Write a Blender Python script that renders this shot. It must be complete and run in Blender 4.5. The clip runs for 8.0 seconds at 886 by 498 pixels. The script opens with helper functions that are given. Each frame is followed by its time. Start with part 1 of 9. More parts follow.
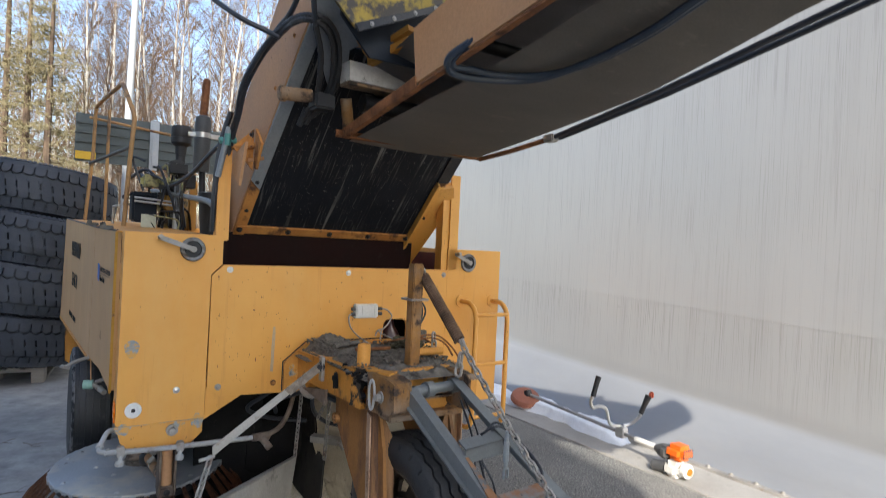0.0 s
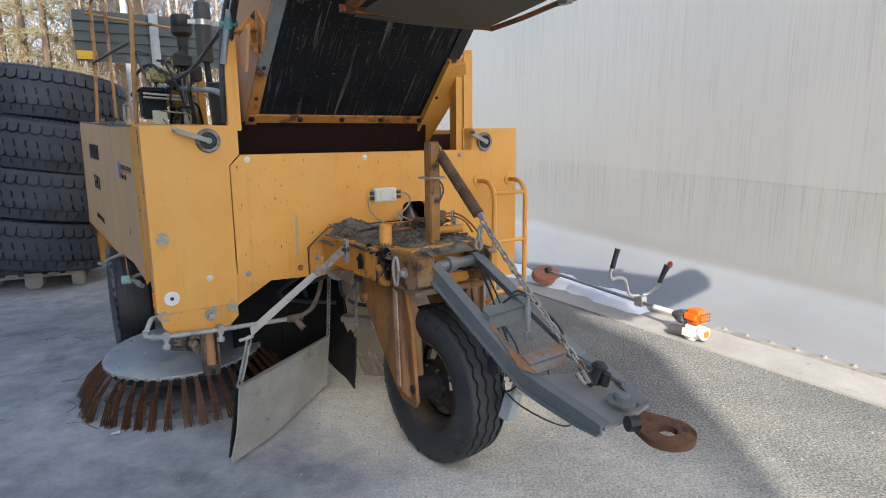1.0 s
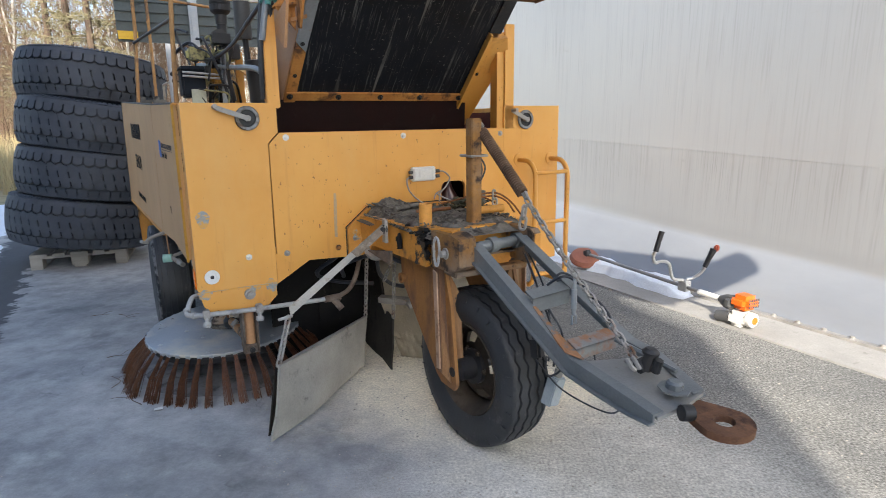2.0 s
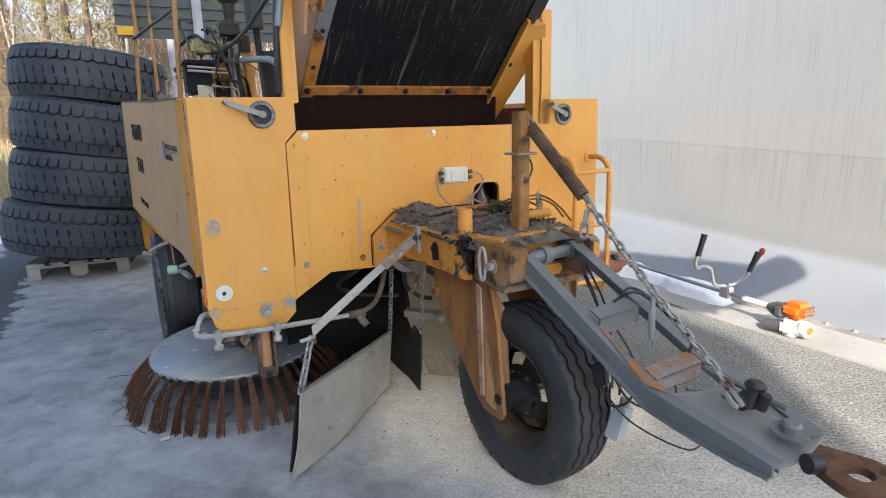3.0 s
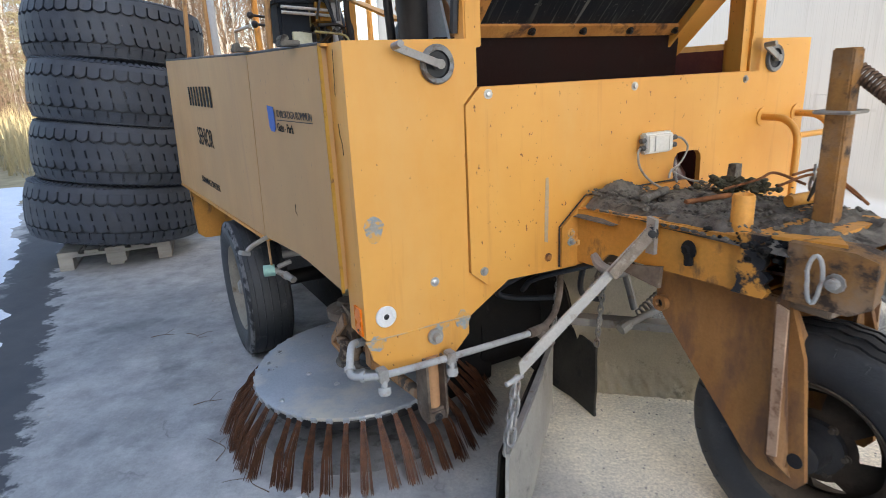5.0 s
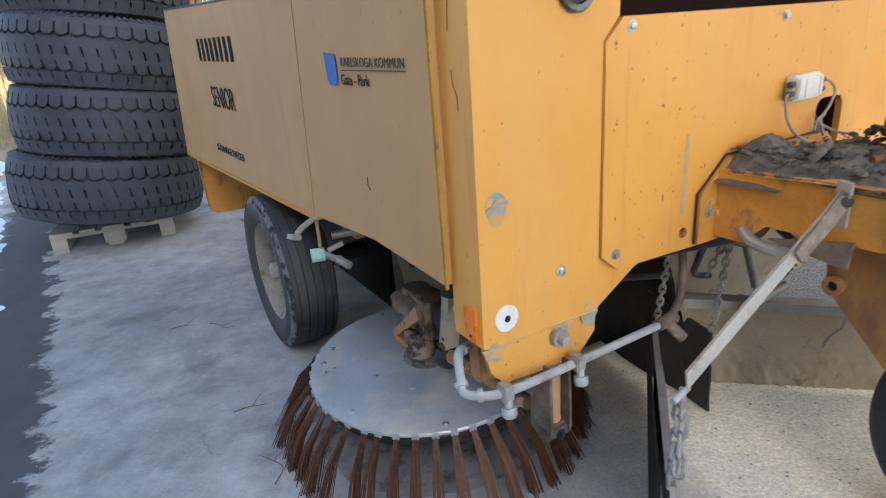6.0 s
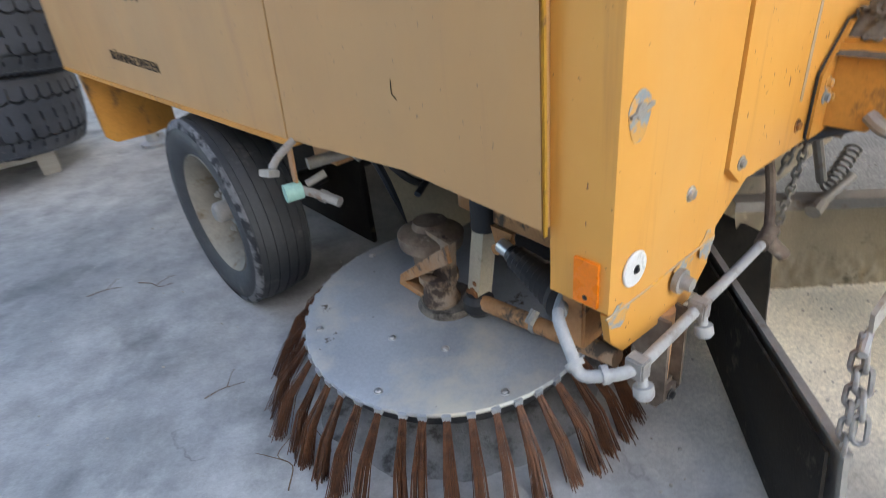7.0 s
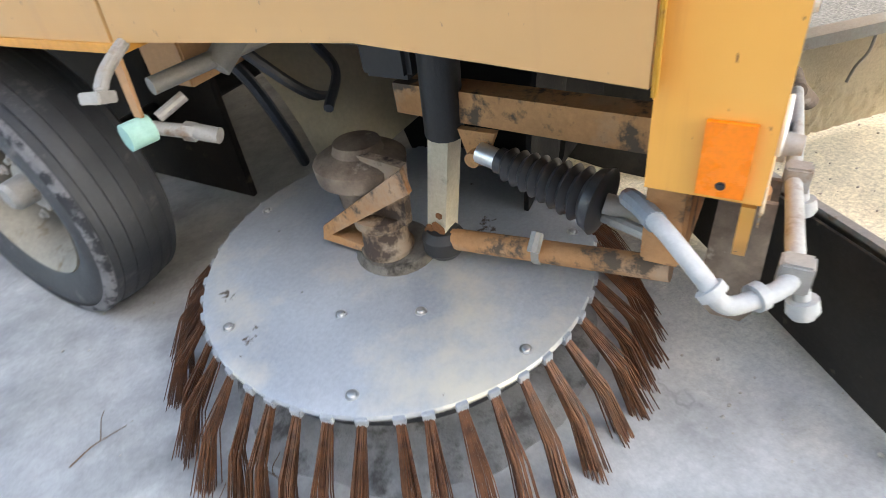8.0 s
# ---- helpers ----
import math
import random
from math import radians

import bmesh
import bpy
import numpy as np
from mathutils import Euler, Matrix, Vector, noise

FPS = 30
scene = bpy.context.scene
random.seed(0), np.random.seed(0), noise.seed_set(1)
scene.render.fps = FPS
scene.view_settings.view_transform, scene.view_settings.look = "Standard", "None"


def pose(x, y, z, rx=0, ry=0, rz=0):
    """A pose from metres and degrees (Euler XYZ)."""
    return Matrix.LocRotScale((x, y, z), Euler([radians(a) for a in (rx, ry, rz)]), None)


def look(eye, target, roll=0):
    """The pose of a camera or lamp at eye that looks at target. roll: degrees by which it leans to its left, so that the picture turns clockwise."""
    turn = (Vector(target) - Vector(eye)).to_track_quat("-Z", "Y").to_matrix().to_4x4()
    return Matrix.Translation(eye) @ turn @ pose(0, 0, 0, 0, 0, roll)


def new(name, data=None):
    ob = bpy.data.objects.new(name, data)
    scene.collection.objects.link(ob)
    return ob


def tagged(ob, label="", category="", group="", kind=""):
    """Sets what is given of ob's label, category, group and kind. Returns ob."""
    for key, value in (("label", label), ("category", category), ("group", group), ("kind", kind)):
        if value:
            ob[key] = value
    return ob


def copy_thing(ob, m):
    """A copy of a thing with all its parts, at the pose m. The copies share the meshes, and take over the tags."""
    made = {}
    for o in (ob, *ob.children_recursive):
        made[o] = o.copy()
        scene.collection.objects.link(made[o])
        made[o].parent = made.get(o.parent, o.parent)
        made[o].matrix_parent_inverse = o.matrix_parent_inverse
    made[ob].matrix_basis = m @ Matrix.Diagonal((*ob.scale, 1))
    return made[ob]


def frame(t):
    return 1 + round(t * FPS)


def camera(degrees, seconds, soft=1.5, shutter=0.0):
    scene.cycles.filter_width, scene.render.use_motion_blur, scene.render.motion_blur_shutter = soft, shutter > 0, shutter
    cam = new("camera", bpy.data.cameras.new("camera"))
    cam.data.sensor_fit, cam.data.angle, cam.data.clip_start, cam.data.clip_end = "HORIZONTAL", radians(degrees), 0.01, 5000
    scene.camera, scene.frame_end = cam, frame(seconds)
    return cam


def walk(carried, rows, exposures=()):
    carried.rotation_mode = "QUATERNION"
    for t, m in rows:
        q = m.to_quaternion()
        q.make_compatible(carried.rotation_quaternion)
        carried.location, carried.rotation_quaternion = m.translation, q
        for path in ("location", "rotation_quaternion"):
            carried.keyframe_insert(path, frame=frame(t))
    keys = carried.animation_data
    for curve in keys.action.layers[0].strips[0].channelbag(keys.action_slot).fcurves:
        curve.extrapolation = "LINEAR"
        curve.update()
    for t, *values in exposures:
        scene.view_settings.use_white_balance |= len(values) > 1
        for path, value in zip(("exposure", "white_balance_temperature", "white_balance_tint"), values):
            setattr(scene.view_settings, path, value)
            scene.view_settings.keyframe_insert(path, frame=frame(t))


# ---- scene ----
cam = camera(73.7, 8.0, 0.65, 0.3)
PATH = [
    (0, (0.067, 0.154, 1.396), (0.049, 2.154, 1.391), 2.7),
    (0.5, (0.067, 0.15, 1.368), (0.054, 2.136, 1.127), 0.9),
    (1, (0.071, 0.136, 1.345), (-0.001, 2.1, 0.971), -0.6),
    (1.5, (0.068, 0.145, 1.34), (-0.048, 2.098, 0.925), -1.0),
    (2, (0.033, 0.192, 1.324), (-0.148, 2.137, 0.894), -0.8),
    (2.2, (0.014, 0.237, 1.317), (-0.196, 2.184, 0.912), -0.8),
    (3.3, (-0.234, 0.547, 1.3), (-0.415, 2.484, 0.836), -1.6),
    (3.5, (-0.309, 0.6, 1.299), (-0.517, 2.521, 0.783), -2.3),
    (4, (-0.523, 0.707, 1.3), (-0.757, 2.623, 0.774), -2.9),
    (4.2, (-0.596, 0.775, 1.296), (-0.856, 2.682, 0.752), -3.2),
    (5.3, (-0.995, 1.146, 1.31), (-1.127, 3.06, 0.746), -3.5),
    (5.5, (-1.074, 1.208, 1.314), (-1.18, 3.114, 0.718), -4.1),
    (6, (-1.238, 1.395, 1.268), (-1.383, 3.269, 0.583), -4.4),
    (6.5, (-1.373, 1.61, 1.25), (-1.508, 3.423, 0.416), -4.2),
    (7, (-1.56, 1.823, 1.194), (-1.425, 3.546, 0.187), -6.3),
    (7.5, (-1.694, 2.017, 1.1), (-1.311, 3.51, -0.174), -6.4),
    (8, (-1.727, 2.23, 0.977), (-1.148, 3.696, -0.254), -8.6),
]
EXPOSURES = [(0.0, 1.66, 6500, 10), (1.0, 1.76, 6500, 10), (2.2, 1.91, 6500, 10), (4.0, 2.16, 6550, 10), (5.5, 2.28, 6650, 10), (6.5, 2.46, 6450, 10), (7.0, 2.61, 6950, 10), (7.5, 3.01, 7400, 10), (8.0, 3.48, 7700, 10)]
walk(cam, [(t, look(eye, target, roll)) for t, eye, target, roll in PATH], EXPOSURES)

# ---- light ----
# the sweeper's own axes: x to its left side as seen from ahead, y to its rear, z up
SW = pose(-0.415, 3.115, 0.0, 0, 0, 34.2)


def at_sweeper(x, y, z=0.0):
    return SW @ Vector((x, y, z))


SUN_TO = (SW.to_3x3() @ Vector((-1.0, -1.36, 1.0))).normalized()
world = bpy.data.worlds.new("sky")
scene.world = world
world.use_nodes = True
sky = world.node_tree.nodes.new("ShaderNodeTexSky")
sky.sky_type, sky.sun_disc = "NISHITA", False
sky.sun_elevation = math.asin(SUN_TO.z)
sky.sun_rotation = math.atan2(SUN_TO.x, SUN_TO.y)
sky.air_density, sky.dust_density = 1.0, 1.2
world.node_tree.links.new(sky.outputs[0], world.node_tree.nodes["Background"].inputs[0])
world.node_tree.nodes["Background"].inputs[1].default_value = 0.118
sun_data = bpy.data.lights.new("sun", "SUN")
sun_data.energy, sun_data.angle, sun_data.color = 2.65, radians(0.6), (1.0, 0.94, 0.84)
sun = new("sun", sun_data)
sun.matrix_world = look(tuple(SUN_TO * 30), (0, 0, 0))


# ---- materials ----
def material(name, build):
    m = bpy.data.materials.new(name)
    m.use_nodes = True
    build(m.node_tree, m.node_tree.nodes["Principled BSDF"])
    return m


def node(nt, kind, **sets):
    n = nt.nodes.new(kind)
    for key, value in sets.items():
        n.inputs[key.replace("_", " ")].default_value = value
    return n


def noise_of(nt, scale, detail=4.0, rough=0.55, stretch=(1, 1, 1), shift=(0, 0, 0)):
    tc = nt.nodes.new("ShaderNodeTexCoord")
    mp = nt.nodes.new("ShaderNodeMapping")
    mp.inputs["Scale"].default_value = stretch
    mp.inputs["Location"].default_value = shift
    n = node(nt, "ShaderNodeTexNoise", Scale=scale, Detail=detail, Roughness=rough)
    nt.links.new(tc.outputs["Object"], mp.inputs["Vector"])
    nt.links.new(mp.outputs[0], n.inputs["Vector"])
    return n.outputs["Fac"]


def ramp(nt, fac, stops):
    r = nt.nodes.new("ShaderNodeValToRGB")
    el = r.color_ramp.elements
    while len(el) < len(stops):
        el.new(0.5)
    for e, (p, c) in zip(el, stops):
        e.position = p
        e.color = (*c, 1) if len(c) == 3 else c
    nt.links.new(fac, r.inputs[0])
    return r.outputs[0]


def mix(nt, fac, a, b, kind="MIX"):
    m = nt.nodes.new("ShaderNodeMix")
    m.data_type, m.blend_type = "RGBA", kind
    for value, socket in ((fac, m.inputs[0]), (a, m.inputs[6]), (b, m.inputs[7])):
        if isinstance(value, (int, float)):
            socket.default_value = value
        elif isinstance(value, tuple):
            socket.default_value = (*value, 1)
        else:
            nt.links.new(value, socket)
    return m.outputs[2]


def bump(nt, bsdf, height, strength=0.3, distance=0.01):
    b = node(nt, "ShaderNodeBump", Strength=strength, Distance=distance)
    nt.links.new(height, b.inputs["Height"])
    nt.links.new(b.outputs[0], bsdf.inputs["Normal"])


def grey(v):
    return (v, v, v)


def worn(name, low, high, rough=0.5, metal=0.0, spot=None, spots=(0.62, 0.72), scale=6.0, grain=90.0, relief=0.15, streak=(1, 1, 1), spot_scale=14.0, dust=None, dusted=(0.45, 0.75)):
    """A surface of two tones in patches, with fine grain, and spots of rust, dirt or bare metal."""
    def build(nt, b):
        big = noise_of(nt, scale, 5, 0.6, streak)
        col = ramp(nt, big, [(0.3, low), (0.7, high)])
        fine = noise_of(nt, grain, 3, 0.7)
        col = mix(nt, 0.35, col, ramp(nt, fine, [(0.3, grey(0.55)), (0.7, grey(1.0))]), "MULTIPLY")
        if dust:
            d = noise_of(nt, 2.3, 6, 0.65, streak, (3.1, 1.7, 0.4))
            col = mix(nt, ramp(nt, d, [(dusted[0], grey(0.0)), (dusted[1], grey(0.8))]), col, dust)
        if spot:
            s = noise_of(nt, spot_scale, 6, 0.65, streak, (7.3, 2.1, 5.5))
            mask = ramp(nt, s, [(spots[0], grey(0.0)), (spots[1], grey(1.0))])
            col = mix(nt, mask, col, spot)
        nt.links.new(col, b.inputs["Base Color"])
        rr = ramp(nt, big, [(0.2, grey(max(rough - 0.12, 0.05))), (0.8, grey(min(rough + 0.15, 1.0)))])
        nt.links.new(rr, b.inputs["Roughness"])
        b.inputs["Metallic"].default_value = metal
        b.inputs["Specular IOR Level"].default_value = 0.5 if rough < 0.7 else 0.2
        bump(nt, b, fine, relief, 0.004)
    return material(name, build)


def paint_build(nt, b):
    big = noise_of(nt, 1.6, 5, 0.6)
    col = ramp(nt, big, [(0.3, (0.655, 0.30, 0.05)), (0.7, (0.76, 0.39, 0.09))])
    haze = noise_of(nt, 3.0, 6, 0.7, (1, 1, 0.35), (4, 2, 8))
    col = mix(nt, ramp(nt, haze, [(0.5, grey(0.0)), (0.85, grey(0.5))]), col, (0.70, 0.45, 0.18))
    fleck = noise_of(nt, 95, 3, 0.5, (1, 1, 0.45), (1, 5, 3))
    col = mix(nt, ramp(nt, fleck, [(0.70, grey(0.0)), (0.73, grey(0.9))]), col, (0.15, 0.055, 0.02))
    streaks = noise_of(nt, 16, 5, 0.65, (1, 1, 0.07), (9, 1, 2))
    col = mix(nt, ramp(nt, streaks, [(0.57, grey(0.0)), (0.78, grey(0.55))]), col, (0.43, 0.185, 0.05))
    nt.links.new(col, b.inputs["Base Color"])
    nt.links.new(ramp(nt, haze, [(0.3, grey(0.36)), (0.8, grey(0.6))]), b.inputs["Roughness"])
    bump(nt, b, noise_of(nt, 5, 4, 0.5), 0.12, 0.01)


ORANGE = material("orange paint", paint_build)


def dusty_shaded_build(nt, b):
    paint_build(nt, b)
    # film holds both the dust and the shade on the machine's side
    dust = noise_of(nt, 1.5, 6, 0.65, (1, 1, 0.6), (2, 4, 1))
    film = ramp(nt, dust, [(0.3, grey(0.52)), (0.7, grey(0.78))])
    first = b.inputs["Base Color"].links[0].from_socket
    nt.links.new(mix(nt, film, first, (0.365, 0.25, 0.143)), b.inputs["Base Color"])
    nt.links.new(ramp(nt, dust, [(0.3, grey(0.5)), (0.7, grey(0.68))]), b.inputs["Roughness"])


DUSTY_SHADED_ORANGE = material("dust-filmed and shade-darkened orange paint", dusty_shaded_build)
OLD_ORANGE = worn("dirty orange paint", (0.55, 0.235, 0.035), (0.70, 0.33, 0.06), 0.55, 0, (0.11, 0.065, 0.04), (0.56, 0.68), 7, 80, 0.3, (1, 1, 0.5), 11)
RUSTY_ORANGE = worn("rusting orange paint", (0.42, 0.17, 0.05), (0.62, 0.29, 0.08), 0.7, 0, (0.12, 0.06, 0.035), (0.52, 0.66), 6, 90, 0.4, (1, 1, 0.45), 14)
RUST = worn("rust", (0.12, 0.05, 0.025), (0.32, 0.14, 0.06), 0.85, 0, (0.06, 0.03, 0.02), (0.55, 0.68), 14, 140, 0.5)
FADED = worn("faded orange steel", (0.44, 0.235, 0.11), (0.55, 0.30, 0.145), 0.65, 0, (0.16, 0.09, 0.055), (0.66, 0.70), 3, 80, 0.3, spot_scale=26)
GREY_STEEL = worn("grey painted steel", (0.20, 0.225, 0.25), (0.30, 0.325, 0.345), 0.5, 0.1, (0.24, 0.10, 0.05), (0.63, 0.7), 5, 100, 0.25, spot_scale=7)
DARK_STEEL = worn("dark greasy steel", (0.012, 0.013, 0.016), (0.04, 0.04, 0.042), 0.45, 0.3, (0.12, 0.07, 0.04), (0.62, 0.75), 9, 90, 0.3)
SOILED = worn("soiled faded orange paint", (0.33, 0.165, 0.075), (0.52, 0.275, 0.125), 0.7, 0, (0.10, 0.075, 0.055), (0.53, 0.62), 6, 110, 0.4, dust=(0.40, 0.34, 0.27), dusted=(0.52, 0.68), spot_scale=16)
BARE_STEEL = worn("bare dusty steel", (0.28, 0.27, 0.25), (0.42, 0.40, 0.37), 0.55, 0.3, (0.20, 0.12, 0.07), (0.6, 0.72), 9, 120, 0.25)
# pale patches: dust, and warm reflected light painted in with it
GALVANISED = worn("dull galvanised steel", (0.34, 0.365, 0.39), (0.45, 0.475, 0.495), 0.4, 0.3, (0.10, 0.075, 0.055), (0.665, 0.70), 5, 120, 0.1, dust=(0.62, 0.56, 0.44), dusted=(0.51, 0.66), spot_scale=16)
PIPE_GREY = worn("pale grey pipe paint", (0.34, 0.345, 0.34), (0.48, 0.475, 0.455), 0.6, 0, (0.17, 0.13, 0.095), (0.56, 0.7), 12, 110, 0.2)
CHAIN_STEEL = worn("chain steel", (0.28, 0.27, 0.255), (0.46, 0.44, 0.41), 0.5, 0.4, (0.18, 0.09, 0.05), (0.55, 0.68), 30, 150, 0.3)
BLACK_RUBBER = worn("black rubber", (0.012, 0.012, 0.014), (0.03, 0.03, 0.032), 0.55, 0, None, scale=12, grain=150, relief=0.2)
HOSE = worn("hose rubber", (0.016, 0.02, 0.028), (0.035, 0.04, 0.05), 0.4, 0, None, scale=20, grain=160, relief=0.1)
TYRE_RUBBER = worn("dusty tyre rubber", (0.013, 0.016, 0.023), (0.030, 0.036, 0.047), 0.6, 0, (0.095, 0.10, 0.11), (0.62, 0.8), 5, 60, 0.4, dust=(0.042, 0.047, 0.055), dusted=(0.5, 0.85), spot_scale=10)
TREAD_RUBBER = worn("worn grey blue tread rubber", (0.027, 0.033, 0.044), (0.053, 0.062, 0.080), 0.62, 0, (0.12, 0.12, 0.12), (0.66, 0.76), 7, 70, 0.4, dust=(0.072, 0.080, 0.092), dusted=(0.45, 0.75), spot_scale=24)
ROAD_TYRE = worn("road tyre rubber", (0.018, 0.021, 0.026), (0.040, 0.044, 0.050), 0.55, 0, (0.13, 0.125, 0.12), (0.60, 0.8), 6, 90, 0.3, dust=(0.070, 0.073, 0.078), dusted=(0.50, 0.85))
MUD = worn("dried mud and grit", (0.10, 0.09, 0.078), (0.23, 0.21, 0.18), 0.95, 0, (0.045, 0.04, 0.035), (0.54, 0.66), 24, 200, 0.9)
GRIMY = worn("grimy brown orange paint", (0.17, 0.095, 0.045), (0.40, 0.20, 0.06), 0.75, 0, (0.055, 0.04, 0.033), (0.50, 0.60), 9, 130, 0.5, (1, 1, 1), 13, dust=(0.27, 0.24, 0.205), dusted=(0.42, 0.62))
FORK_RIB = worn("streaked fork rib paint", (0.22, 0.115, 0.055), (0.40, 0.225, 0.105), 0.7, 0, (0.12, 0.065, 0.042), (0.47, 0.60), 8, 120, 0.45, (3.0, 3.0, 0.22), 7, dust=(0.40, 0.30, 0.20), dusted=(0.52, 0.70))
FORK_EDGE = worn("rubbed pale fork edge", (0.40, 0.255, 0.165), (0.56, 0.39, 0.27), 0.6, 0.1, (0.22, 0.12, 0.07), (0.55, 0.66), 12, 120, 0.3, spot_scale=18)
FORK_PAINT = worn("faded and rusting fork paint", (0.30, 0.142, 0.050), (0.46, 0.235, 0.085), 0.72, 0, (0.19, 0.105, 0.062), (0.48, 0.66), 5, 100, 0.35, (1.4, 1.4, 0.6), 6)
SILT = worn("dried silt on steel", (0.52, 0.46, 0.35), (0.66, 0.59, 0.46), 0.9, 0, (0.27, 0.24, 0.19), (0.6, 0.72), 5, 110, 0.6)
FLAP_RUBBER = worn("dusty rubber flap", (0.30, 0.285, 0.255), (0.46, 0.435, 0.39), 0.85, 0, (0.15, 0.145, 0.135), (0.60, 0.75), 4, 120, 0.2)
DARK_RUBBER = worn("smeared dark rubber", (0.007, 0.007, 0.008), (0.02, 0.019, 0.018), 0.85, 0, (0.07, 0.063, 0.056), (0.64, 0.78), 6, 90, 0.3)
DUSTY_FLAP = worn("dusty dark rubber", (0.020, 0.019, 0.018), (0.052, 0.049, 0.044), 0.85, 0, (0.02, 0.02, 0.02), (0.56, 0.66), 7, 100, 0.3)
BRISTLE = worn("rust brown bristle wire", (0.045, 0.017, 0.009), (0.20, 0.082, 0.036), 0.5, 0.35, (0.06, 0.03, 0.02), (0.55, 0.7), 40, 300, 0.2)
SHADED_MAROON = worn("shade-darkened maroon hopper steel", (0.010, 0.0035, 0.003), (0.020, 0.007, 0.006), 0.85, 0, (0.02, 0.014, 0.012), (0.6, 0.75), 5, 90, 0.2)
BELT = worn("grey conveyor belt", (0.21, 0.19, 0.168), (0.28, 0.255, 0.225), 0.75, 0, (0.36, 0.31, 0.26), (0.62, 0.76), 3, 150, 0.12, (0.4, 1, 1))
OLD_YELLOW = worn("flaking yellow paint", (0.30, 0.20, 0.02), (0.44, 0.31, 0.05), 0.6, 0, (0.06, 0.05, 0.04), (0.46, 0.54), 8, 90, 0.4, spot_scale=8)
WHITE_STEEL = worn("chipped white paint", (0.62, 0.61, 0.58), (0.78, 0.77, 0.74), 0.6, 0, (0.08, 0.07, 0.06), (0.56, 0.6), 8, 80, 0.3, spot_scale=7)
WHITE_PLASTIC = worn("white plastic", (0.66, 0.65, 0.61), (0.76, 0.75, 0.71), 0.45, 0, None, scale=10, grain=90, relief=0.05)
ORANGE_PLASTIC = worn("orange plastic", (0.85, 0.13, 0.01), (0.92, 0.18, 0.02), 0.35, 0, None, scale=10, grain=90, relief=0.05)
RED_PLASTIC = worn("red plastic", (0.35, 0.06, 0.03), (0.48, 0.11, 0.06), 0.5, 0, None, scale=14, grain=90, relief=0.1)
GREY_PLASTIC = worn("grey plastic", (0.05, 0.05, 0.052), (0.09, 0.09, 0.09), 0.5, 0, None, scale=14, grain=90, relief=0.1)
BRIGHT_METAL = worn("bright zinc", (0.55, 0.55, 0.54), (0.7, 0.7, 0.68), 0.35, 0.8, None, scale=20, grain=140, relief=0.08)
MINT = worn("mint green plastic", (0.30, 0.55, 0.46), (0.38, 0.62, 0.54), 0.5, 0, None, scale=20, grain=90, relief=0.05)
REFLECTOR = worn("orange reflector", (0.90, 0.20, 0.005), (0.95, 0.24, 0.01), 0.25, 0, None, scale=20, grain=200, relief=0.05)
WHITE_REFLECTOR = worn("white reflector", (0.72, 0.72, 0.70), (0.82, 0.82, 0.80), 0.3, 0, None, scale=20, grain=200, relief=0.05)
PRINT_BLACK = worn("black print", (0.006, 0.006, 0.007), (0.014, 0.014, 0.014), 0.75, 0, (0.3, 0.2, 0.08), (0.68, 0.74), 20, 90, 0.05)
PRINT_BLUE = worn("blue print", (0.02, 0.10, 0.42), (0.03, 0.13, 0.5), 0.5, 0, None, scale=12, grain=90, relief=0.05)
PRINT_GREY = worn("grey print", (0.075, 0.062, 0.055), (0.11, 0.092, 0.078), 0.75, 0, None, scale=12, grain=90, relief=0.05)
BLUE_SMEAR = worn("blue grey primer", (0.22, 0.27, 0.30), (0.38, 0.40, 0.38), 0.6, 0, (0.62, 0.33, 0.085), (0.43, 0.53), 25, 90, 0.1, spot_scale=32)
SMEAR = worn("grey scuff", (0.42, 0.33, 0.24), (0.52, 0.38, 0.22), 0.6, 0, (0.7, 0.36, 0.06), (0.55, 0.66), 25, 90, 0.05)
WOOD = worn("weathered pallet wood", (0.34, 0.32, 0.28), (0.52, 0.48, 0.42), 0.85, 0, (0.18, 0.16, 0.14), (0.6, 0.75), 5, 120, 0.3, (0.25, 2.5, 2.5))
SNOW = worn("old snow", (0.74, 0.78, 0.84), (0.84, 0.87, 0.90), 0.7, 0, (0.45, 0.44, 0.42), (0.66, 0.78), 3, 70, 0.4, spot_scale=9)
SIGN_BACK = worn("grey sign back", (0.07, 0.085, 0.085), (0.10, 0.118, 0.115), 0.5, 0.2, None, scale=2, grain=60, relief=0.05)
MAST_WHITE = worn("white mast", (0.46, 0.48, 0.50), (0.54, 0.56, 0.57), 0.5, 0.1, None, scale=2, grain=60, relief=0.03)
BIRCH = worn("birch bark", (0.40, 0.36, 0.31), (0.58, 0.54, 0.48), 0.8, 0, (0.06, 0.05, 0.045), (0.58, 0.66), 3, 40, 0.3, (2.5, 2.5, 1), 4)
TWIG = worn("bare twigs", (0.13, 0.085, 0.055), (0.22, 0.15, 0.10), 0.9, 0, None, scale=3, grain=40, relief=0.1)
PINE_BARK = worn("pine bark", (0.085, 0.06, 0.045), (0.16, 0.115, 0.08), 0.9, 0, None, scale=3, grain=30, relief=0.4)
NEEDLES = worn("dull conifer needles", (0.17, 0.15, 0.085), (0.30, 0.25, 0.14), 0.8, 0, None, scale=2, grain=40, relief=0.2)
DRY_GRASS = worn("dry grass", (0.40, 0.32, 0.17), (0.55, 0.45, 0.26), 0.9, 0, None, scale=2, grain=40, relief=0.2)
STONE_GREY = worn("plain render", (0.30, 0.29, 0.27), (0.36, 0.35, 0.33), 0.9, 0, None, scale=1, grain=30, relief=0.2)
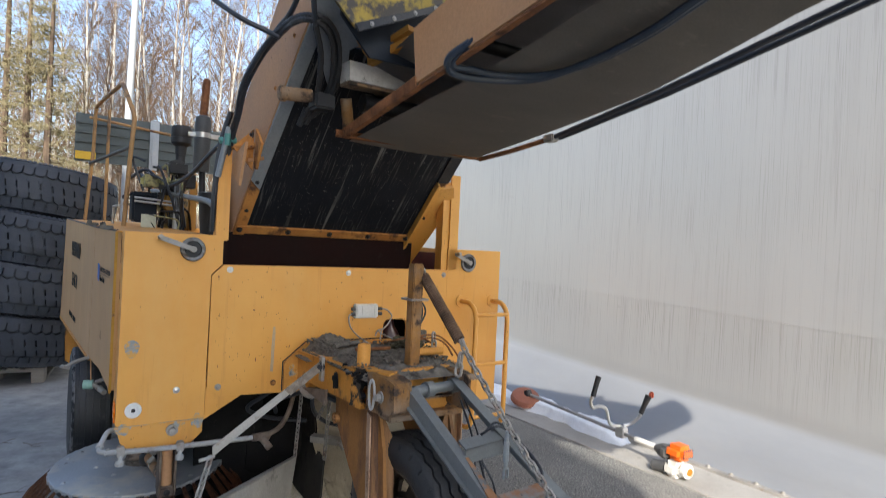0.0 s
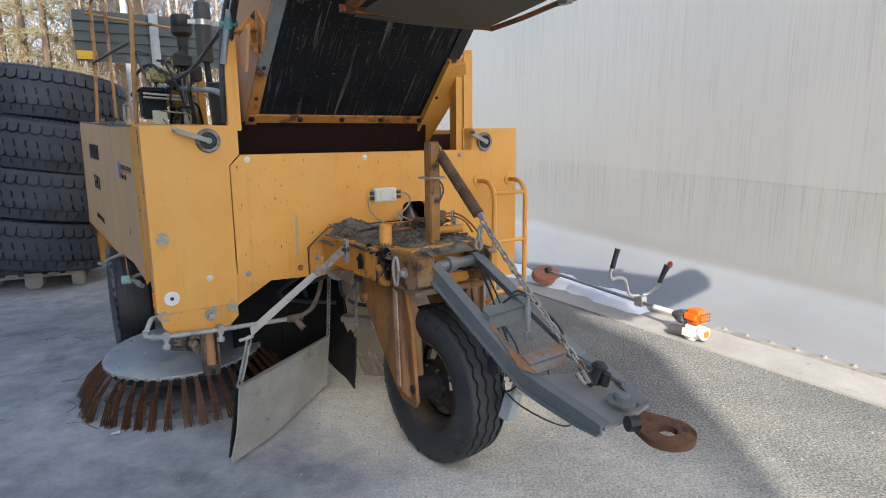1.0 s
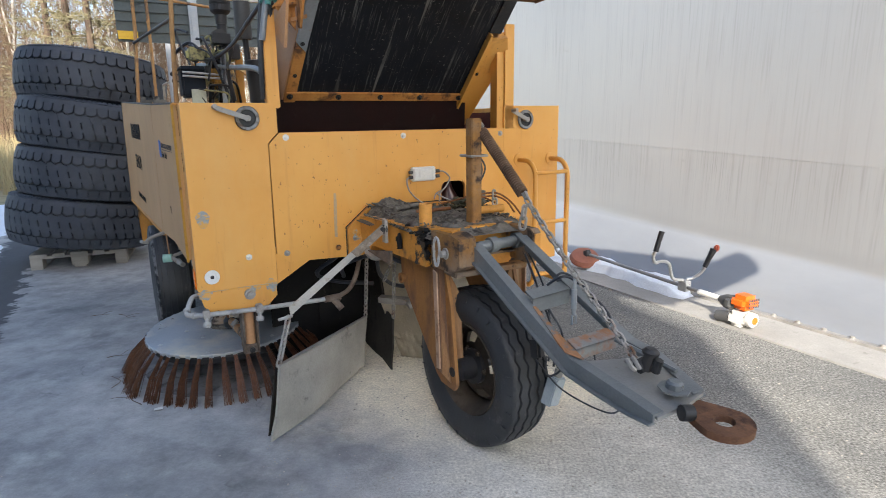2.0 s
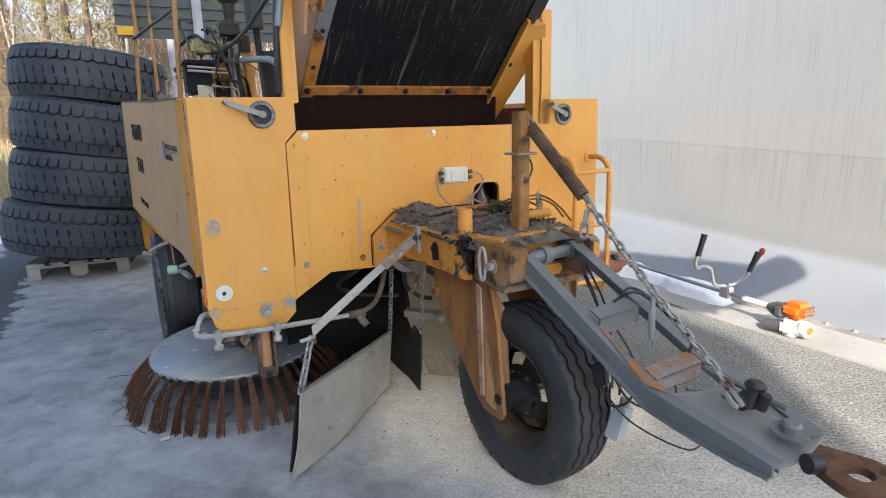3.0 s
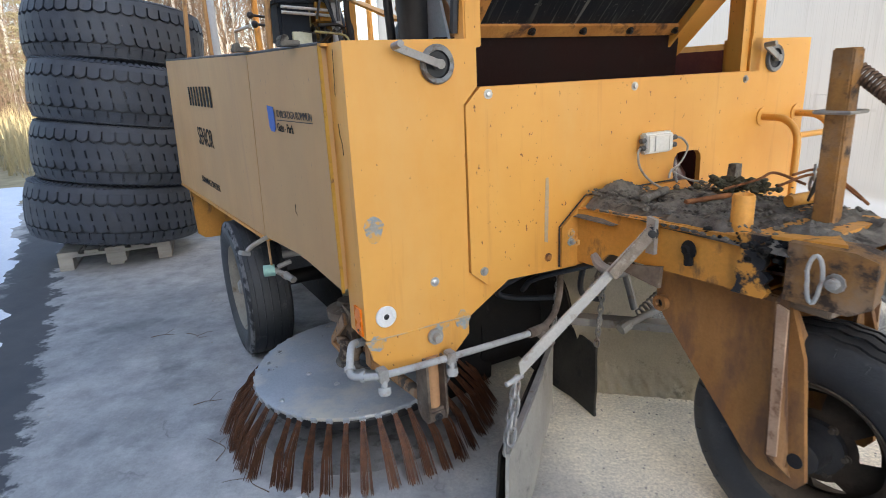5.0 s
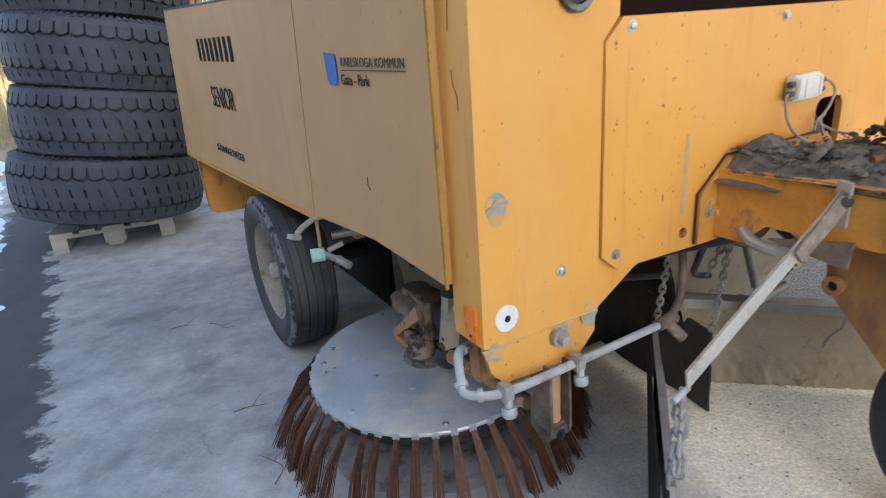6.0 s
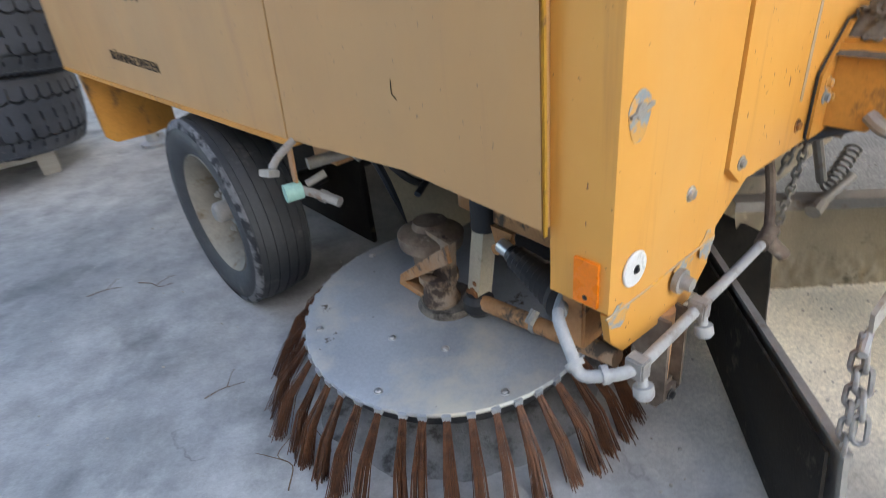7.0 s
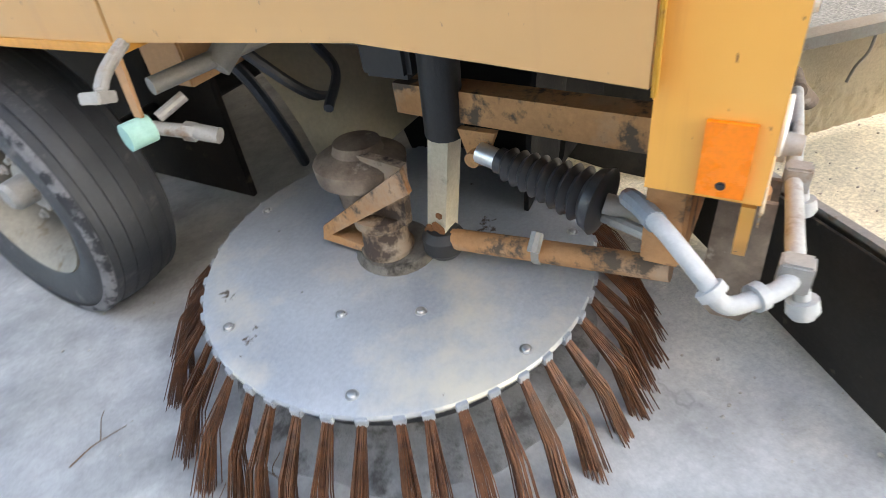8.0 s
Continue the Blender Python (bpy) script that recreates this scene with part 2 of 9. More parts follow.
TAN_CARD = worn("pale grit", (0.38, 0.35, 0.30), (0.5, 0.46, 0.40), 0.95, 0, None, scale=9, grain=90, relief=0.4)


def sheet_build(nt, b):
    col = ramp(nt, noise_of(nt, 4, 5, 0.6), [(0.3, (0.004, 0.005, 0.008)), (0.7, (0.012, 0.014, 0.019))])
    fade = ramp(nt, noise_of(nt, 2.6, 4, 0.6), [(0.38, grey(0.1)), (0.62, grey(1.0))])
    for scale, lo, hi, tone, off in ((22, 0.60, 0.66, (0.20, 0.195, 0.18), (2, 1, 1)), (60, 0.60, 0.68, (0.13, 0.13, 0.125), (5, 3, 1)), (110, 0.62, 0.70, (0.09, 0.09, 0.09), (7, 2, 4))):
        lines = noise_of(nt, scale, 3, 0.6, (1.6, 0.06, 0.06), off)
        m = mix(nt, 1.0, ramp(nt, lines, [(lo, grey(0.0)), (hi, grey(1.0))]), fade, "MULTIPLY")
        col = mix(nt, m, col, tone)
    dots = noise_of(nt, 75, 3, 0.6)
    col = mix(nt, ramp(nt, dots, [(0.64, grey(0.0)), (0.72, grey(0.6))]), col, (0.24, 0.235, 0.22))
    nt.links.new(col, b.inputs["Base Color"])
    b.inputs["Roughness"].default_value = 0.6
    b.inputs["Specular IOR Level"].default_value = 0.25
    bump(nt, b, dots, 0.1, 0.003)


BLACK_SHEET = material("scratched black sheet", sheet_build)


def fabric_build(nt, b):
    """Tarpaulin: dirt streaks hang from the seam and from above, and the skirt at its foot stays clean."""
    tc = nt.nodes.new("ShaderNodeTexCoord")
    pos = nt.nodes.new("ShaderNodeSeparateXYZ")
    nt.links.new(tc.outputs["Object"], pos.inputs[0])
    level = nt.nodes.new("ShaderNodeMath")
    level.operation, level.inputs[1].default_value = "MULTIPLY_ADD", -0.04
    nt.links.new(pos.outputs[1], level.inputs[0])
    nt.links.new(pos.outputs[2], level.inputs[2])
    tenth = nt.nodes.new("ShaderNodeMath")
    tenth.operation, tenth.inputs[1].default_value = "MULTIPLY", 0.1
    nt.links.new(level.outputs[0], tenth.inputs[0])
    high = tenth.outputs[0]
    below = ramp(nt, high, [(0.040, grey(0.0)), (0.056, grey(0.55)), (0.090, grey(1.0)), (0.1034, grey(1.0)), (0.1036, grey(0.30)), (0.16, grey(0.55)), (0.26, grey(0.75))])
    col = ramp(nt, noise_of(nt, 0.7, 4, 0.5), [(0.3, (0.220, 0.225, 0.230)), (0.7, (0.252, 0.256, 0.259))])
    s = noise_of(nt, 7.0, 5, 0.7, (0.05, 1, 0.035), (3, 0, 0))
    col = mix(nt, mix(nt, 1.0, ramp(nt, s, [(0.52, grey(0.0)), (0.75, grey(0.6))]), below, "MULTIPLY"), col, (0.181, 0.182, 0.180))
    s2 = noise_of(nt, 34.0, 4, 0.7, (0.05, 1, 0.03), (3, 5, 0))
    col = mix(nt, mix(nt, 1.0, ramp(nt, s2, [(0.54, grey(0.0)), (0.70, grey(0.65))]), below, "MULTIPLY"), col, (0.143, 0.144, 0.143))
    s3 = noise_of(nt, 110.0, 3, 0.6, (0.03, 1, 0.012), (1, 2, 0))
    gate = ramp(nt, noise_of(nt, 2.4, 4, 0.6, (1, 1, 0.6), (6, 1, 3)), [(0.35, grey(0.15)), (0.62, grey(1.0))])
    gate = mix(nt, 1.0, gate, below, "MULTIPLY")
    col = mix(nt, mix(nt, 1.0, ramp(nt, s3, [(0.53, grey(0.0)), (0.66, grey(0.8))]), gate, "MULTIPLY"), col, (0.118, 0.118, 0.117))
    y = noise_of(nt, 1.3, 3, 0.5, (1, 1, 0.5), (13, 5, 2))
    col = mix(nt, ramp(nt, y, [(0.62, grey(0.0)), (0.8, grey(0.3))]), col, (0.269, 0.252, 0.210))
    # the seam's dirty line, and scattered scuffs on the skirt
    line = ramp(nt, high, [(0.1026, grey(0.0)), (0.1034, grey(0.45)), (0.1042, grey(0.0))])
    col = mix(nt, line, col, (0.109, 0.109, 0.109))
    scuff = noise_of(nt, 9.0, 5, 0.7, (1, 0.5, 1), (2, 7, 1))
    col = mix(nt, ramp(nt, scuff, [(0.66, grey(0.0)), (0.74, grey(0.35))]), col, (0.160, 0.155, 0.147))
    # skirt darkened in its colour to tone down the sun it catches
    skirt_shade = mix(nt, 1.0, ramp(nt, high, [(0.030, grey(0.55)), (0.041, grey(0.35)), (0.052, grey(0.0))]), ramp(nt, noise_of(nt, 3.0, 5, 0.7, (1, 0.4, 1), (4, 2, 6)), [(0.3, grey(0.5)), (0.7, grey(1.0))]), "MULTIPLY")
    col = mix(nt, skirt_shade, col, (0.115, 0.118, 0.122))
    nt.links.new(col, b.inputs["Base Color"])
    b.inputs["Roughness"].default_value = 0.55
    b.inputs["Coat Weight"].default_value = 1.0
    b.inputs["Coat Roughness"].default_value = 0.33
    b.inputs["Coat IOR"].default_value = 1.85
    bump(nt, b, s2, 0.04, 0.01)


FABRIC = material("grey white hall fabric", fabric_build)


def ground_build(nt, b):
    """Yard of worn asphalt and old concrete, dry grass beyond its edge."""
    tc = nt.nodes.new("ShaderNodeTexCoord")
    pos = nt.nodes.new("ShaderNodeSeparateXYZ")
    nt.links.new(tc.outputs["Object"], pos.inputs[0])

    def calc(op, a, c):
        m = nt.nodes.new("ShaderNodeMath")
        m.operation = op
        for value, socket in ((a, m.inputs[0]), (c, m.inputs[1])):
            if isinstance(value, (int, float)):
                socket.default_value = value
            else:
                nt.links.new(value, socket)
        return m.outputs[0]

    def along(kx, ky, k):
        return calc("ADD", calc("ADD", calc("MULTIPLY", pos.outputs[0], kx), calc("MULTIPLY", pos.outputs[1], ky)), k)

    grit = noise_of(nt, 85, 4, 0.85)
    fine = noise_of(nt, 380, 2, 0.6)
    worn_patch = noise_of(nt, 14, 5, 0.7, (1, 1, 1), (9, 9, 0))
    # asphalt with pale stones showing in it
    asphalt = ramp(nt, noise_of(nt, 1.1, 5, 0.6), [(0.35, (0.148, 0.147, 0.141)), (0.65, (0.23, 0.224, 0.204))])
    asphalt = mix(nt, 0.5, asphalt, ramp(nt, worn_patch, [(0.35, grey(0.72)), (0.65, grey(1.15))]), "MULTIPLY")
    asphalt = mix(nt, 0.9, asphalt, ramp(nt, grit, [(0.36, grey(0.15)), (0.5, grey(0.88)), (0.64, grey(2.0))]), "MULTIPLY")
    asphalt = mix(nt, 0.5, asphalt, ramp(nt, fine, [(0.3, grey(0.6)), (0.7, grey(1.3))]), "MULTIPLY")
    # smooth old concrete, mottled blue-grey and pale
    concrete = ramp(nt, noise_of(nt, 0.8, 6, 0.62, (1, 1, 1), (5, 5, 0)), [(0.3, (0.245, 0.250, 0.254)), (0.55, (0.345, 0.347, 0.343)), (0.8, (0.44, 0.433, 0.415))])
    pale = noise_of(nt, 0.55, 6, 0.7, (1, 1, 1), (8, 3, 0))
    concrete = mix(nt, ramp(nt, pale, [(0.42, grey(0.0)), (0.62, grey(0.8))]), concrete, (0.50, 0.487, 0.455))
    mott = noise_of(nt, 6.0, 6, 0.72, (1, 1, 1), (4, 1, 0))
    concrete = mix(nt, 0.45, concrete, ramp(nt, mott, [(0.32, grey(0.30)), (0.68, grey(1.35))]), "MULTIPLY")
    concrete = mix(nt, 0.4, concrete, ramp(nt, grit, [(0.3, grey(0.6)), (0.7, grey(1.15))]), "MULTIPLY")
    damp = noise_of(nt, 2.2, 6, 0.65, (1, 1, 1), (1, 9, 0))
    concrete = mix(nt, ramp(nt, damp, [(0.55, grey(0.0)), (0.68, grey(0.6))]), concrete, (0.105, 0.108, 0.112))
    # a few hair cracks
    crack = node(nt, "ShaderNodeTexVoronoi", Scale=0.42)
    crack.feature = "DISTANCE_TO_EDGE"
    warp = node(nt, "ShaderNodeTexNoise", Scale=2.2, Detail=6.0)
    nt.links.new(tc.outputs["Object"], warp.inputs["Vector"])
    bent = nt.nodes.new("ShaderNodeVectorMath")
    bent.operation = "MULTIPLY_ADD"
    nt.links.new(warp.outputs["Color"], bent.inputs[0])
    bent.inputs[1].default_value = (1.1, 1.1, 1.1)
    nt.links.new(tc.outputs["Object"], bent.inputs[2])
    nt.links.new(bent.outputs[0], crack.inputs["Vector"])
    broken = ramp(nt, noise_of(nt, 1.4, 3, 0.5, (1, 1, 1), (6, 6, 0)), [(0.58, grey(0.0)), (0.68, grey(0.5))])
    hair = mix(nt, 1.0, ramp(nt, crack.outputs["Distance"], [(0.0008, grey(1.0)), (0.0025, grey(0.0))]), broken, "MULTIPLY")
    concrete = mix(nt, hair, concrete, (0.09, 0.088, 0.085))
    wob = calc("MULTIPLY", calc("SUBTRACT", noise_of(nt, 1.7, 5, 0.6, (1, 1, 1), (2, 2, 0)), 0.5), 1.6)
    # rougher asphalt on the hall's side, smoother concrete on the other
    side = calc("ADD", along(0.95, 0.3, 0.0), wob)
    col = mix(nt, ramp(nt, side, [(0.95, grey(0.0)), (1.45, grey(1.0))]), concrete, asphalt)
    # pale silt round the nose wheel, brightened for light bounced off the hall
    dx, dy = along(0.827, 0.562, -1.407 - 0.12), along(-0.562, 0.827, -2.809 + 0.12)
    spread = calc("ADD", calc("SQRT", calc("ADD", calc("MULTIPLY", dx, dx), calc("MULTIPLY", calc("MULTIPLY", dy, dy), 0.7)), 0.0), calc("MULTIPLY", wob, 0.6))
    fx, fy = along(0.827, 0.562, -1.407 - 0.15), along(-0.562, 0.827, -2.809 + 1.35)
    ahead = calc("ADD", calc("SQRT", calc("ADD", calc("MULTIPLY", fx, fx), calc("MULTIPLY", calc("MULTIPLY", fy, fy), 0.5)), 0.0), calc("MULTIPLY", wob, 0.5))
    # ground ahead of the wheel: the hall's bounced light put into its colour
    sandy_bounce = mix(nt, 0.85, (0.74, 0.71, 0.63), ramp(nt, grit, [(0.34, grey(0.38)), (0.64, grey(1.35))]), "MULTIPLY")
    sandy_bounce = mix(nt, 0.5, sandy_bounce, ramp(nt, worn_patch, [(0.35, grey(0.7)), (0.65, grey(1.15))]), "MULTIPLY")
    col = mix(nt, ramp(nt, ahead, [(0.45, grey(0.75)), (1.25, grey(0.0))]), col, sandy_bounce)
    silt = mix(nt, 0.8, (0.88, 0.805, 0.635), ramp(nt, grit, [(0.34, grey(0.55)), (0.64, grey(1.25))]), "MULTIPLY")
    silt = mix(nt, 0.5, silt, ramp(nt, worn_patch, [(0.35, grey(0.75)), (0.65, grey(1.1))]), "MULTIPLY")
    col = mix(nt, ramp(nt, spread, [(0.42, grey(0.95)), (0.80, grey(0.0))]), col, silt)
    # wet dark edge along the snow, with blotches off it
    blot = calc("MULTIPLY", calc("SUBTRACT", noise_of(nt, 5.0, 5, 0.65, (1, 1, 1), (3, 8, 0)), 0.5), 0.55)
    wet = calc("ADD", along(0.827, 0.562, -1.407 + 3.0), blot)
    wetmask = ramp(nt, wet, [(0.93, grey(1.0)), (0.965, grey(0.0))])
    dry = ramp(nt, wet, [(0.50, grey(0.0)), (0.62, grey(1.0))])
    wetmask = mix(nt, 1.0, wetmask, dry, "MULTIPLY")
    snowy = ramp(nt, along(-0.562, 0.827, -2.809 ), [(0.15, grey(0.0)), (0.6, grey(1.0))])
    wetmask = mix(nt, 1.0, wetmask, snowy, "MULTIPLY")
    col = mix(nt, mix(nt, 1.0, wetmask, grey(0.9), "MULTIPLY"), col, (0.034, 0.037, 0.043))
    beyond = calc("ADD", along(-0.25, 0.9, 0.0), wob)
    far = ramp(nt, calc("MULTIPLY", beyond, 0.05), [(0.455, grey(0.0)), (0.475, grey(1.0))])
    grass = ramp(nt, noise_of(nt, 2.2, 6, 0.7), [(0.3, (0.22, 0.17, 0.085)), (0.7, (0.42, 0.34, 0.19))])
    col = mix(nt, far, col, grass)
    nt.links.new(col, b.inputs["Base Color"])
    nt.links.new(mix(nt, wetmask, grey(0.88), grey(0.78)), b.inputs["Roughness"])
    bump(nt, b, fine, 0.15, 0.003)


GROUND = material("yard ground", ground_build)
CONCRETE = worn("pale concrete strip", (0.30, 0.29, 0.27), (0.40, 0.385, 0.36), 0.9, 0, (0.20, 0.19, 0.175), (0.6, 0.75), 3, 110, 0.4)


# ---- mesh helpers ----
def part(name, bm, mat, parent=None, label="", smooth=35, bevel=0.0, segs=2):
    if bevel:
        sharp = [e for e in bm.edges if len(e.link_faces) == 2 and e.calc_face_angle(0) > 0.6]
        bmesh.ops.bevel(bm, geom=sharp, offset=bevel, segments=segs, affect="EDGES", clamp_overlap=True)
    bmesh.ops.recalc_face_normals(bm, faces=bm.faces)
    me = bpy.data.meshes.new(name)
    bm.to_mesh(me)
    bm.free()
    me.materials.append(mat)
    if smooth:
        me.shade_smooth()
        me.set_sharp_from_angle(angle=radians(smooth))
    ob = new(name, me)
    if parent:
        ob.parent = parent
    if label:
        tagged(ob, label)
    return ob


def thing(name, m, label, category, group="", kind=""):
    ob = new(name)
    ob.empty_display_size = 0.1
    ob.matrix_world = m
    return tagged(ob, label, category, group, kind)


def B():
    return bmesh.new()


def box(bm, lo, hi, m=None):
    r = bmesh.ops.create_cube(bm, size=1.0)
    size = [b - a for a, b in zip(lo, hi)]
    mid = [(a + b) / 2 for a, b in zip(lo, hi)]
    t = Matrix.Translation(mid) @ Matrix.Diagonal((*size, 1))
    bmesh.ops.transform(bm, matrix=(m @ t) if m else t, verts=r["verts"])
    return bm


def beam(bm, a, b, w, h, up=(0, 0, 1)):
    """A bar of section w by h from a to b."""
    a, b = Vector(a), Vector(b)
    d = (b - a).normalized()
    s = d.cross(Vector(up)).normalized()
    t = s.cross(d).normalized()
    vs = []
    for p in (a, b):
        for i, j in ((-1, -1), (1, -1), (1, 1), (-1, 1)):
            vs.append(bm.verts.new(p + s * (i * w / 2) + t * (j * h / 2)))
    for i in range(4):
        bm.faces.new((vs[i], vs[(i + 1) % 4], vs[4 + (i + 1) % 4], vs[4 + i]))
    bm.faces.new(vs[3::-1])
    bm.faces.new(vs[4:])
    return bm


def slab(bm, pts, off):
    """A flat outline pushed along off into a plate."""
    off = Vector(off)
    a = [bm.verts.new(Vector(p)) for p in pts]
    b = [bm.verts.new(Vector(p) + off) for p in pts]
    n = len(a)
    bm.faces.new(a)
    bm.faces.new(b[::-1])
    for i in range(n):
        bm.faces.new((a[i], b[i], b[(i + 1) % n], a[(i + 1) % n]))
    return bm


def plate_with_hole(bm, outer, hole, off):
    """A plate in a plane with one opening right through it."""
    off = Vector(off)
    rings = []
    for k in (0, 1):
        for loop in (outer, hole):
            rings.append([bm.verts.new(Vector(p) + off * k) for p in loop])
    for o, h in ((rings[0], rings[1]), (rings[2], rings[3])):
        es = []
        for loop in (o, h):
            for i in range(len(loop)):
                es.append(bm.edges.new((loop[i], loop[(i + 1) % len(loop)])))
        bmesh.ops.triangle_fill(bm, use_beauty=True, use_dissolve=False, edges=es)
    for a, b in ((rings[0], rings[2]), (rings[1], rings[3])):
        for i in range(len(a)):
            j = (i + 1) % len(a)
            bm.faces.new((a[i], a[j], b[j], b[i]))
    return bm


def tube(bm, pts, r, seg=10, closed=False, caps=True):
    """A round bar or hose of radius r (one number or one a point) along pts."""
    pts = [Vector(p) for p in pts]
    n = len(pts)
    rs = r if isinstance(r, (list, tuple)) else [r] * n
    side = None
    rings = []
    for i, p in enumerate(pts):
        before = pts[i - 1] if (i > 0 or closed) else p
        after = pts[(i + 1) % n] if (i < n - 1 or closed) else p
        d = (after - before).normalized()
        if side is None:
            side = d.orthogonal().normalized()
        side = (side - d * side.dot(d)).normalized()
        other = d.cross(side)
        rings.append([bm.verts.new(p + (side * math.cos(2 * math.pi * k / seg) + other * math.sin(2 * math.pi * k / seg)) * rs[i]) for k in range(seg)])
    for i in range(n if closed else n - 1):
        a, b = rings[i], rings[(i + 1) % n]
        for k in range(seg):
            bm.faces.new((a[k], a[(k + 1) % seg], b[(k + 1) % seg], b[k]))
    if caps and not closed:
        bm.faces.new(rings[0][::-1])
        bm.faces.new(rings[-1])
    return bm


def curve_pts(pts, n=6):
    """Smooth way through pts."""
    pts = [Vector(p) for p in pts]
    ext = [pts[0] * 2 - pts[1], *pts, pts[-1] * 2 - pts[-2]]
    out = []
    for i in range(1, len(ext) - 2):
        p0, p1, p2, p3 = ext[i - 1:i + 3]
        for k in range(n):
            t = k / n
            out.append(0.5 * (2 * p1 + (p2 - p0) * t + (2 * p0 - 5 * p1 + 4 * p2 - p3) * t * t + (3 * p1 - p0 - 3 * p2 + p3) * t ** 3))
    return out + [pts[-1]]


def axis_pose(at, direction):
    """A pose at a point whose z runs along direction."""
    return Matrix.Translation(at) @ Vector(direction).normalized().to_track_quat("Z", "Y").to_matrix().to_4x4()


def lathe(bm, profile, m, seg=32):
    """A turned body: profile of (radius, height) about m's z."""
    rings = []
    for r, h in profile:
        if r < 1e-5:
            rings.append([bm.verts.new(m @ Vector((0, 0, h)))])
        else:
            rings.append([bm.verts.new(m @ Vector((r * math.cos(2 * math.pi * k / seg), r * math.sin(2 * math.pi * k / seg), h))) for k in range(seg)])
    for a, b in zip(rings, rings[1:]):
        for k in range(seg):
            j = (k + 1) % seg
            if len(a) == 1 and len(b) > 1:
                bm.faces.new((a[0], b[j], b[k]))
            elif len(b) == 1 and len(a) > 1:
                bm.faces.new((a[k], a[j], b[0]))
            elif len(a) > 1:
                bm.faces.new((a[k], a[j], b[j], b[k]))
    return bm


def rod(bm, a, b, r, seg=14):
    a, b = Vector(a), Vector(b)
    return lathe(bm, [(0, 0), (r, 0), (r, (b - a).length), (0, (b - a).length)], axis_pose(a, b - a), seg)


def bolt_head(bm, at, direction, r=0.012, h=0.008):
    return lathe(bm, [(0, 0), (r * 1.7, 0), (r * 1.7, h * 0.25), (r, h * 0.25), (r, h), (r * 0.6, h * 1.15), (0, h * 1.15)], axis_pose(at, direction), 10)


def chain(name, a, b, parent, links=12, wire=0.005, sag=0.0, mat=None, wide=0.011):
    """Welded links, each turned against the next, one mesh a link row."""
    a, b = Vector(a), Vector(b)
    bm = B()
    n = links
    way = [a.lerp(b, i / n) - Vector((0, 0, sag * 4 * (i / n) * (1 - i / n))) for i in range(n + 1)]
    for i in range(n):
        p, q = way[i], way[i + 1]
        d = (q - p).normalized()
        half = (q - p).length / 2 + wire * 1.0
        side = d.orthogonal().normalized()
        side = Matrix.Rotation(radians(90 * (i % 2) + 20), 3, d) @ side
        mid = (p + q) / 2
        loop = []
        for k in range(12):
            t = 2 * math.pi * k / 12
            ex = max(half - wide, 0.002)
            loop.append(mid + d * (math.copysign(ex, math.cos(t)) + wide * math.cos(t)) + side * (wide * math.sin(t)))
        tube(bm, loop, wire, 6, closed=True)
    return part(name, bm, mat or CHAIN_STEEL, parent, smooth=60)


# ---- the yard ----
def ground():
    bm = B()
    bmesh.ops.create_grid(bm, x_segments=2, y_segments=2, size=900)
    tagged(part("ground", bm, GROUND, smooth=0), "worn grey asphalt and concrete yard with dry grass beyond", "ground", kind="structure")


def hall_wall():
    prof = [(2.43, 0.03), (2.455, 0.05), (2.50, 0.12), (2.57, 0.22), (2.655, 0.345), (2.69, 0.375), (2.705, 0.395), (2.712, 0.42), (2.716, 0.46), (2.720, 0.60), (2.726, 0.90), (2.7290, 1.03), (2.7293, 1.046), (2.7277, 1.0463), (2.7283, 1.062), (2.730, 1.10), (2.745, 2.0), (2.76, 5.0), (2.77, 9.0)]
    prof = prof + [(2.95, 9.0), (2.95, 0.03)]
    bm = B()
    rows = []
    n = 60
    for i in range(n + 1):
        y = -5.5 + 13.8 * i / n
        rows.append([bm.verts.new((x + 0.006 * math.sin(y * 1.3), y, z + (0.04 * (y - 0.3) * (0.3 < z < 1.2)))) for x, z in prof])
    for a, b in zip(rows, rows[1:]):
        for k in range(len(prof)):
            j = (k + 1) % len(prof)
            bm.faces.new((a[k], b[k], b[j], a[j]))
    bm.faces.new(rows[0])
    bm.faces.new(rows[-1][::-1])
    wall = part("wall_hall", bm, FABRIC, smooth=50)
    wall.matrix_world = SW
    tagged(wall, "tall grey-white streaked fabric wall of a storage hall", "wall", kind="structure")
    bm = B()
    box(bm, (2.02, -5.5, -0.05), (2.46, 8.3, 0.012), SW)
    tagged(part("pavement", bm, CONCRETE), "pale concrete strip along the foot of the hall", "pavement", kind="structure")
    rail = thing("trim", SW, "galvanised fixing rail with bolts along the hall's foot", "trim", kind="structure")
    bm = B()
    box(bm, (2.385, -5.5, 0.012), (2.435, 8.3, 0.03))
    part("rail", bm, BARE_STEEL, rail)
    y = -2.4
    base = None
    while y < 4:
        if base is None:
            bm = B()
            bolt_head(bm, (0, 0, 0), (0, 0, 1), 0.012, 0.014)
            base = part("bolt", bm, BARE_STEEL, rail)
            base.location = (2.41, y, 0.03)
        else:
            o = new("bolt", base.data)
            o.parent, o.location = rail, (2.41, y, 0.03)
        y += 0.16


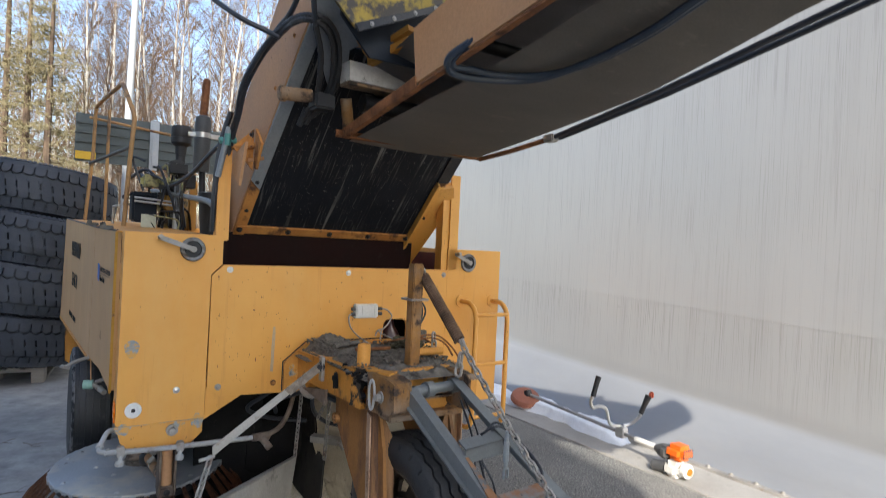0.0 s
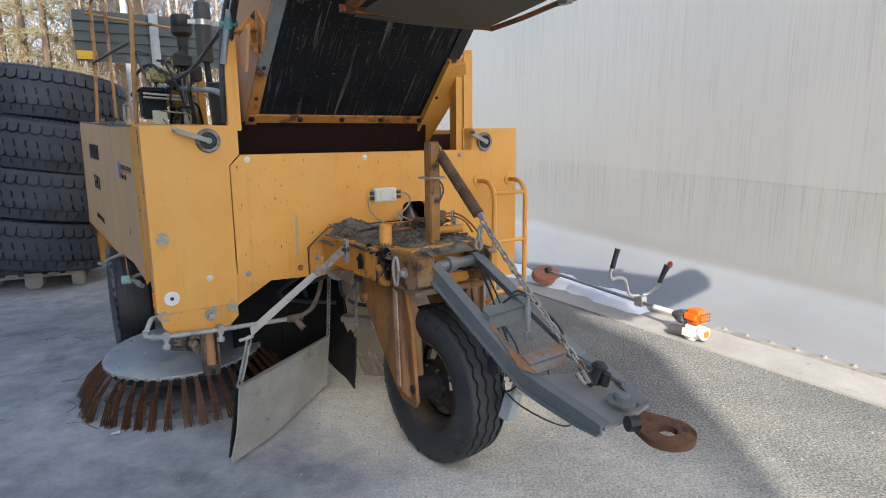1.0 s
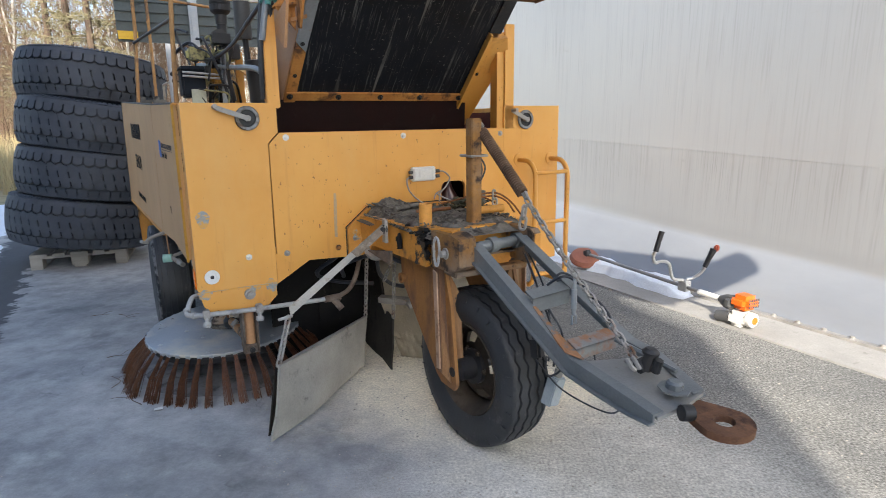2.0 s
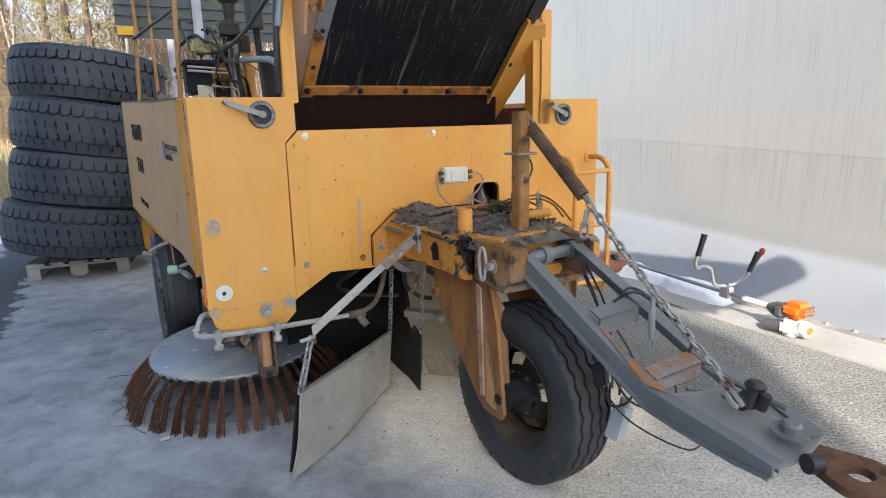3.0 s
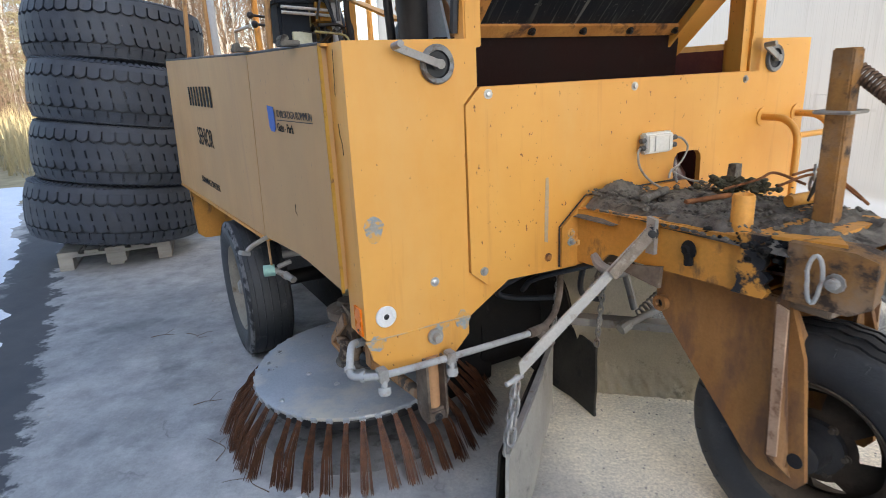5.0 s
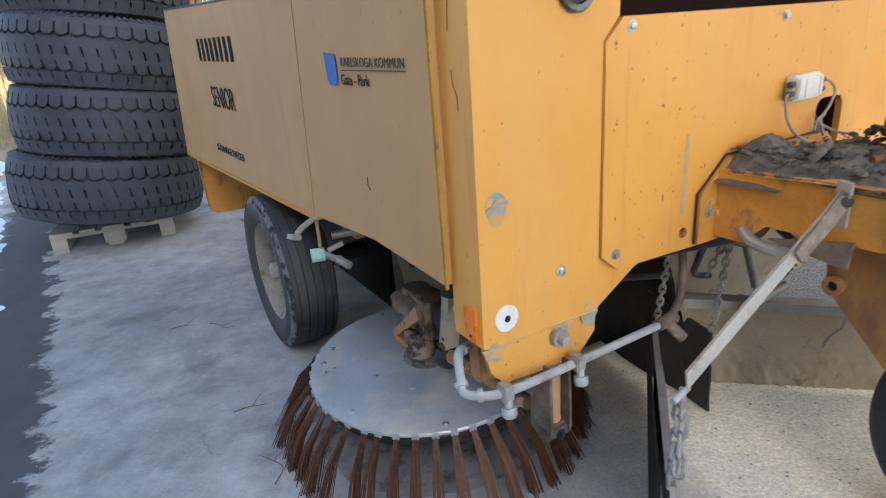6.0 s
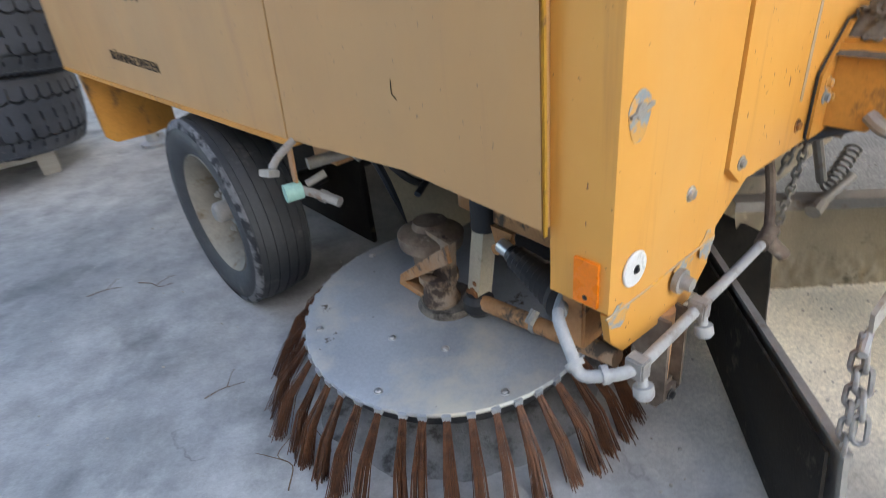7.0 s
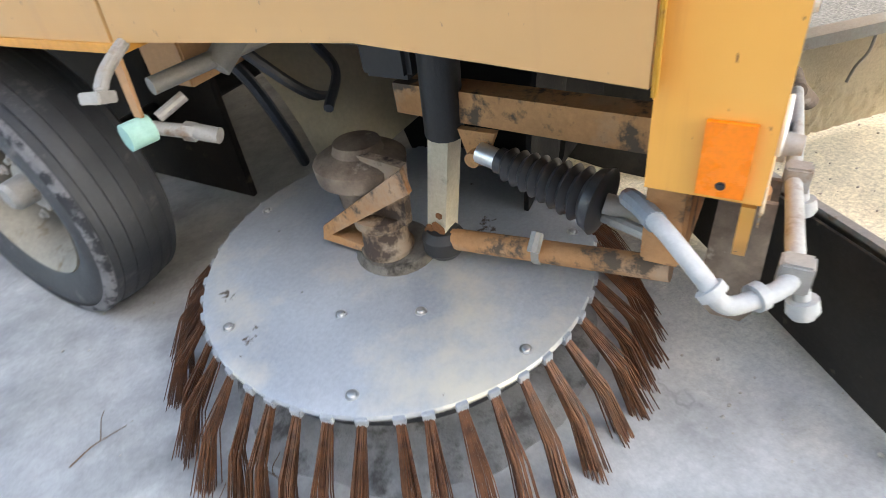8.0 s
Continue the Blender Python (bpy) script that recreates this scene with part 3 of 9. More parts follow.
def shade_blocks():
    """Unseen blocks added behind the camera, outlined so that their shade fits the yard."""
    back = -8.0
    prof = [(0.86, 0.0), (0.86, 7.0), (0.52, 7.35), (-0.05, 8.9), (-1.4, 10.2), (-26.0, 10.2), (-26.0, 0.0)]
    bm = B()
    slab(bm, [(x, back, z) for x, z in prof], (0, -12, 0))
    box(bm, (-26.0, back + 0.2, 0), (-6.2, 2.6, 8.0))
    tagged(part("shade_caster", bm, STONE_GREY, smooth=0), "unseen plain blocks added to cast shade over the yard", "building", kind="structure")


ground()
hall_wall()
shade_blocks()


# ---- the sweeper ----
sweeper = thing("street_sweeper", SW, "dirty orange towed street sweeper with a front conveyor", "street sweeper")


def F(x, z, y=0.0):
    return (x, y, z)


def body():
    bm = B()
    pts = [F(-1.014, 0.605), F(-0.99, 0.60), F(-0.672, 0.60), F(-0.668, 1.228), F(-0.622, 1.276), F(-0.622, 1.402), F(-1.010, 1.402)]
    slab(bm, pts, (0, 0.1165, 0))
    col = part("corner_column", bm, ORANGE, sweeper, "orange sheet steel corner column", bevel=0.011, segs=3)
    bm = B()
    slab(bm, [F(-1.010, 0.598, 0.004), F(-0.995, 0.535, 0.004), F(-0.958, 0.495, 0.004), F(-0.735, 0.482, 0.004), F(-0.676, 0.54, 0.004), F(-0.676, 0.598, 0.004)], (0, 0.014, 0))
    part("column_foot", bm, ORANGE, sweeper, "welded orange foot plate with bare patches", bevel=0.006)
    bm = B()
    outer = [F(-0.6655, 1.225), F(-0.617, 1.272), F(0.578, 1.271), F(0.578, 0.60), F(0.30, 0.66), F(-0.32, 0.68), F(-0.612, 0.69), F(-0.6655, 0.735)]
    hole = []
    for cx, cz, a0 in ((0.302, 0.975, 0), (0.226, 0.975, 90), (0.226, 0.88, 180), (0.302, 0.88, 270)):
        for k in range(4):
            t = radians(a0 + k * 30)
            hole.append(F(cx + 0.034 * math.cos(t), cz + 0.034 * math.sin(t)))
    plate_with_hole(bm, [(x, -0.006, z) for x, y, z in outer], [(x, -0.006, z) for x, y, z in hole], (0, 0.02, 0))
    part("front_panel", bm, ORANGE, sweeper, "large orange front panel with a hand hole", smooth=20)
    bm = B()
    lathe(bm, [(0, 0), (0.052, 0), (0.056, 0.02), (0.056, 0.12), (0.03, 0.16), (0.02, 0.20), (0, 0.20)], axis_pose((0.272, 0.075, 0.80), (0, 0, 1)), 20)
    part("drum_motor", bm, worn("glossy maroon paint", (0.040, 0.010, 0.010), (0.075, 0.020, 0.018), 0.35, 0, None, scale=8, grain=90, relief=0.1), sweeper, "maroon motor behind the hand hole")
    bm = B()
    slab(bm, [F(0.583, 0.52), F(0.955, 0.52), F(0.955, 1.388), F(0.583, 1.388)], (0, 0.115, 0))
    part("corner_column", bm, ORANGE, sweeper, "orange sheet steel corner column", bevel=0.01, segs=2)
    bm = B()
    slab(bm, [F(-0.668, 0.59, 0.012), F(-0.51, 0.684, 0.012), F(-0.60, 0.70, 0.012), F(-0.668, 0.76, 0.012)], (0, 0.02, 0))
    part("gusset", bm, ORANGE, sweeper)
    # hem along the opening's lower lip
    bm = B()
    beam(bm, (-0.617, 0.01, 1.268), (0.578, 0.01, 1.267), 0.03, 0.012)
    part("panel_lip", bm, OLD_ORANGE, sweeper, bevel=0.003)

    # side doors, a little out of square with the front
    def S(y, z, d=0.0):
        return (-1.032 - 0.051 * (y - 0.1) + d, y, z)
    bm = B()
    slab(bm, [S(0.118, 0.726), S(0.45, 0.755), S(0.876, 0.736), S(0.80, 1.413), S(0.118, 1.399)], (0.03, 0, 0))
    part("side_door", bm, DUSTY_SHADED_ORANGE, sweeper, "dusty orange side door", bevel=0.004)
    bm = B()
    slab(bm, [S(0.884, 0.735), S(2.81, 0.72), S(2.62, 1.478), S(0.808, 1.4135)], (0.03, 0, 0))
    rear = part("side_door", bm, DUSTY_SHADED_ORANGE, sweeper, "dusty orange side door with black lettering", bevel=0.004)
    bm = B()
    box(bm, (-1.0345, 0.111, 0.715), (-1.024, 0.116, 1.40))
    part("door_edge_strip", bm, worn("yellow strip", (0.50, 0.27, 0.03), (0.62, 0.36, 0.05), 0.6, 0, (0.2, 0.1, 0.04), (0.6, 0.7), spot_scale=20), sweeper, "thin yellow door edge strip", bevel=0.003)
    bm = B()
    tube(bm, [S(0.12, 1.402, 0.006), S(0.80, 1.417, 0.006), S(2.62, 1.482, 0.006)], 0.006, 6)
    part("door_seal", bm, DARK_STEEL, sweeper, "dark seal along the doors")
    bm = B()
    beam(bm, S(0.86, 0.728, 0.02), S(2.80, 0.712, 0.02), 0.05, 0.014)
    part("door_sill", bm, OLD_ORANGE, sweeper, bevel=0.002)
    # top deck, rear and far side
    bm = B()
    slab(bm, [(-1.03, 0.1, 1.395), (-0.66, 0.1, 1.395), (-0.66, 2.55, 1.472), (-1.15, 2.62, 1.472)], (0, 0, 0.008))
    part("deck", bm, OLD_ORANGE, sweeper, smooth=0)
    for y in (0.82, 0.30):
        bm = B()
        box(bm, (-1.075 - 0.05 * (y - 0.1), y - 0.03, 1.40 + 0.03 * y), (-1.02 - 0.05 * (y - 0.1), y + 0.03, 1.415 + 0.03 * y))
        rod(bm, (-1.06 - 0.05 * (y - 0.1), y - 0.025, 1.42 + 0.03 * y), (-1.06 - 0.05 * (y - 0.1), y + 0.03, 1.42 + 0.03 * y), 0.011, 8)
        part("hinge", bm, MUD, sweeper, "dirty door hinge", bevel=0.003)
    bm = B()
    box(bm, (0.93, 0.12, 0.74), (0.955, 2.73, 1.388))
    part("far_side", bm, ORANGE, sweeper, bevel=0.003)
    bm = B()
    box(bm, (-1.13, 2.74, 0.72), (0.95, 2.77, 1.46))
    part("rear_panel", bm, ORANGE, sweeper, bevel=0.003)
    bm = B()
    box(bm, (-0.66, 0.95, 1.36), (0.93, 2.74, 1.375))
    part("deck", bm, OLD_ORANGE, sweeper, smooth=0)
    # hopper: steel walls in the front opening, its inner shade put into the maroon
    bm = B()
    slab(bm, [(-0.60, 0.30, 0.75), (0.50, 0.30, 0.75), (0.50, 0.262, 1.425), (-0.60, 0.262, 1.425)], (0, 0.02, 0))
    part("hopper_plate", bm, SHADED_MAROON, sweeper, "maroon hopper plate darkened for the shade inside")
    bm = B()
    box(bm, (0.86, 0.12, 0.75), (0.88, 0.95, 1.36))
    box(bm, (0.50, 0.93, 0.75), (0.88, 0.95, 1.36))
    box(bm, (-0.62, 0.03, 0.72), (0.88, 0.95, 0.74))
    part("hopper_wall", bm, worn("red brown primer", (0.10, 0.022, 0.014), (0.16, 0.045, 0.025), 0.7, 0, None, scale=6, grain=90, relief=0.2), sweeper, "red-brown hopper wall")
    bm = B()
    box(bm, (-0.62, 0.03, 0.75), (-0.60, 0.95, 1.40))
    part("hopper_wall", bm, SHADED_MAROON, sweeper)


def posts():
    bm = B()
    box(bm, (-0.655, 0.004, 1.38), (-0.60, 0.06, 1.80))
    part("post", bm, ORANGE, sweeper, bevel=0.004)
    bm = B()
    slab(bm, [(0.588, 0.0, 1.27), (0.645, 0.0, 1.27), (0.645, 0.0, 1.80), (0.588, 0.0, 1.80)], (0, 0.012, 0))
    slab(bm, [(0.545, 0.012, 1.20), (0.545, 0.075, 1.20), (0.545, 0.075, 1.76), (0.545, 0.012, 1.76)], (0.043, 0, 0))
    part("post", bm, ORANGE, sweeper, bevel=0.003)
    # brackets on top of the near post
    bm = B()
    slab(bm, [(-0.60, -0.03, 1.76), (-0.60, -0.20, 1.80), (-0.60, -0.12, 1.62), (-0.60, 0.02, 1.70)], (0.012, 0, 0))
    slab(bm, [(-0.60, 0.0, 1.74), (-0.49, -0.1, 1.76), (-0.49, -0.1, 1.745), (-0.60, 0.0, 1.725)], (0, 0.06, 0))
    part("bracket", bm, FADED, sweeper, bevel=0.003)
    bm = B()
    rod(bm, (-0.66, 0.0, 1.82), (-0.59, 0.0, 1.83), 0.016)
    rod(bm, (-0.63, -0.02, 1.80), (-0.63, -0.02, 1.85), 0.014)
    part("hose_fitting", bm, worn("green fitting", (0.05, 0.22, 0.2), (0.08, 0.28, 0.26), 0.4), sweeper, "teal hose fitting")


SLOPE = Vector((0.0, -0.712, 0.702)).normalized()
SNORM = Vector((0.0, -0.702, -0.712)).normalized()


def E(x, s, d=0.0):
    """A point of the elevator: x across, s up its slope, d out of its underside."""
    if x < -0.4:
        x += 0.045 * max(s, 0)
    return Vector((x, 0.235, 1.448)) + SLOPE * s + SNORM * d


def elevator():
    bm = B()
    slab(bm, [E(-0.466, 0.0), E(0.442, 0.0), E(0.442, 1.05), E(-0.466, 1.05)], -SNORM * 0.012)
    part("underside_sheet", bm, BLACK_SHEET, sweeper, "scratched black underside sheet", smooth=0)
    # bar with bolts along the lower edge
    bm = B()
    slab(bm, [E(-0.512, -0.022, 0.012), E(0.462, -0.022, 0.012), E(0.462, 0.018, 0.012), E(-0.512, 0.018, 0.012)], -SNORM * 0.02)
    slab(bm, [E(-0.512, -0.022, 0.012), E(0.462, -0.022, 0.012), E(0.462, -0.022, -0.05), E(-0.512, -0.022, -0.05)], SLOPE * -0.006)
    bar = part("bar", bm, RUSTY_ORANGE, sweeper, "rust-edged orange clamping bar", bevel=0.002)
    for x in (-0.497, -0.255, -0.03, 0.195, 0.435):
        bm = B()
        bolt_head(bm, E(x, -0.002, 0.012), SNORM, 0.009, 0.013)
        part("bolt", bm, DARK_STEEL, bar)
    # side flanges
    bm = B()
    slab(bm, [E(-0.522, -0.16, 0.006), E(-0.470, -0.16, 0.006), E(-0.470, 0.25, 0.006), E(-0.522, 0.30, 0.006)], -SNORM * 0.02)
    part("flange", bm, RUSTY_ORANGE, sweeper, bevel=0.002)
    bm = B()
    slab(bm, [E(-0.522, 0.305, 0.006), E(-0.470, 0.255, 0.006), E(-0.470, 1.5, 0.006), E(-0.522, 1.5, 0.006)], -SNORM * 0.02)
    part("flange", bm, GREY_STEEL, sweeper, "grey steel flange", bevel=0.002)
    bm = B()
    slab(bm, [E(0.446, -0.22, 0.006), E(0.57, -0.26, 0.006), E(0.62, 0.30, 0.006), E(0.565, 0.40, 0.006), E(0.446, 0.36, 0.006)], -SNORM * 0.02)
    slab(bm, [E(0.446, -0.22, 0.006), E(0.446, 0.42, 0.006), E(0.446, 0.42, 0.03), E(0.446, -0.22, 0.03)], (0.012, 0, 0))
    brace = part("flange", bm, ORANGE, sweeper, "broad orange side flange", bevel=0.002)
    for x, s in ((0.485, 0.16), (0.57, 0.27), (-0.495, 0.12), (-0.495, 0.3)):
        bm = B()
        bolt_head(bm, E(x, s, 0.006), SNORM, 0.006, 0.008)
        part("bolt", bm, DARK_STEEL, brace)
    bm = B()
    slab(bm, [E(0.446, 0.42, 0.006), E(0.515, 0.42, 0.006), E(0.515, 1.25, 0.006), E(0.446, 1.25, 0.006)], -SNORM * 0.02)
    part("flange", bm, DARK_STEEL, sweeper, bevel=0.002)
    # casing sides and back
    for x in (-0.532, 0.515):
        bm = B()
        slab(bm, [E(x, -0.25, -0.01), E(x, 1.5, -0.01), E(x, 1.5, -0.38), E(x, 0.30, -0.40), E(x, -0.25, -0.40)], (0.008, 0, 0))
        part("casing_side", bm, FADED, sweeper, "faded orange casing side", bevel=0.002)
    bm = B()
    slab(bm, [E(-0.522, -0.2, -0.39), E(0.515, -0.2, -0.39), E(0.515, 1.25, -0.35), E(-0.522, 1.25, -0.35)], -SNORM * 0.008)
    part("casing_back", bm, FADED, sweeper)
    # bracket between post and casing: a three-cornered web, a shelf and an edge plate
    bm = B()
    slab(bm, [(-0.524, -0.05, 1.884), (-0.524, -0.05, 1.700), (-0.556, -0.05, 1.735), (-0.606, -0.05, 1.785), (-0.606, -0.05, 1.802)], (0, 0.010, 0))
    slab(bm, [(-0.610, -0.045, 1.790), (-0.530, -0.150, 1.790), (-0.530, 0.02, 1.790), (-0.610, 0.02, 1.790)], (0, 0, 0.009))
    slab(bm, [(-0.536, -0.150, 1.868), (-0.536, -0.238, 1.795), (-0.536, -0.175, 1.690), (-0.536, -0.145, 1.700)], (-0.010, 0, 0))
    part("lug", bm, RUSTY_ORANGE, sweeper, "rusty orange three-cornered lug", bevel=0.002)
    bm = B()
    bolt_head(bm, (-0.549, -0.12, 1.845), (-1, 0, 0), 0.008, 0.012)
    part("bolt", bm, DARK_STEEL, sweeper)
    for s in (0.45, 0.75, 1.0):
        bm = B()
        bolt_head(bm, E(-0.532, s, -0.08), (-1, 0, 0), 0.006, 0.006)
        part("bolt", bm, RUSTY_ORANGE, sweeper)


def CV(x, s, h=0.0):
    """A point of the conveyor: x across, s forward along it, h up."""
    d = Vector((0.02, -1.0, 0.165)).normalized()
    up = Vector((0.0, 0.165, 1.0)).normalized()
    return Vector((x, -0.40, 1.835)) + d * s + up * h


def conveyor():
    L = 2.62
    bm = B()
    # belt: a flat return run, sagging a little, its edges wandering
    rows = []
    n = 24
    for i in range(n + 1):
        s = -0.02 + L * i / n
        left = -0.213 + 0.083 * min(s, 0.9) - 0.02 * max(s - 0.9, 0)
        right = 0.440 + 0.06 * math.sin(min(max(s, 0), 1.5) * 1.9) - 0.13 * max(s - 0.95, 0)
        row = []
        for k in range(13):
            u = k / 12
            row.append(CV(left + (right - left) * u, s, 0.0 - 0.008 * math.sin(math.pi * u)))
        rows.append([bm.verts.new(p) for p in row])
    for a, b in zip(rows, rows[1:]):
        for k in range(12):
            bm.faces.new((a[k], a[k + 1], b[k + 1], b[k]))
    bmesh.ops.solidify(bm, geom=list(bm.faces), thickness=0.008)
    part("belt", bm, BELT, sweeper, "grey rubber conveyor belt seen from below", smooth=60)
    bm = B()
    rows = []
    for i in range(2):
        s = L * i
        rows.append([bm.verts.new(CV(-0.20 + 0.62 * k / 8 - 0.12 * i, s, 0.24 - 0.05 * math.sin(math.pi * k / 8))) for k in range(9)])
    for k in range(8):
        bm.faces.new((rows[0][k], rows[0][k + 1], rows[1][k + 1], rows[1][k]))
    bmesh.ops.solidify(bm, geom=list(bm.faces), thickness=0.008)
    part("belt", bm, BELT, sweeper, "grey rubber conveyor belt, carrying run", smooth=60)
    # head drum, rounded end
    bm = B()
    lathe(bm, [(0, 0), (0.11, 0), (0.12, 0.3), (0.11, 0.68), (0, 0.68)], axis_pose(CV(-0.22, L, 0.12), (1, 0, 0)), 24)
    part("drum", bm, BELT, sweeper)
    bm = B()
    lathe(bm, [(0, 0), (0.04, 0), (0.04, 0.68), (0, 0.68)], axis_pose(CV(-0.22, 0.12, 0.12), (1, 0, 0)), 16)
    for s in (0.7, 1.3, 1.9):
        lathe(bm, [(0, 0), (0.025, 0), (0.025, 0.68), (0, 0.68)], axis_pose(CV(-0.22, s, 0.16), (1, 0, 0)), 12)
    part("roller", bm, DARK_STEEL, sweeper)
    # side members
    bm = B()
    slab(bm, [CV(-0.27, 0.605, 0.012), CV(-0.27, L, 0.012), CV(-0.27, L, 0.26), CV(-0.27, 0.605, 0.207)], (0.012, 0, 0))
    part("side_beam", bm, FADED, sweeper, "tan-orange conveyor side beam", bevel=0.002)
    bm = B()
    slab(bm, [CV(-0.275, 0.04, -0.012), CV(-0.275, L, 0.0), CV(-0.275, L, 0.008), CV(-0.275, 0.04, -0.004)], (0.022, 0, 0))
    slab(bm, [CV(-0.275, 0.04, -0.012), CV(-0.275, 0.61, -0.008), CV(-0.275, 0.61, 0.035), CV(-0.275, 0.04, 0.025)], (0.006, 0, 0))
    part("angle_iron", bm, RUST, sweeper, "rusty angle iron", bevel=0.001)
    bm = B()
    beam(bm, CV(-0.29, 0.03, 0.0), CV(0.475, 0.0, 0.0), 0.035, 0.008)
    beam(bm, CV(-0.29, 0.014, 0.015), CV(0.475, -0.016, 0.015), 0.006, 0.03)
    part("end_angle", bm, RUST, sweeper, "rusty end angle")
    bm = B()
    slab(bm, [CV(0.46, 0.05, 0.03), CV(0.30, L, 0.03), CV(0.30, L, 0.20), CV(0.46, 0.05, 0.16)], (0.012, 0, 0))
    part("side_beam", bm, FADED, sweeper, bevel=0.002)
    bm = B()
    tube(bm, [CV(0.47, 0.0, 0.0), CV(0.51, 0.18, -0.004), CV(0.55, 0.38, 0.0)], 0.012, 8)
    part("rail_end", bm, RUST, sweeper)
    for x0, x1, h in ((0.553, 0.439, 0.0), (0.586, 0.492, 0.0)):
        bm = B()
        tube(bm, [CV(0.545, 0.34, 0.0), CV(x0, 0.44, h), CV((x0 + x1) / 2 + 0.02, 0.98, h - 0.004), CV(x1, 1.65, h), CV(x1 - 0.08, L, h)], 0.011, 8)
        part("cable", bm, HOSE, sweeper, "black cable along the conveyor")
    bm = B()
    box(bm, (-0.022, -0.03, -0.016), (0.022, 0.03, 0.016), Matrix.Translation(CV(0.555, 0.40, 0.0)))
    part("cable_clamp", bm, BARE_STEEL, sweeper, bevel=0.005)
    # swing link between elevator and conveyor
    bm = B()
    beam(bm, (-0.322, -0.55, 2.068), (-0.05, -0.53, 2.072), 0.08, 0.075)
    part("cross_beam", bm, WHITE_STEEL, sweeper, "chipped white cross beam", bevel=0.004)
    bm = B()
    beam(bm, (-0.322, -0.55, 2.022), (-0.05, -0.53, 2.026), 0.07, 0.012)
    part("beam_foot", bm, GRIMY, sweeper)
    bm = B()
    beam(bm, (-0.24, -0.60, 2.112), (-0.175, -0.80, 2.158), 0.03, 0.03)
    beam(bm, (-0.24, -0.60, 2.142), (-0.175, -0.80, 2.205), 0.03, 0.022)
    tube(bm, curve_pts([(-0.25, -0.60, 2.137), (-0.26, -0.58, 2.162), (-0.225, -0.58, 2.167), (-0.20, -0.60, 2.147)], 5), 0.008, 6)
    part("link_bar", bm, OLD_ORANGE, sweeper, bevel=0.002)
    bm = B()
    lathe(bm, [(0, 0), (0.024, 0), (0.031, 0.006), (0.031, 0.024), (0.027, 0.03), (0.026, 0.13), (0, 0.13)], axis_pose((-0.546, -0.44, 1.966), (1, -0.05, 0.08)), 18)
    part("pivot", bm, GRIMY, sweeper, "grimy yellow-flecked pivot cylinder")
    bm = B()
    box(bm, (-0.415, -0.49, 1.925), (-0.33, -0.41, 1.99))
    rod(bm, (-0.42, -0.33, 1.875), (-0.41, -0.38, 1.94), 0.012, 10)
    rod(bm, (-0.395, -0.335, 1.885), (-0.385, -0.38, 1.945), 0.012, 10)
    part("pivot_block", bm, DARK_STEEL, sweeper, "greasy pivot block", bevel=0.008)
    bm = B()
    slab(bm, [(-0.46, -0.72, 2.30), (-0.438, -0.696, 2.274), (-0.29, -0.589, 2.168), (-0.316, -0.57, 2.149), (-0.284, -0.49, 2.071), (-0.354, -0.453, 2.034), (-0.485, -0.614, 2.193), (-0.525, -0.72, 2.30)], -SNORM * 0.02)
    slab(bm, [(-0.438, -0.696, 2.274), (-0.29, -0.589, 2.168), (-0.284, -0.589, 2.168), (-0.43, -0.696, 2.274)], -SNORM * 0.05)
    part("link_plate", bm, GREY_STEEL, sweeper, "blue-grey steel link plate", bevel=0.004)
    bm = B()
    rod(bm, (-0.269, -0.45, 1.99), (-0.238, -0.42, 1.875), 0.024, 14)
    part("hinge_pin", bm, GRIMY, sweeper, bevel=0.003)
    # flaking yellow plate and dark trough over the joint
    bm = B()
    slab(bm, [(-0.51, -0.85, 2.22), (-0.42, -0.85, 2.135), (-0.286, -0.85, 2.20), (-0.14, -0.85, 2.27), (0.02, -0.85, 2.35), (0.02, -0.85, 2.65), (-0.51, -0.85, 2.65)], (0, 0.012, 0))
    part("chute_plate", bm, OLD_YELLOW, sweeper, "flaking yellow chute plate")
    bm = B()
    slab(bm, [(-0.43, -0.858, 2.142), (-0.415, -0.858, 2.118), (-0.13, -0.858, 2.252), (0.03, -0.858, 2.33), (0.02, -0.858, 2.35), (-0.14, -0.858, 2.273)], (0, -0.012, 0))
    rim = part("chute_rim", bm, DARK_STEEL, sweeper, "dark riveted rim")
    for k in range(4):
        bm = B()
        bolt_head(bm, (-0.37 + 0.085 * k, -0.871, 2.153 + 0.0405 * k), (0, -1, 0), 0.005, 0.004)
        part("rivet", bm, BARE_STEEL, rim)
    bm = B()
    slab(bm, [(-0.42, -0.72, 2.22), (-0.30, -0.72, 2.09), (0.40, -0.72, 2.09), (0.40, -0.72, 2.64), (-0.42, -0.72, 2.64)], (0, 0.012, 0))
    part("chute_back", bm, worn("blue black steel", (0.010, 0.016, 0.026), (0.022, 0.03, 0.045), 0.5, 0.2, None, scale=8, grain=90, relief=0.2), sweeper, "blue-black chute back")
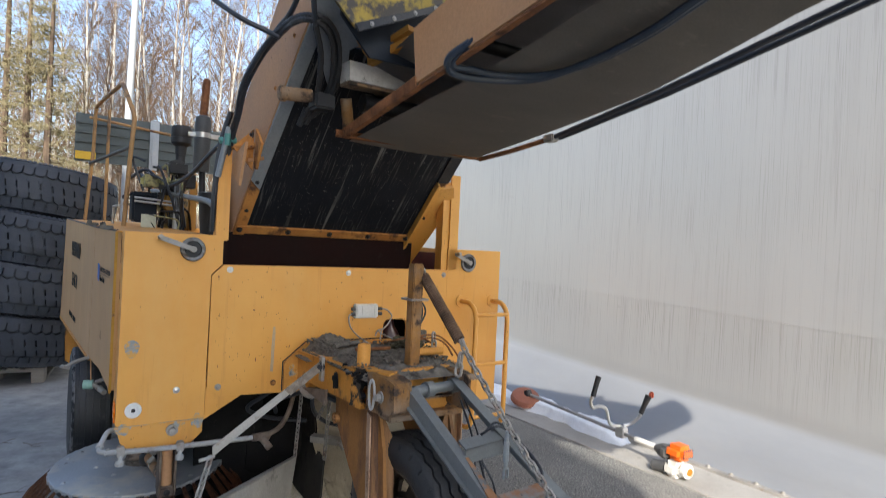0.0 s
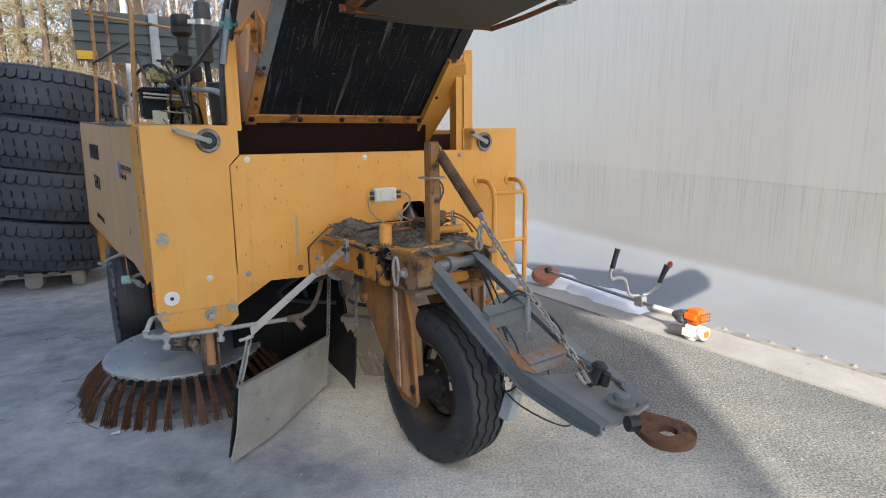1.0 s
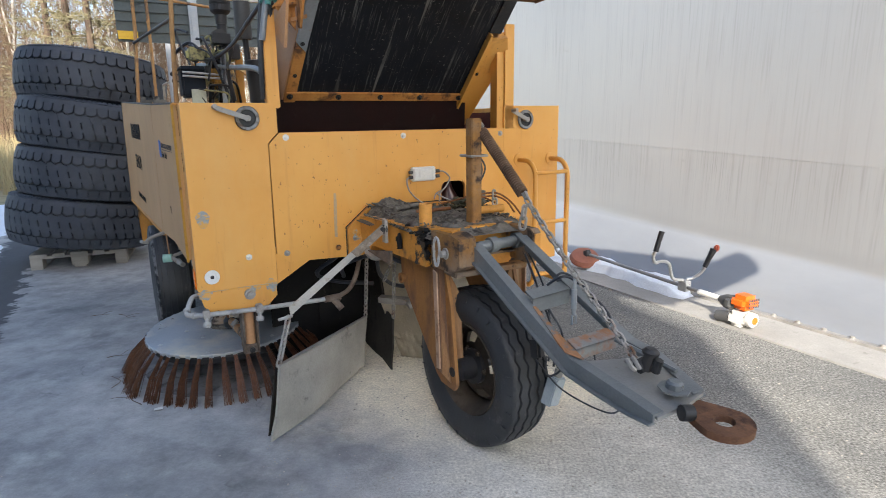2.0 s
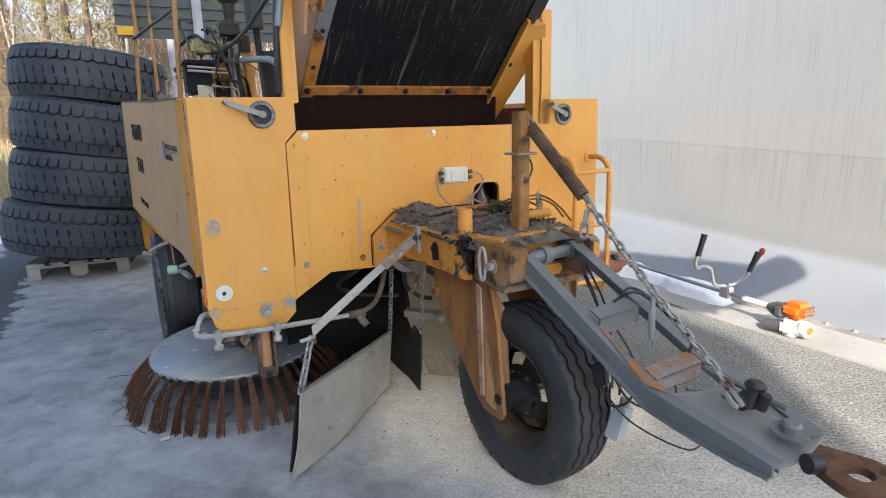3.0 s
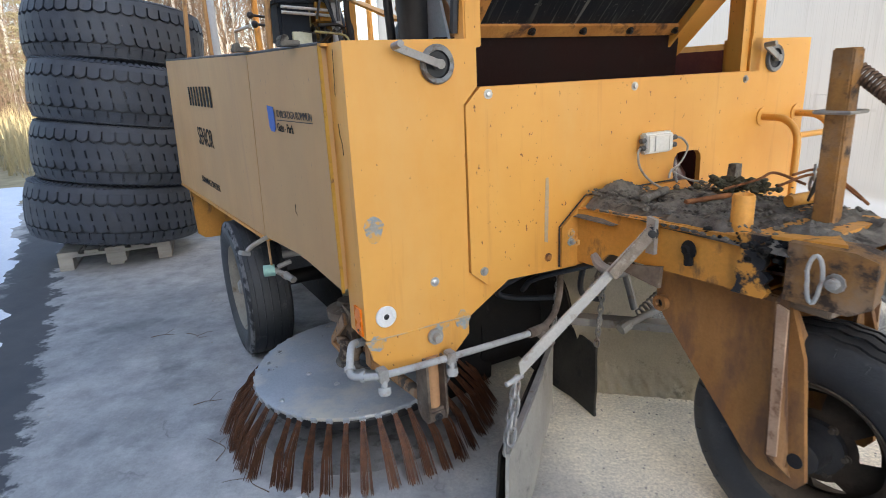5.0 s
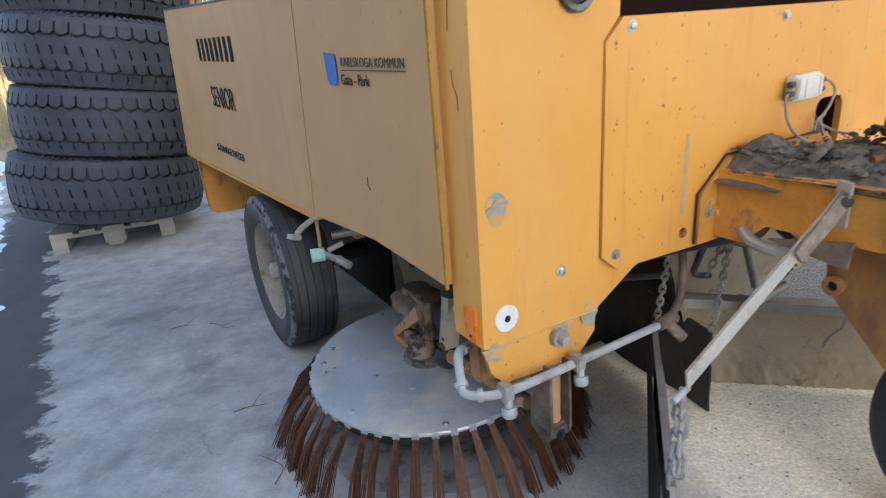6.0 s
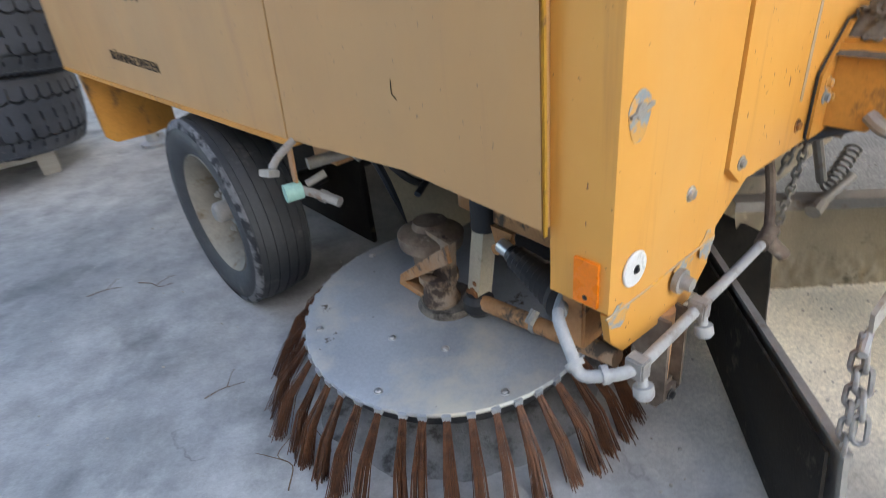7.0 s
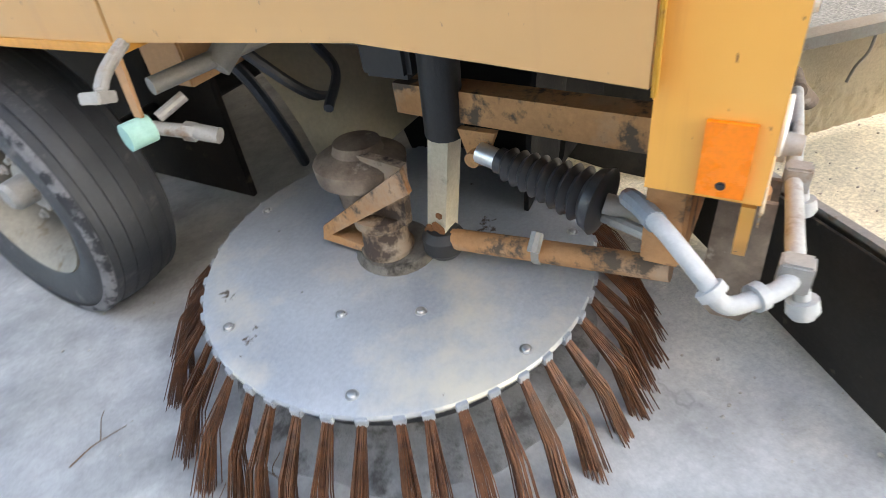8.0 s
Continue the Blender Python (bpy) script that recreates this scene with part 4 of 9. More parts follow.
    # hoses: a sling beneath the belt, and bundles over the elevator's edge
    for pts, r in (([CV(-0.262, 0.90, 0.03), CV(-0.29, 0.83, 0.004), CV(-0.258, 0.792, -0.02), CV(-0.148, 0.801, -0.024), CV(0.001, 0.897, -0.03), CV(0.051, 1.096, -0.034), CV(0.045, 1.281, -0.036), CV(0.016, 1.422, -0.036), CV(-0.08, 1.85, -0.03), CV(-0.20, L, -0.02)], 0.0125),
                   ([CV(-0.262, 0.92, 0.03), CV(-0.272, 0.817, -0.005), CV(-0.194, 0.823, -0.012), CV(-0.081, 0.85, -0.018), CV(0.021, 0.945, -0.026), CV(0.066, 1.094, -0.033), CV(0.06, 1.281, -0.036), CV(0.031, 1.422, -0.036), CV(-0.06, 1.85, -0.03), CV(-0.18, L, -0.02)], 0.011)):
        bm = B()
        tube(bm, curve_pts(pts, 8), r, 8)
        part("hose", bm, worn("blue black hose", (0.018, 0.03, 0.05), (0.035, 0.05, 0.075), 0.35, 0, None, scale=20, grain=160, relief=0.1), sweeper, "blue-black hydraulic hose slung under the conveyor")
    bundles = (
        [(-0.64, 0.04, 1.57), (-0.63, 0.02, 1.72), (-0.617, -0.007, 1.848), (-0.614, -0.087, 1.926), (-0.621, -0.197, 2.035), (-0.587, -0.315, 2.151), (-0.548, -0.469, 2.219), (-0.529, -0.565, 2.226), (-0.509, -0.645, 2.214), (-0.445, -0.661, 2.202), (-0.382, -0.616, 2.143), (-0.342, -0.512, 2.026), (-0.361, -0.399, 1.938), (-0.406, -0.321, 1.89)],
        [(-0.63, 0.04, 1.58), (-0.62, 0.02, 1.73), (-0.604, -0.019, 1.859), (-0.603, -0.088, 1.927), (-0.606, -0.19, 2.028), (-0.573, -0.309, 2.145), (-0.539, -0.473, 2.208), (-0.528, -0.575, 2.211), (-0.51, -0.645, 2.199), (-0.458, -0.655, 2.185), (-0.402, -0.615, 2.133), (-0.36, -0.505, 2.023), (-0.378, -0.401, 1.94), (-0.389, -0.333, 1.902)],
        [(-0.545, -0.77, 2.34), (-0.529, -0.719, 2.268), (-0.519, -0.701, 2.25), (-0.487, -0.647, 2.183), (-0.435, -0.577, 2.1), (-0.398, -0.458, 1.983), (-0.411, -0.347, 1.901)],
        [(-0.99, -0.02, 2.62), (-0.85, -0.12, 2.45), (-0.756, -0.244, 2.333), (-0.685, -0.367, 2.244), (-0.595, -0.40, 2.207), (-0.55, -0.432, 2.182)],
        [(-0.618, -0.256, 2.065), (-0.586, -0.346, 2.153), (-0.55, -0.419, 2.225), (-0.54, -0.521, 2.255), (-0.535, -0.62, 2.32)],
    )
    for pts in bundles:
        bm = B()
        tube(bm, curve_pts(pts, 8), 0.0105, 8)
        part("hose", bm, HOSE, sweeper, "black hydraulic hose")
    for pts in bundles[:3]:
        bm = B()
        way = curve_pts(pts, 8)
        first = len(way) // 2
        tube(bm, way[first:], [0.0112 + 0.0016 * (k % 2) for k in range(len(way) - first)], 8)
        part("hose_wrap", bm, BLACK_RUBBER, sweeper, "ribbed hose wrapping", smooth=20)
    bm = B()
    rod(bm, (-0.66, 0.0, 1.66), (-0.625, -0.02, 1.88), 0.013, 10)
    part("hose_end", bm, GREY_STEEL, sweeper, "grey steel hose end")


body()
posts()
elevator()
conveyor()


def lettering(name, text, y0, y1, z0, z1, parent, mat, out=0.0035):
    """Letters on the near side door, from y0 back to y1 ahead, between z0 and z1."""
    cu = bpy.data.curves.new(name, "FONT")
    cu.body = text
    cu.extrude = 0.0006
    tmp = bpy.data.objects.new(name, cu)
    me = bpy.data.meshes.new_from_object(tmp)
    bpy.data.objects.remove(tmp)
    xs = [v.co.x for v in me.vertices]
    ys = [v.co.y for v in me.vertices]
    x0, x1, w0, w1 = min(xs), max(xs), min(ys), max(ys)
    for v in me.vertices:
        y = y0 + (v.co.x - x0) / (x1 - x0) * (y1 - y0)
        z = z0 + (v.co.y - w0) / (w1 - w0) * (z1 - z0) + 0.012 * (y - y1)
        v.co = (-1.032 - 0.051 * (y - 0.1) - out - v.co.z, y, z)
    me.materials.clear()
    me.materials.append(mat)
    ob = new(name, me)
    ob.parent = parent
    return ob


def side_at(y, z, out=0.003):
    return Vector((-1.032 - 0.051 * (y - 0.1) - out, y, z + 0.012 * (y - 1.5) * (y > 1.0)))


def markings():
    doors = [o for o in sweeper.children if o.name.startswith("side_door")]
    front_door, rear_door = doors
    # maker's name as plain bars
    for k in range(8):
        y = 2.02 - k * 0.0715
        bm = B()
        slab(bm, [side_at(y, 1.222), side_at(y - 0.034, 1.222), side_at(y - 0.036, 1.316), side_at(y - 0.002, 1.316)], (-0.001, 0, 0))
        part("printed_bar", bm, PRINT_BLACK, rear_door, smooth=0)
    lettering("lettering", "SENIOR", 1.93, 1.58, 1.028, 1.117, rear_door, PRINT_BLACK)
    lettering("lettering", "SKÄNNINGE SWEDEN", 2.02, 1.59, 0.818, 0.858, rear_door, PRINT_BLACK)
    lettering("lettering", "KARLSKOGA KOMMUN", 0.522, 0.205, 1.203, 1.225, front_door, PRINT_GREY)
    lettering("lettering", "Gatu - Park", 0.53, 0.375, 1.160, 1.187, front_door, PRINT_BLACK)
    bm = B()
    slab(bm, [side_at(0.525, 1.196), side_at(0.20, 1.196), side_at(0.20, 1.1985), side_at(0.525, 1.1985)], (-0.001, 0, 0))
    part("printed_line", bm, PRINT_GREY, front_door, smooth=0)
    bm = B()
    slab(bm, [side_at(0.622, 1.243), side_at(0.555, 1.238), side_at(0.552, 1.170), side_at(0.565, 1.158), side_at(0.60, 1.158), side_at(0.617, 1.172)], (-0.001, 0, 0))
    shield = part("shield", bm, PRINT_BLUE, front_door, "plain blue shield", smooth=0)
    # scratches, hair-thin and dark
    for pts in ([(0.055, 1.385), (0.06, 1.33), (0.066, 1.27)], [(0.062, 1.20), (0.058, 1.17), (0.046, 1.15), (0.044, 1.12)], [(0.45, 0.93), (0.452, 0.905), (0.44, 0.895)]):
        bm = B()
        way = [Vector((-1.0145 if y < 0.12 else side_at(y, z, 0.001).x, y, z)) for y, z in pts]
        tube(bm, way, 0.0009, 5)
        part("scratch", bm, PRINT_BLACK, front_door)


def column_fittings():
    col = [o for o in sweeper.children if o.name == "corner_column"][0]
    far_col = [o for o in sweeper.children if o.name == "corner_column.001"][0]
    panel = [o for o in sweeper.children if o.name == "front_panel"][0]
    foot = [o for o in sweeper.children if o.name == "column_foot"][0]
    for x, z, own, y, mat in ((-0.789, 0.733, col, 0.0, BRIGHT_METAL), (-0.59, 1.253, panel, -0.006, BRIGHT_METAL), (-0.62, 0.732, panel, -0.006, BARE_STEEL), (-0.374, 0.73, panel, -0.006, RUSTY_ORANGE), (-0.016, 1.247, panel, -0.006, BRIGHT_METAL), (0.555, 1.245, panel, -0.006, BARE_STEEL)):
        bm = B()
        bolt_head(bm, (x, y, z), (0, -1, 0), 0.0085, 0.008)
        part("bolt", bm, mat, own)
    bm = B()
    lathe(bm, [(0, 0), (0.031, 0), (0.032, 0.003), (0.030, 0.005), (0.012, 0.006), (0, 0.006)], axis_pose((-0.951, -0.0005, 0.664), (0, -1, 0)), 32)
    disc = part("reflector", bm, WHITE_REFLECTOR, col, "round white reflector")
    bm = B()
    bolt_head(bm, (-0.951, -0.006, 0.664), (0, -1, 0), 0.005, 0.004)
    part("screw", bm, DARK_STEEL, col)
    bm = B()
    slab(bm, [(-1.0145, 0.018, 0.612), (-1.0145, 0.064, 0.612), (-1.0145, 0.064, 0.694), (-1.0145, 0.018, 0.694)], (-0.006, 0, 0))
    part("reflector", bm, REFLECTOR, col, "rectangular orange reflector", bevel=0.002)
    for z in (0.625,):
        bm = B()
        bolt_head(bm, (-1.0203, 0.041, z), (-1, 0, 0), 0.003, 0.002)
        part("screw", bm, DARK_STEEL, col)
    # latch: primer patch and a turned slot
    bm = B()
    pts = []
    for k in range(20):
        t = 2 * math.pi * k / 20
        pts.append((-0.966 + 0.027 * math.cos(t) * (1 + 0.12 * math.sin(3 * t)), -0.0015, 0.918 + 0.038 * math.sin(t)))
    slab(bm, pts, (0, 0.001, 0))
    part("bare_patch", bm, BLUE_SMEAR, col, "blue-grey bare patch", smooth=0)
    bm = B()
    beam(bm, (-0.992, -0.003, 0.922), (-0.937, -0.003, 0.930), 0.006, 0.006)
    lathe(bm, [(0, 0), (0.012, 0), (0.012, 0.004), (0, 0.004)], axis_pose((-0.966, -0.001, 0.926), (0, -1, 0)), 14)
    part("latch", bm, BARE_STEEL, col)
    for x, z, w, h in ((-0.985, 0.588, 0.03, 0.022), (-0.78, 0.586, 0.035, 0.014), (-0.70, 0.592, 0.028, 0.03)):
        bm = B()
        pts = [(x + w * math.cos(k * 0.4488) * (1 + 0.2 * math.sin(k * 2.3)), -0.0012, z + h * math.sin(k * 0.4488) * (1 + 0.2 * math.cos(k * 1.7))) for k in range(14)]
        slab(bm, pts, (0, 0.001, 0))
        part("bare_patch", bm, BLUE_SMEAR, foot, smooth=0)
    bm = B()
    slab(bm, [(-0.389, -0.0072, 0.785), (-0.376, -0.0072, 0.78), (-0.372, -0.0072, 0.96), (-0.374, -0.0072, 0.99), (-0.384, -0.0072, 0.99), (-0.388, -0.0072, 0.9)], (0, 0.001, 0))
    part("scuff", bm, SMEAR, panel, smooth=0)
    # weld seam over the foot
    bm = B()
    tube(bm, curve_pts([(-1.02, -0.001, 0.600), (-0.9, -0.001, 0.5985), (-0.8, -0.001, 0.6005), (-0.675, -0.001, 0.599)], 5), 0.0022, 6)
    part("weld_seam", bm, SMEAR, foot)
    # turning handles
    for px, pz, ex, ez, own in ((-0.749, 1.338, -0.885, 1.384, col), (0.722, 1.315, 0.615, 1.362, far_col)):
        bm = B()
        lathe(bm, [(0.034, 0), (0.050, 0), (0.052, 0.006), (0.048, 0.012), (0.036, 0.010), (0.034, 0.002), (0, 0.001)], axis_pose((px, -0.001, pz), (0, -1, 0)), 28)
        h = part("handle_dish", bm, worn("dull grey dish", (0.17, 0.175, 0.18), (0.27, 0.275, 0.275), 0.5, 0.3, (0.10, 0.07, 0.05), (0.52, 0.62), 20, 120, 0.3), own, "dull grey handle dish")
        bm = B()
        lathe(bm, [(0, 0.0022), (0.033, 0.0022), (0.0345, 0.004), (0.036, 0.0105), (0.0335, 0.0035), (0, 0.003)], axis_pose((px, -0.001, pz), (0, -1, 0)), 28)
        part("dish_recess", bm, DARK_STEEL, h, "dark inner face of the handle dish")
        bm = B()
        beam(bm, (px, -0.022, pz), (ex, -0.035, ez), 0.020, 0.008, (0, 1, 0))
        rod(bm, (px, 0.0, pz), (px, -0.028, pz), 0.013)
        rod(bm, (ex, -0.032, ez), (ex, -0.075, ez + 0.004), 0.009)
        part("handle", bm, BARE_STEEL, own, "zinc turning handle", bevel=0.0015)


def ladder():
    rails = []
    for x in (0.685, 0.905):
        bm = B()
        pts = [(x, 0.0, 1.098), (x, -0.06, 1.098)]
        for k in range(1, 6):
            t = radians(90 * k / 5)
            pts.append((x, -0.06 - 0.09 * math.sin(t), 1.098 - 0.09 * (1 - math.cos(t))))
        pts += [(x, -0.15, 0.60), (x, -0.15, 0.47)]
        for k in range(1, 5):
            t = radians(90 * k / 4)
            pts.append((x, -0.15 + 0.06 * (1 - math.cos(t)), 0.47 - 0.06 * math.sin(t)))
        pts.append((x, 0.06, 0.41))
        tube(bm, pts, 0.0135, 12)
        lathe(bm, [(0, 0), (0.035, 0), (0.035, 0.005), (0, 0.005)], axis_pose((x, -0.0005, 1.098), (0, -1, 0)), 16)
        rails.append(part("ladder_rail", bm, ORANGE, sweeper, "orange tubular step rail"))
    for z in (1.035, 0.765, 0.475):
        bm = B()
        rod(bm, (0.685, -0.15, z), (0.905, -0.15, z), 0.011, 12)
        part("rung", bm, ORANGE, rails[0])


def junction_box():
    bm = B()
    box(bm, (0.014, -0.036, 1.022), (0.146, -0.006, 1.092))
    jb = part("junction_box", bm, WHITE_PLASTIC, sweeper, "grey-white plastic junction box", bevel=0.006, segs=3)
    bm = B()
    box(bm, (0.020, -0.045, 1.028), (0.140, -0.036, 1.086))
    part("lid", bm, WHITE_PLASTIC, jb, bevel=0.004)
    for x in (0.05, 0.118):
        bm = B()
        box(bm, (x, -0.0475, 1.032), (x + 0.004, -0.045, 1.082))
        part("rib", bm, WHITE_PLASTIC, jb)
    for x, s in ((0.018, -1), (0.150, 1)):
        for z in (1.043, 1.068):
            bm = B()
            rod(bm, (x, -0.028, z), (x + s * 0.018, -0.028, z), 0.009, 10)
            part("gland", bm, GREY_PLASTIC, jb)
    for pts in ([(0.0, -0.028, 1.043), (-0.015, -0.032, 1.03), (-0.005, -0.035, 0.98), (0.035, -0.04, 0.935), (0.075, -0.06, 0.905), (0.10, -0.10, 0.885)],
                [(0.168, -0.028, 1.068), (0.20, -0.03, 1.06), (0.225, -0.035, 1.03), (0.205, -0.035, 0.99), (0.17, -0.035, 0.955), (0.15, -0.06, 0.915)],
                [(0.15, -0.035, 0.955), (0.17, -0.04, 0.94), (0.22, -0.06, 0.915), (0.26, -0.10, 0.905)],
                [(0.18, -0.04, 0.97), (0.145, -0.038, 0.955), (0.13, -0.042, 0.93)]):
        bm = B()
        tube(bm, curve_pts(pts, 6), 0.004, 6)
        part("wire", bm, BARE_STEEL, jb, "grey electric wire")


def mud_sheet(name, x0, x1, y0, y1, z, high, parent, seed, mat, n=(36, 52), edge=0.05, rough=0.75):
    bm = B()
    rows = []
    for i in range(n[0] + 1):
        row = []
        for j in range(n[1] + 1):
            u, v = i / n[0], j / n[1]
            x, y = x0 + (x1 - x0) * u, y0 + (y1 - y0) * v
            eu = min(1, min(u, 1 - u) * (x1 - x0) / edge)
            ev = min(1, min(v, 1 - v) * abs(y1 - y0) / edge)
            k = eu * eu * (3 - 2 * eu) * ev * ev * (3 - 2 * ev)
            h = noise.fractal((x * 9 + seed, y * 9, seed), 0.9, 2.1, 5)
            f2 = noise.fractal((x * 60 + seed, y * 60, seed), 0.8, 2.0, 4)
            row.append(bm.verts.new((x, y, z + k * (high * (0.45 + rough * h) + 0.009 * f2) - (1 - k) * 0.012)))
        rows.append(row)
    for a, b in zip(rows, rows[1:]):
        for p in range(n[1]):
            bm.faces.new((a[p], b[p], b[p + 1], a[p + 1]))
    return part(name, bm, mat, parent, smooth=50)


def lumps(name, spots, parent, mat, seed=0):
    rnd = random.Random(seed)
    bm = B()
    for x, y, z, r in spots:
        ret = bmesh.ops.create_icosphere(bm, subdivisions=2 if r > 0.011 else 1, radius=r)
        s = rnd.random() * 50
        for v in ret["verts"]:
            d = v.co.normalized()
            v.co *= 1 + 0.45 * noise.noise(d * 1.7 + Vector((s, s, 0))) + 0.15 * noise.noise(d * 5 + Vector((s, 0, s)))
            v.co.z *= 0.75
            v.co += Vector((x, y, z))
    return part(name, bm, mat, parent, smooth=25)


def neck():
    bm = B()
    slab(bm, [F(-0.327, 0.688, -0.007), F(-0.327, 0.822, -0.007), F(-0.222, 0.908, -0.007), F(0.25, 0.908, -0.007), F(0.31, 0.85, -0.007), F(0.31, 0.668, -0.007)], (0, -0.012, 0))
    part("neck_flange", bm, OLD_ORANGE, sweeper, "orange neck flange with bare corners", bevel=0.002)
    bm = B()
    tube(bm, [(-0.333, -0.012, 0.69), (-0.333, -0.012, 0.825), (-0.226, -0.012, 0.914), (0.20, -0.012, 0.914)], 0.003, 6)
    part("seam", bm, DARK_STEEL, sweeper, "dark dirty seam round the flange")
    for x, z in ((-0.29, 0.77), (-0.262, 0.765), (-0.29, 0.80)):
        bm = B()
        bolt_head(bm, (x, -0.019, z), (0, -1, 0), 0.009, 0.01)
        part("bolt", bm, BLUE_SMEAR, [o for o in sweeper.children if o.name == "neck_flange"][0])
    bm = B()
    slab(bm, [(-0.262, -0.019, 0.70), (-0.262, -0.019, 0.875), (-0.262, -0.30, 0.888), (-0.225, -0.62, 0.892), (-0.225, -0.62, 0.752), (-0.25, -0.30, 0.752), (-0.262, -0.16, 0.758), (-0.262, -0.10, 0.70)], (0.014, 0, 0))
    part("neck_side", bm, OLD_ORANGE, sweeper, "dirty orange neck beam side", bevel=0.003)
    bm = B()
    slab(bm, [(0.262, -0.019, 0.70), (0.262, -0.019, 0.875), (0.25, -0.62, 0.892), (0.25, -0.62, 0.752), (0.262, -0.16, 0.758)], (-0.014, 0, 0))
    part("neck_side", bm, OLD_ORANGE, sweeper, bevel=0.003)
    bm = B()
    slab(bm, [(-0.25, -0.019, 0.872), (0.25, -0.019, 0.872), (0.236, -0.62, 0.885), (-0.212, -0.62, 0.885)], (0, 0, 0.008))
    slab(bm, [(-0.25, -0.12, 0.752), (0.25, -0.12, 0.752), (0.236, -0.62, 0.752), (-0.212, -0.62, 0.752)], (0, 0, 0.008))
    part("neck_plate", bm, OLD_ORANGE, sweeper)
    bm = B()
    lathe(bm, [(0, 0), (0.026, 0), (0.024, 0.004), (0.013, 0.008), (0.010, 0.016), (0, 0.017)], axis_pose((-0.249, -0.438, 0.832), (-1, 0.1, 0)), 14)
    rod(bm, (-0.252, -0.44, 0.825), (-0.252, -0.442, 0.79), 0.012, 8)
    part("grease_boss", bm, DARK_RUBBER, sweeper, "greasy black boss")
    # front block with the shackle, and the swivel head
    bm = B()
    slab(bm, [(-0.232, -0.69, 0.765), (-0.232, -0.69, 0.905), (-0.225, -0.83, 0.908), (-0.215, -0.87, 0.893), (-0.212, -0.87, 0.79), (-0.222, -0.83, 0.765)], (0.085, 0.02, 0))
    part("swivel_block", bm, GRIMY, sweeper, "grimy orange-brown swivel block", bevel=0.008, segs=3)
    bm = B()
    smear = [(-0.2455, -0.575 + 0.02 * noise.noise(Vector((k * 0.9, 1.3, 0))), 0.752 + 0.155 * k / 9) for k in range(10)]
    smear += [(-0.236, -0.645 + 0.02 * noise.noise(Vector((k * 0.9, 7.3, 0))), 0.907 - 0.155 * k / 9) for k in range(10)]
    slab(bm, smear, (0.02, 0, 0))
    part("greased_plate", bm, worn("orange plate smeared with grease", (0.008, 0.009, 0.012), (0.025, 0.026, 0.03), 0.5, 0, (0.55, 0.25, 0.04), (0.50, 0.56), 7, 90, 0.3, spot_scale=11), sweeper, "plate black with grease, orange showing through", bevel=0.004)
    bm = B()
    slab(bm, [(-0.215, -0.58, 0.893), (0.142, -0.58, 0.893), (0.142, -0.70, 0.900), (0.10, -0.725, 0.902), (-0.02, -0.735, 0.904), (-0.13, -0.745, 0.906), (-0.20, -0.80, 0.907)], (0, 0, 0.008))
    part("head_plate", bm, OLD_ORANGE, sweeper, "dirty orange head plate", bevel=0.003)
    # far lug of the head, with the drawbar's pivot between it and the swivel block
    bm = B()
    slab(bm, [(0.108, -0.60, 0.775), (0.108, -0.60, 0.905), (0.108, -0.87, 0.905), (0.108, -0.888, 0.892), (0.108, -0.888, 0.80), (0.108, -0.85, 0.765)], (0.034, 0, 0))
    lug = part("far_lug", bm, GRIMY, sweeper, "brown rusted lug", bevel=0.004)
    bm = B()
    slab(bm, [(0.112, -0.8895, 0.805), (0.138, -0.8895, 0.805), (0.138, -0.8895, 0.888), (0.112, -0.8895, 0.888)], (0, -0.004, 0))
    part("lug_face", bm, OLD_ORANGE, lug, bevel=0.001)
    bm = B()
    slab(bm, [(-0.145, -0.58, 0.785), (0.108, -0.58, 0.785), (0.108, -0.775, 0.80), (-0.145, -0.775, 0.80)], (0, 0, 0.008))
    part("head_floor", bm, GRIMY, lug, bevel=0.002)
    bm = B()
    box(bm, (-0.13, -0.735, 0.745), (0.12, -0.62, 0.898))
    part("swivel_core", bm, OLD_ORANGE, sweeper, "orange swivel core", bevel=0.01)
    bm = B()
    loop = []
    for k in range(20):
        t = 2 * math.pi * k / 20
        loop.append((-0.250 - 0.004 * math.cos(t), -0.765 + 0.012 * math.cos(t) * (1.3 if math.sin(t) > 0 else 1), 0.838 + 0.055 * math.sin(t)))
    tube(bm, loop, 0.0050, 8, closed=True)
    part("shackle", bm, PIPE_GREY, sweeper, "pale steel ring hanging on a pin")
    bm = B()
    bolt_head(bm, (-0.229, -0.80, 0.835), (-1, 0, 0), 0.013, 0.022)
    part("pin", bm, BARE_STEEL, sweeper)
    # yellow tube and the post with the spring
    bm = B()
    lathe(bm, [(0.0, 0), (0.027, 0), (0.027, 0.245), (0.024, 0.25), (0.021, 0.245), (0.021, 0.15), (0, 0.15)], axis_pose((-0.172, -0.53, 0.735), (0, 0, 1)), 20)
    part("tube_socket", bm, OLD_ORANGE, sweeper, "yellow-orange tube socket")
    bm = B()
    box(bm, (-0.036, -0.675, 0.90), (0.010, -0.625, 1.325), Matrix())
    part("spring_post", bm, GRIMY, sweeper, "square brown-orange spring post", bevel=0.004)
    bm = B()
    tube(bm, [(-0.05, -0.69, 1.18), (0.024, -0.69, 1.18), (0.024, -0.61, 1.18), (-0.05, -0.61, 1.18)], 0.005, 6, closed=True)
    part("wire_loop", bm, BARE_STEEL, sweeper)
    for dx in (0.0, 0.016):
        bm = B()
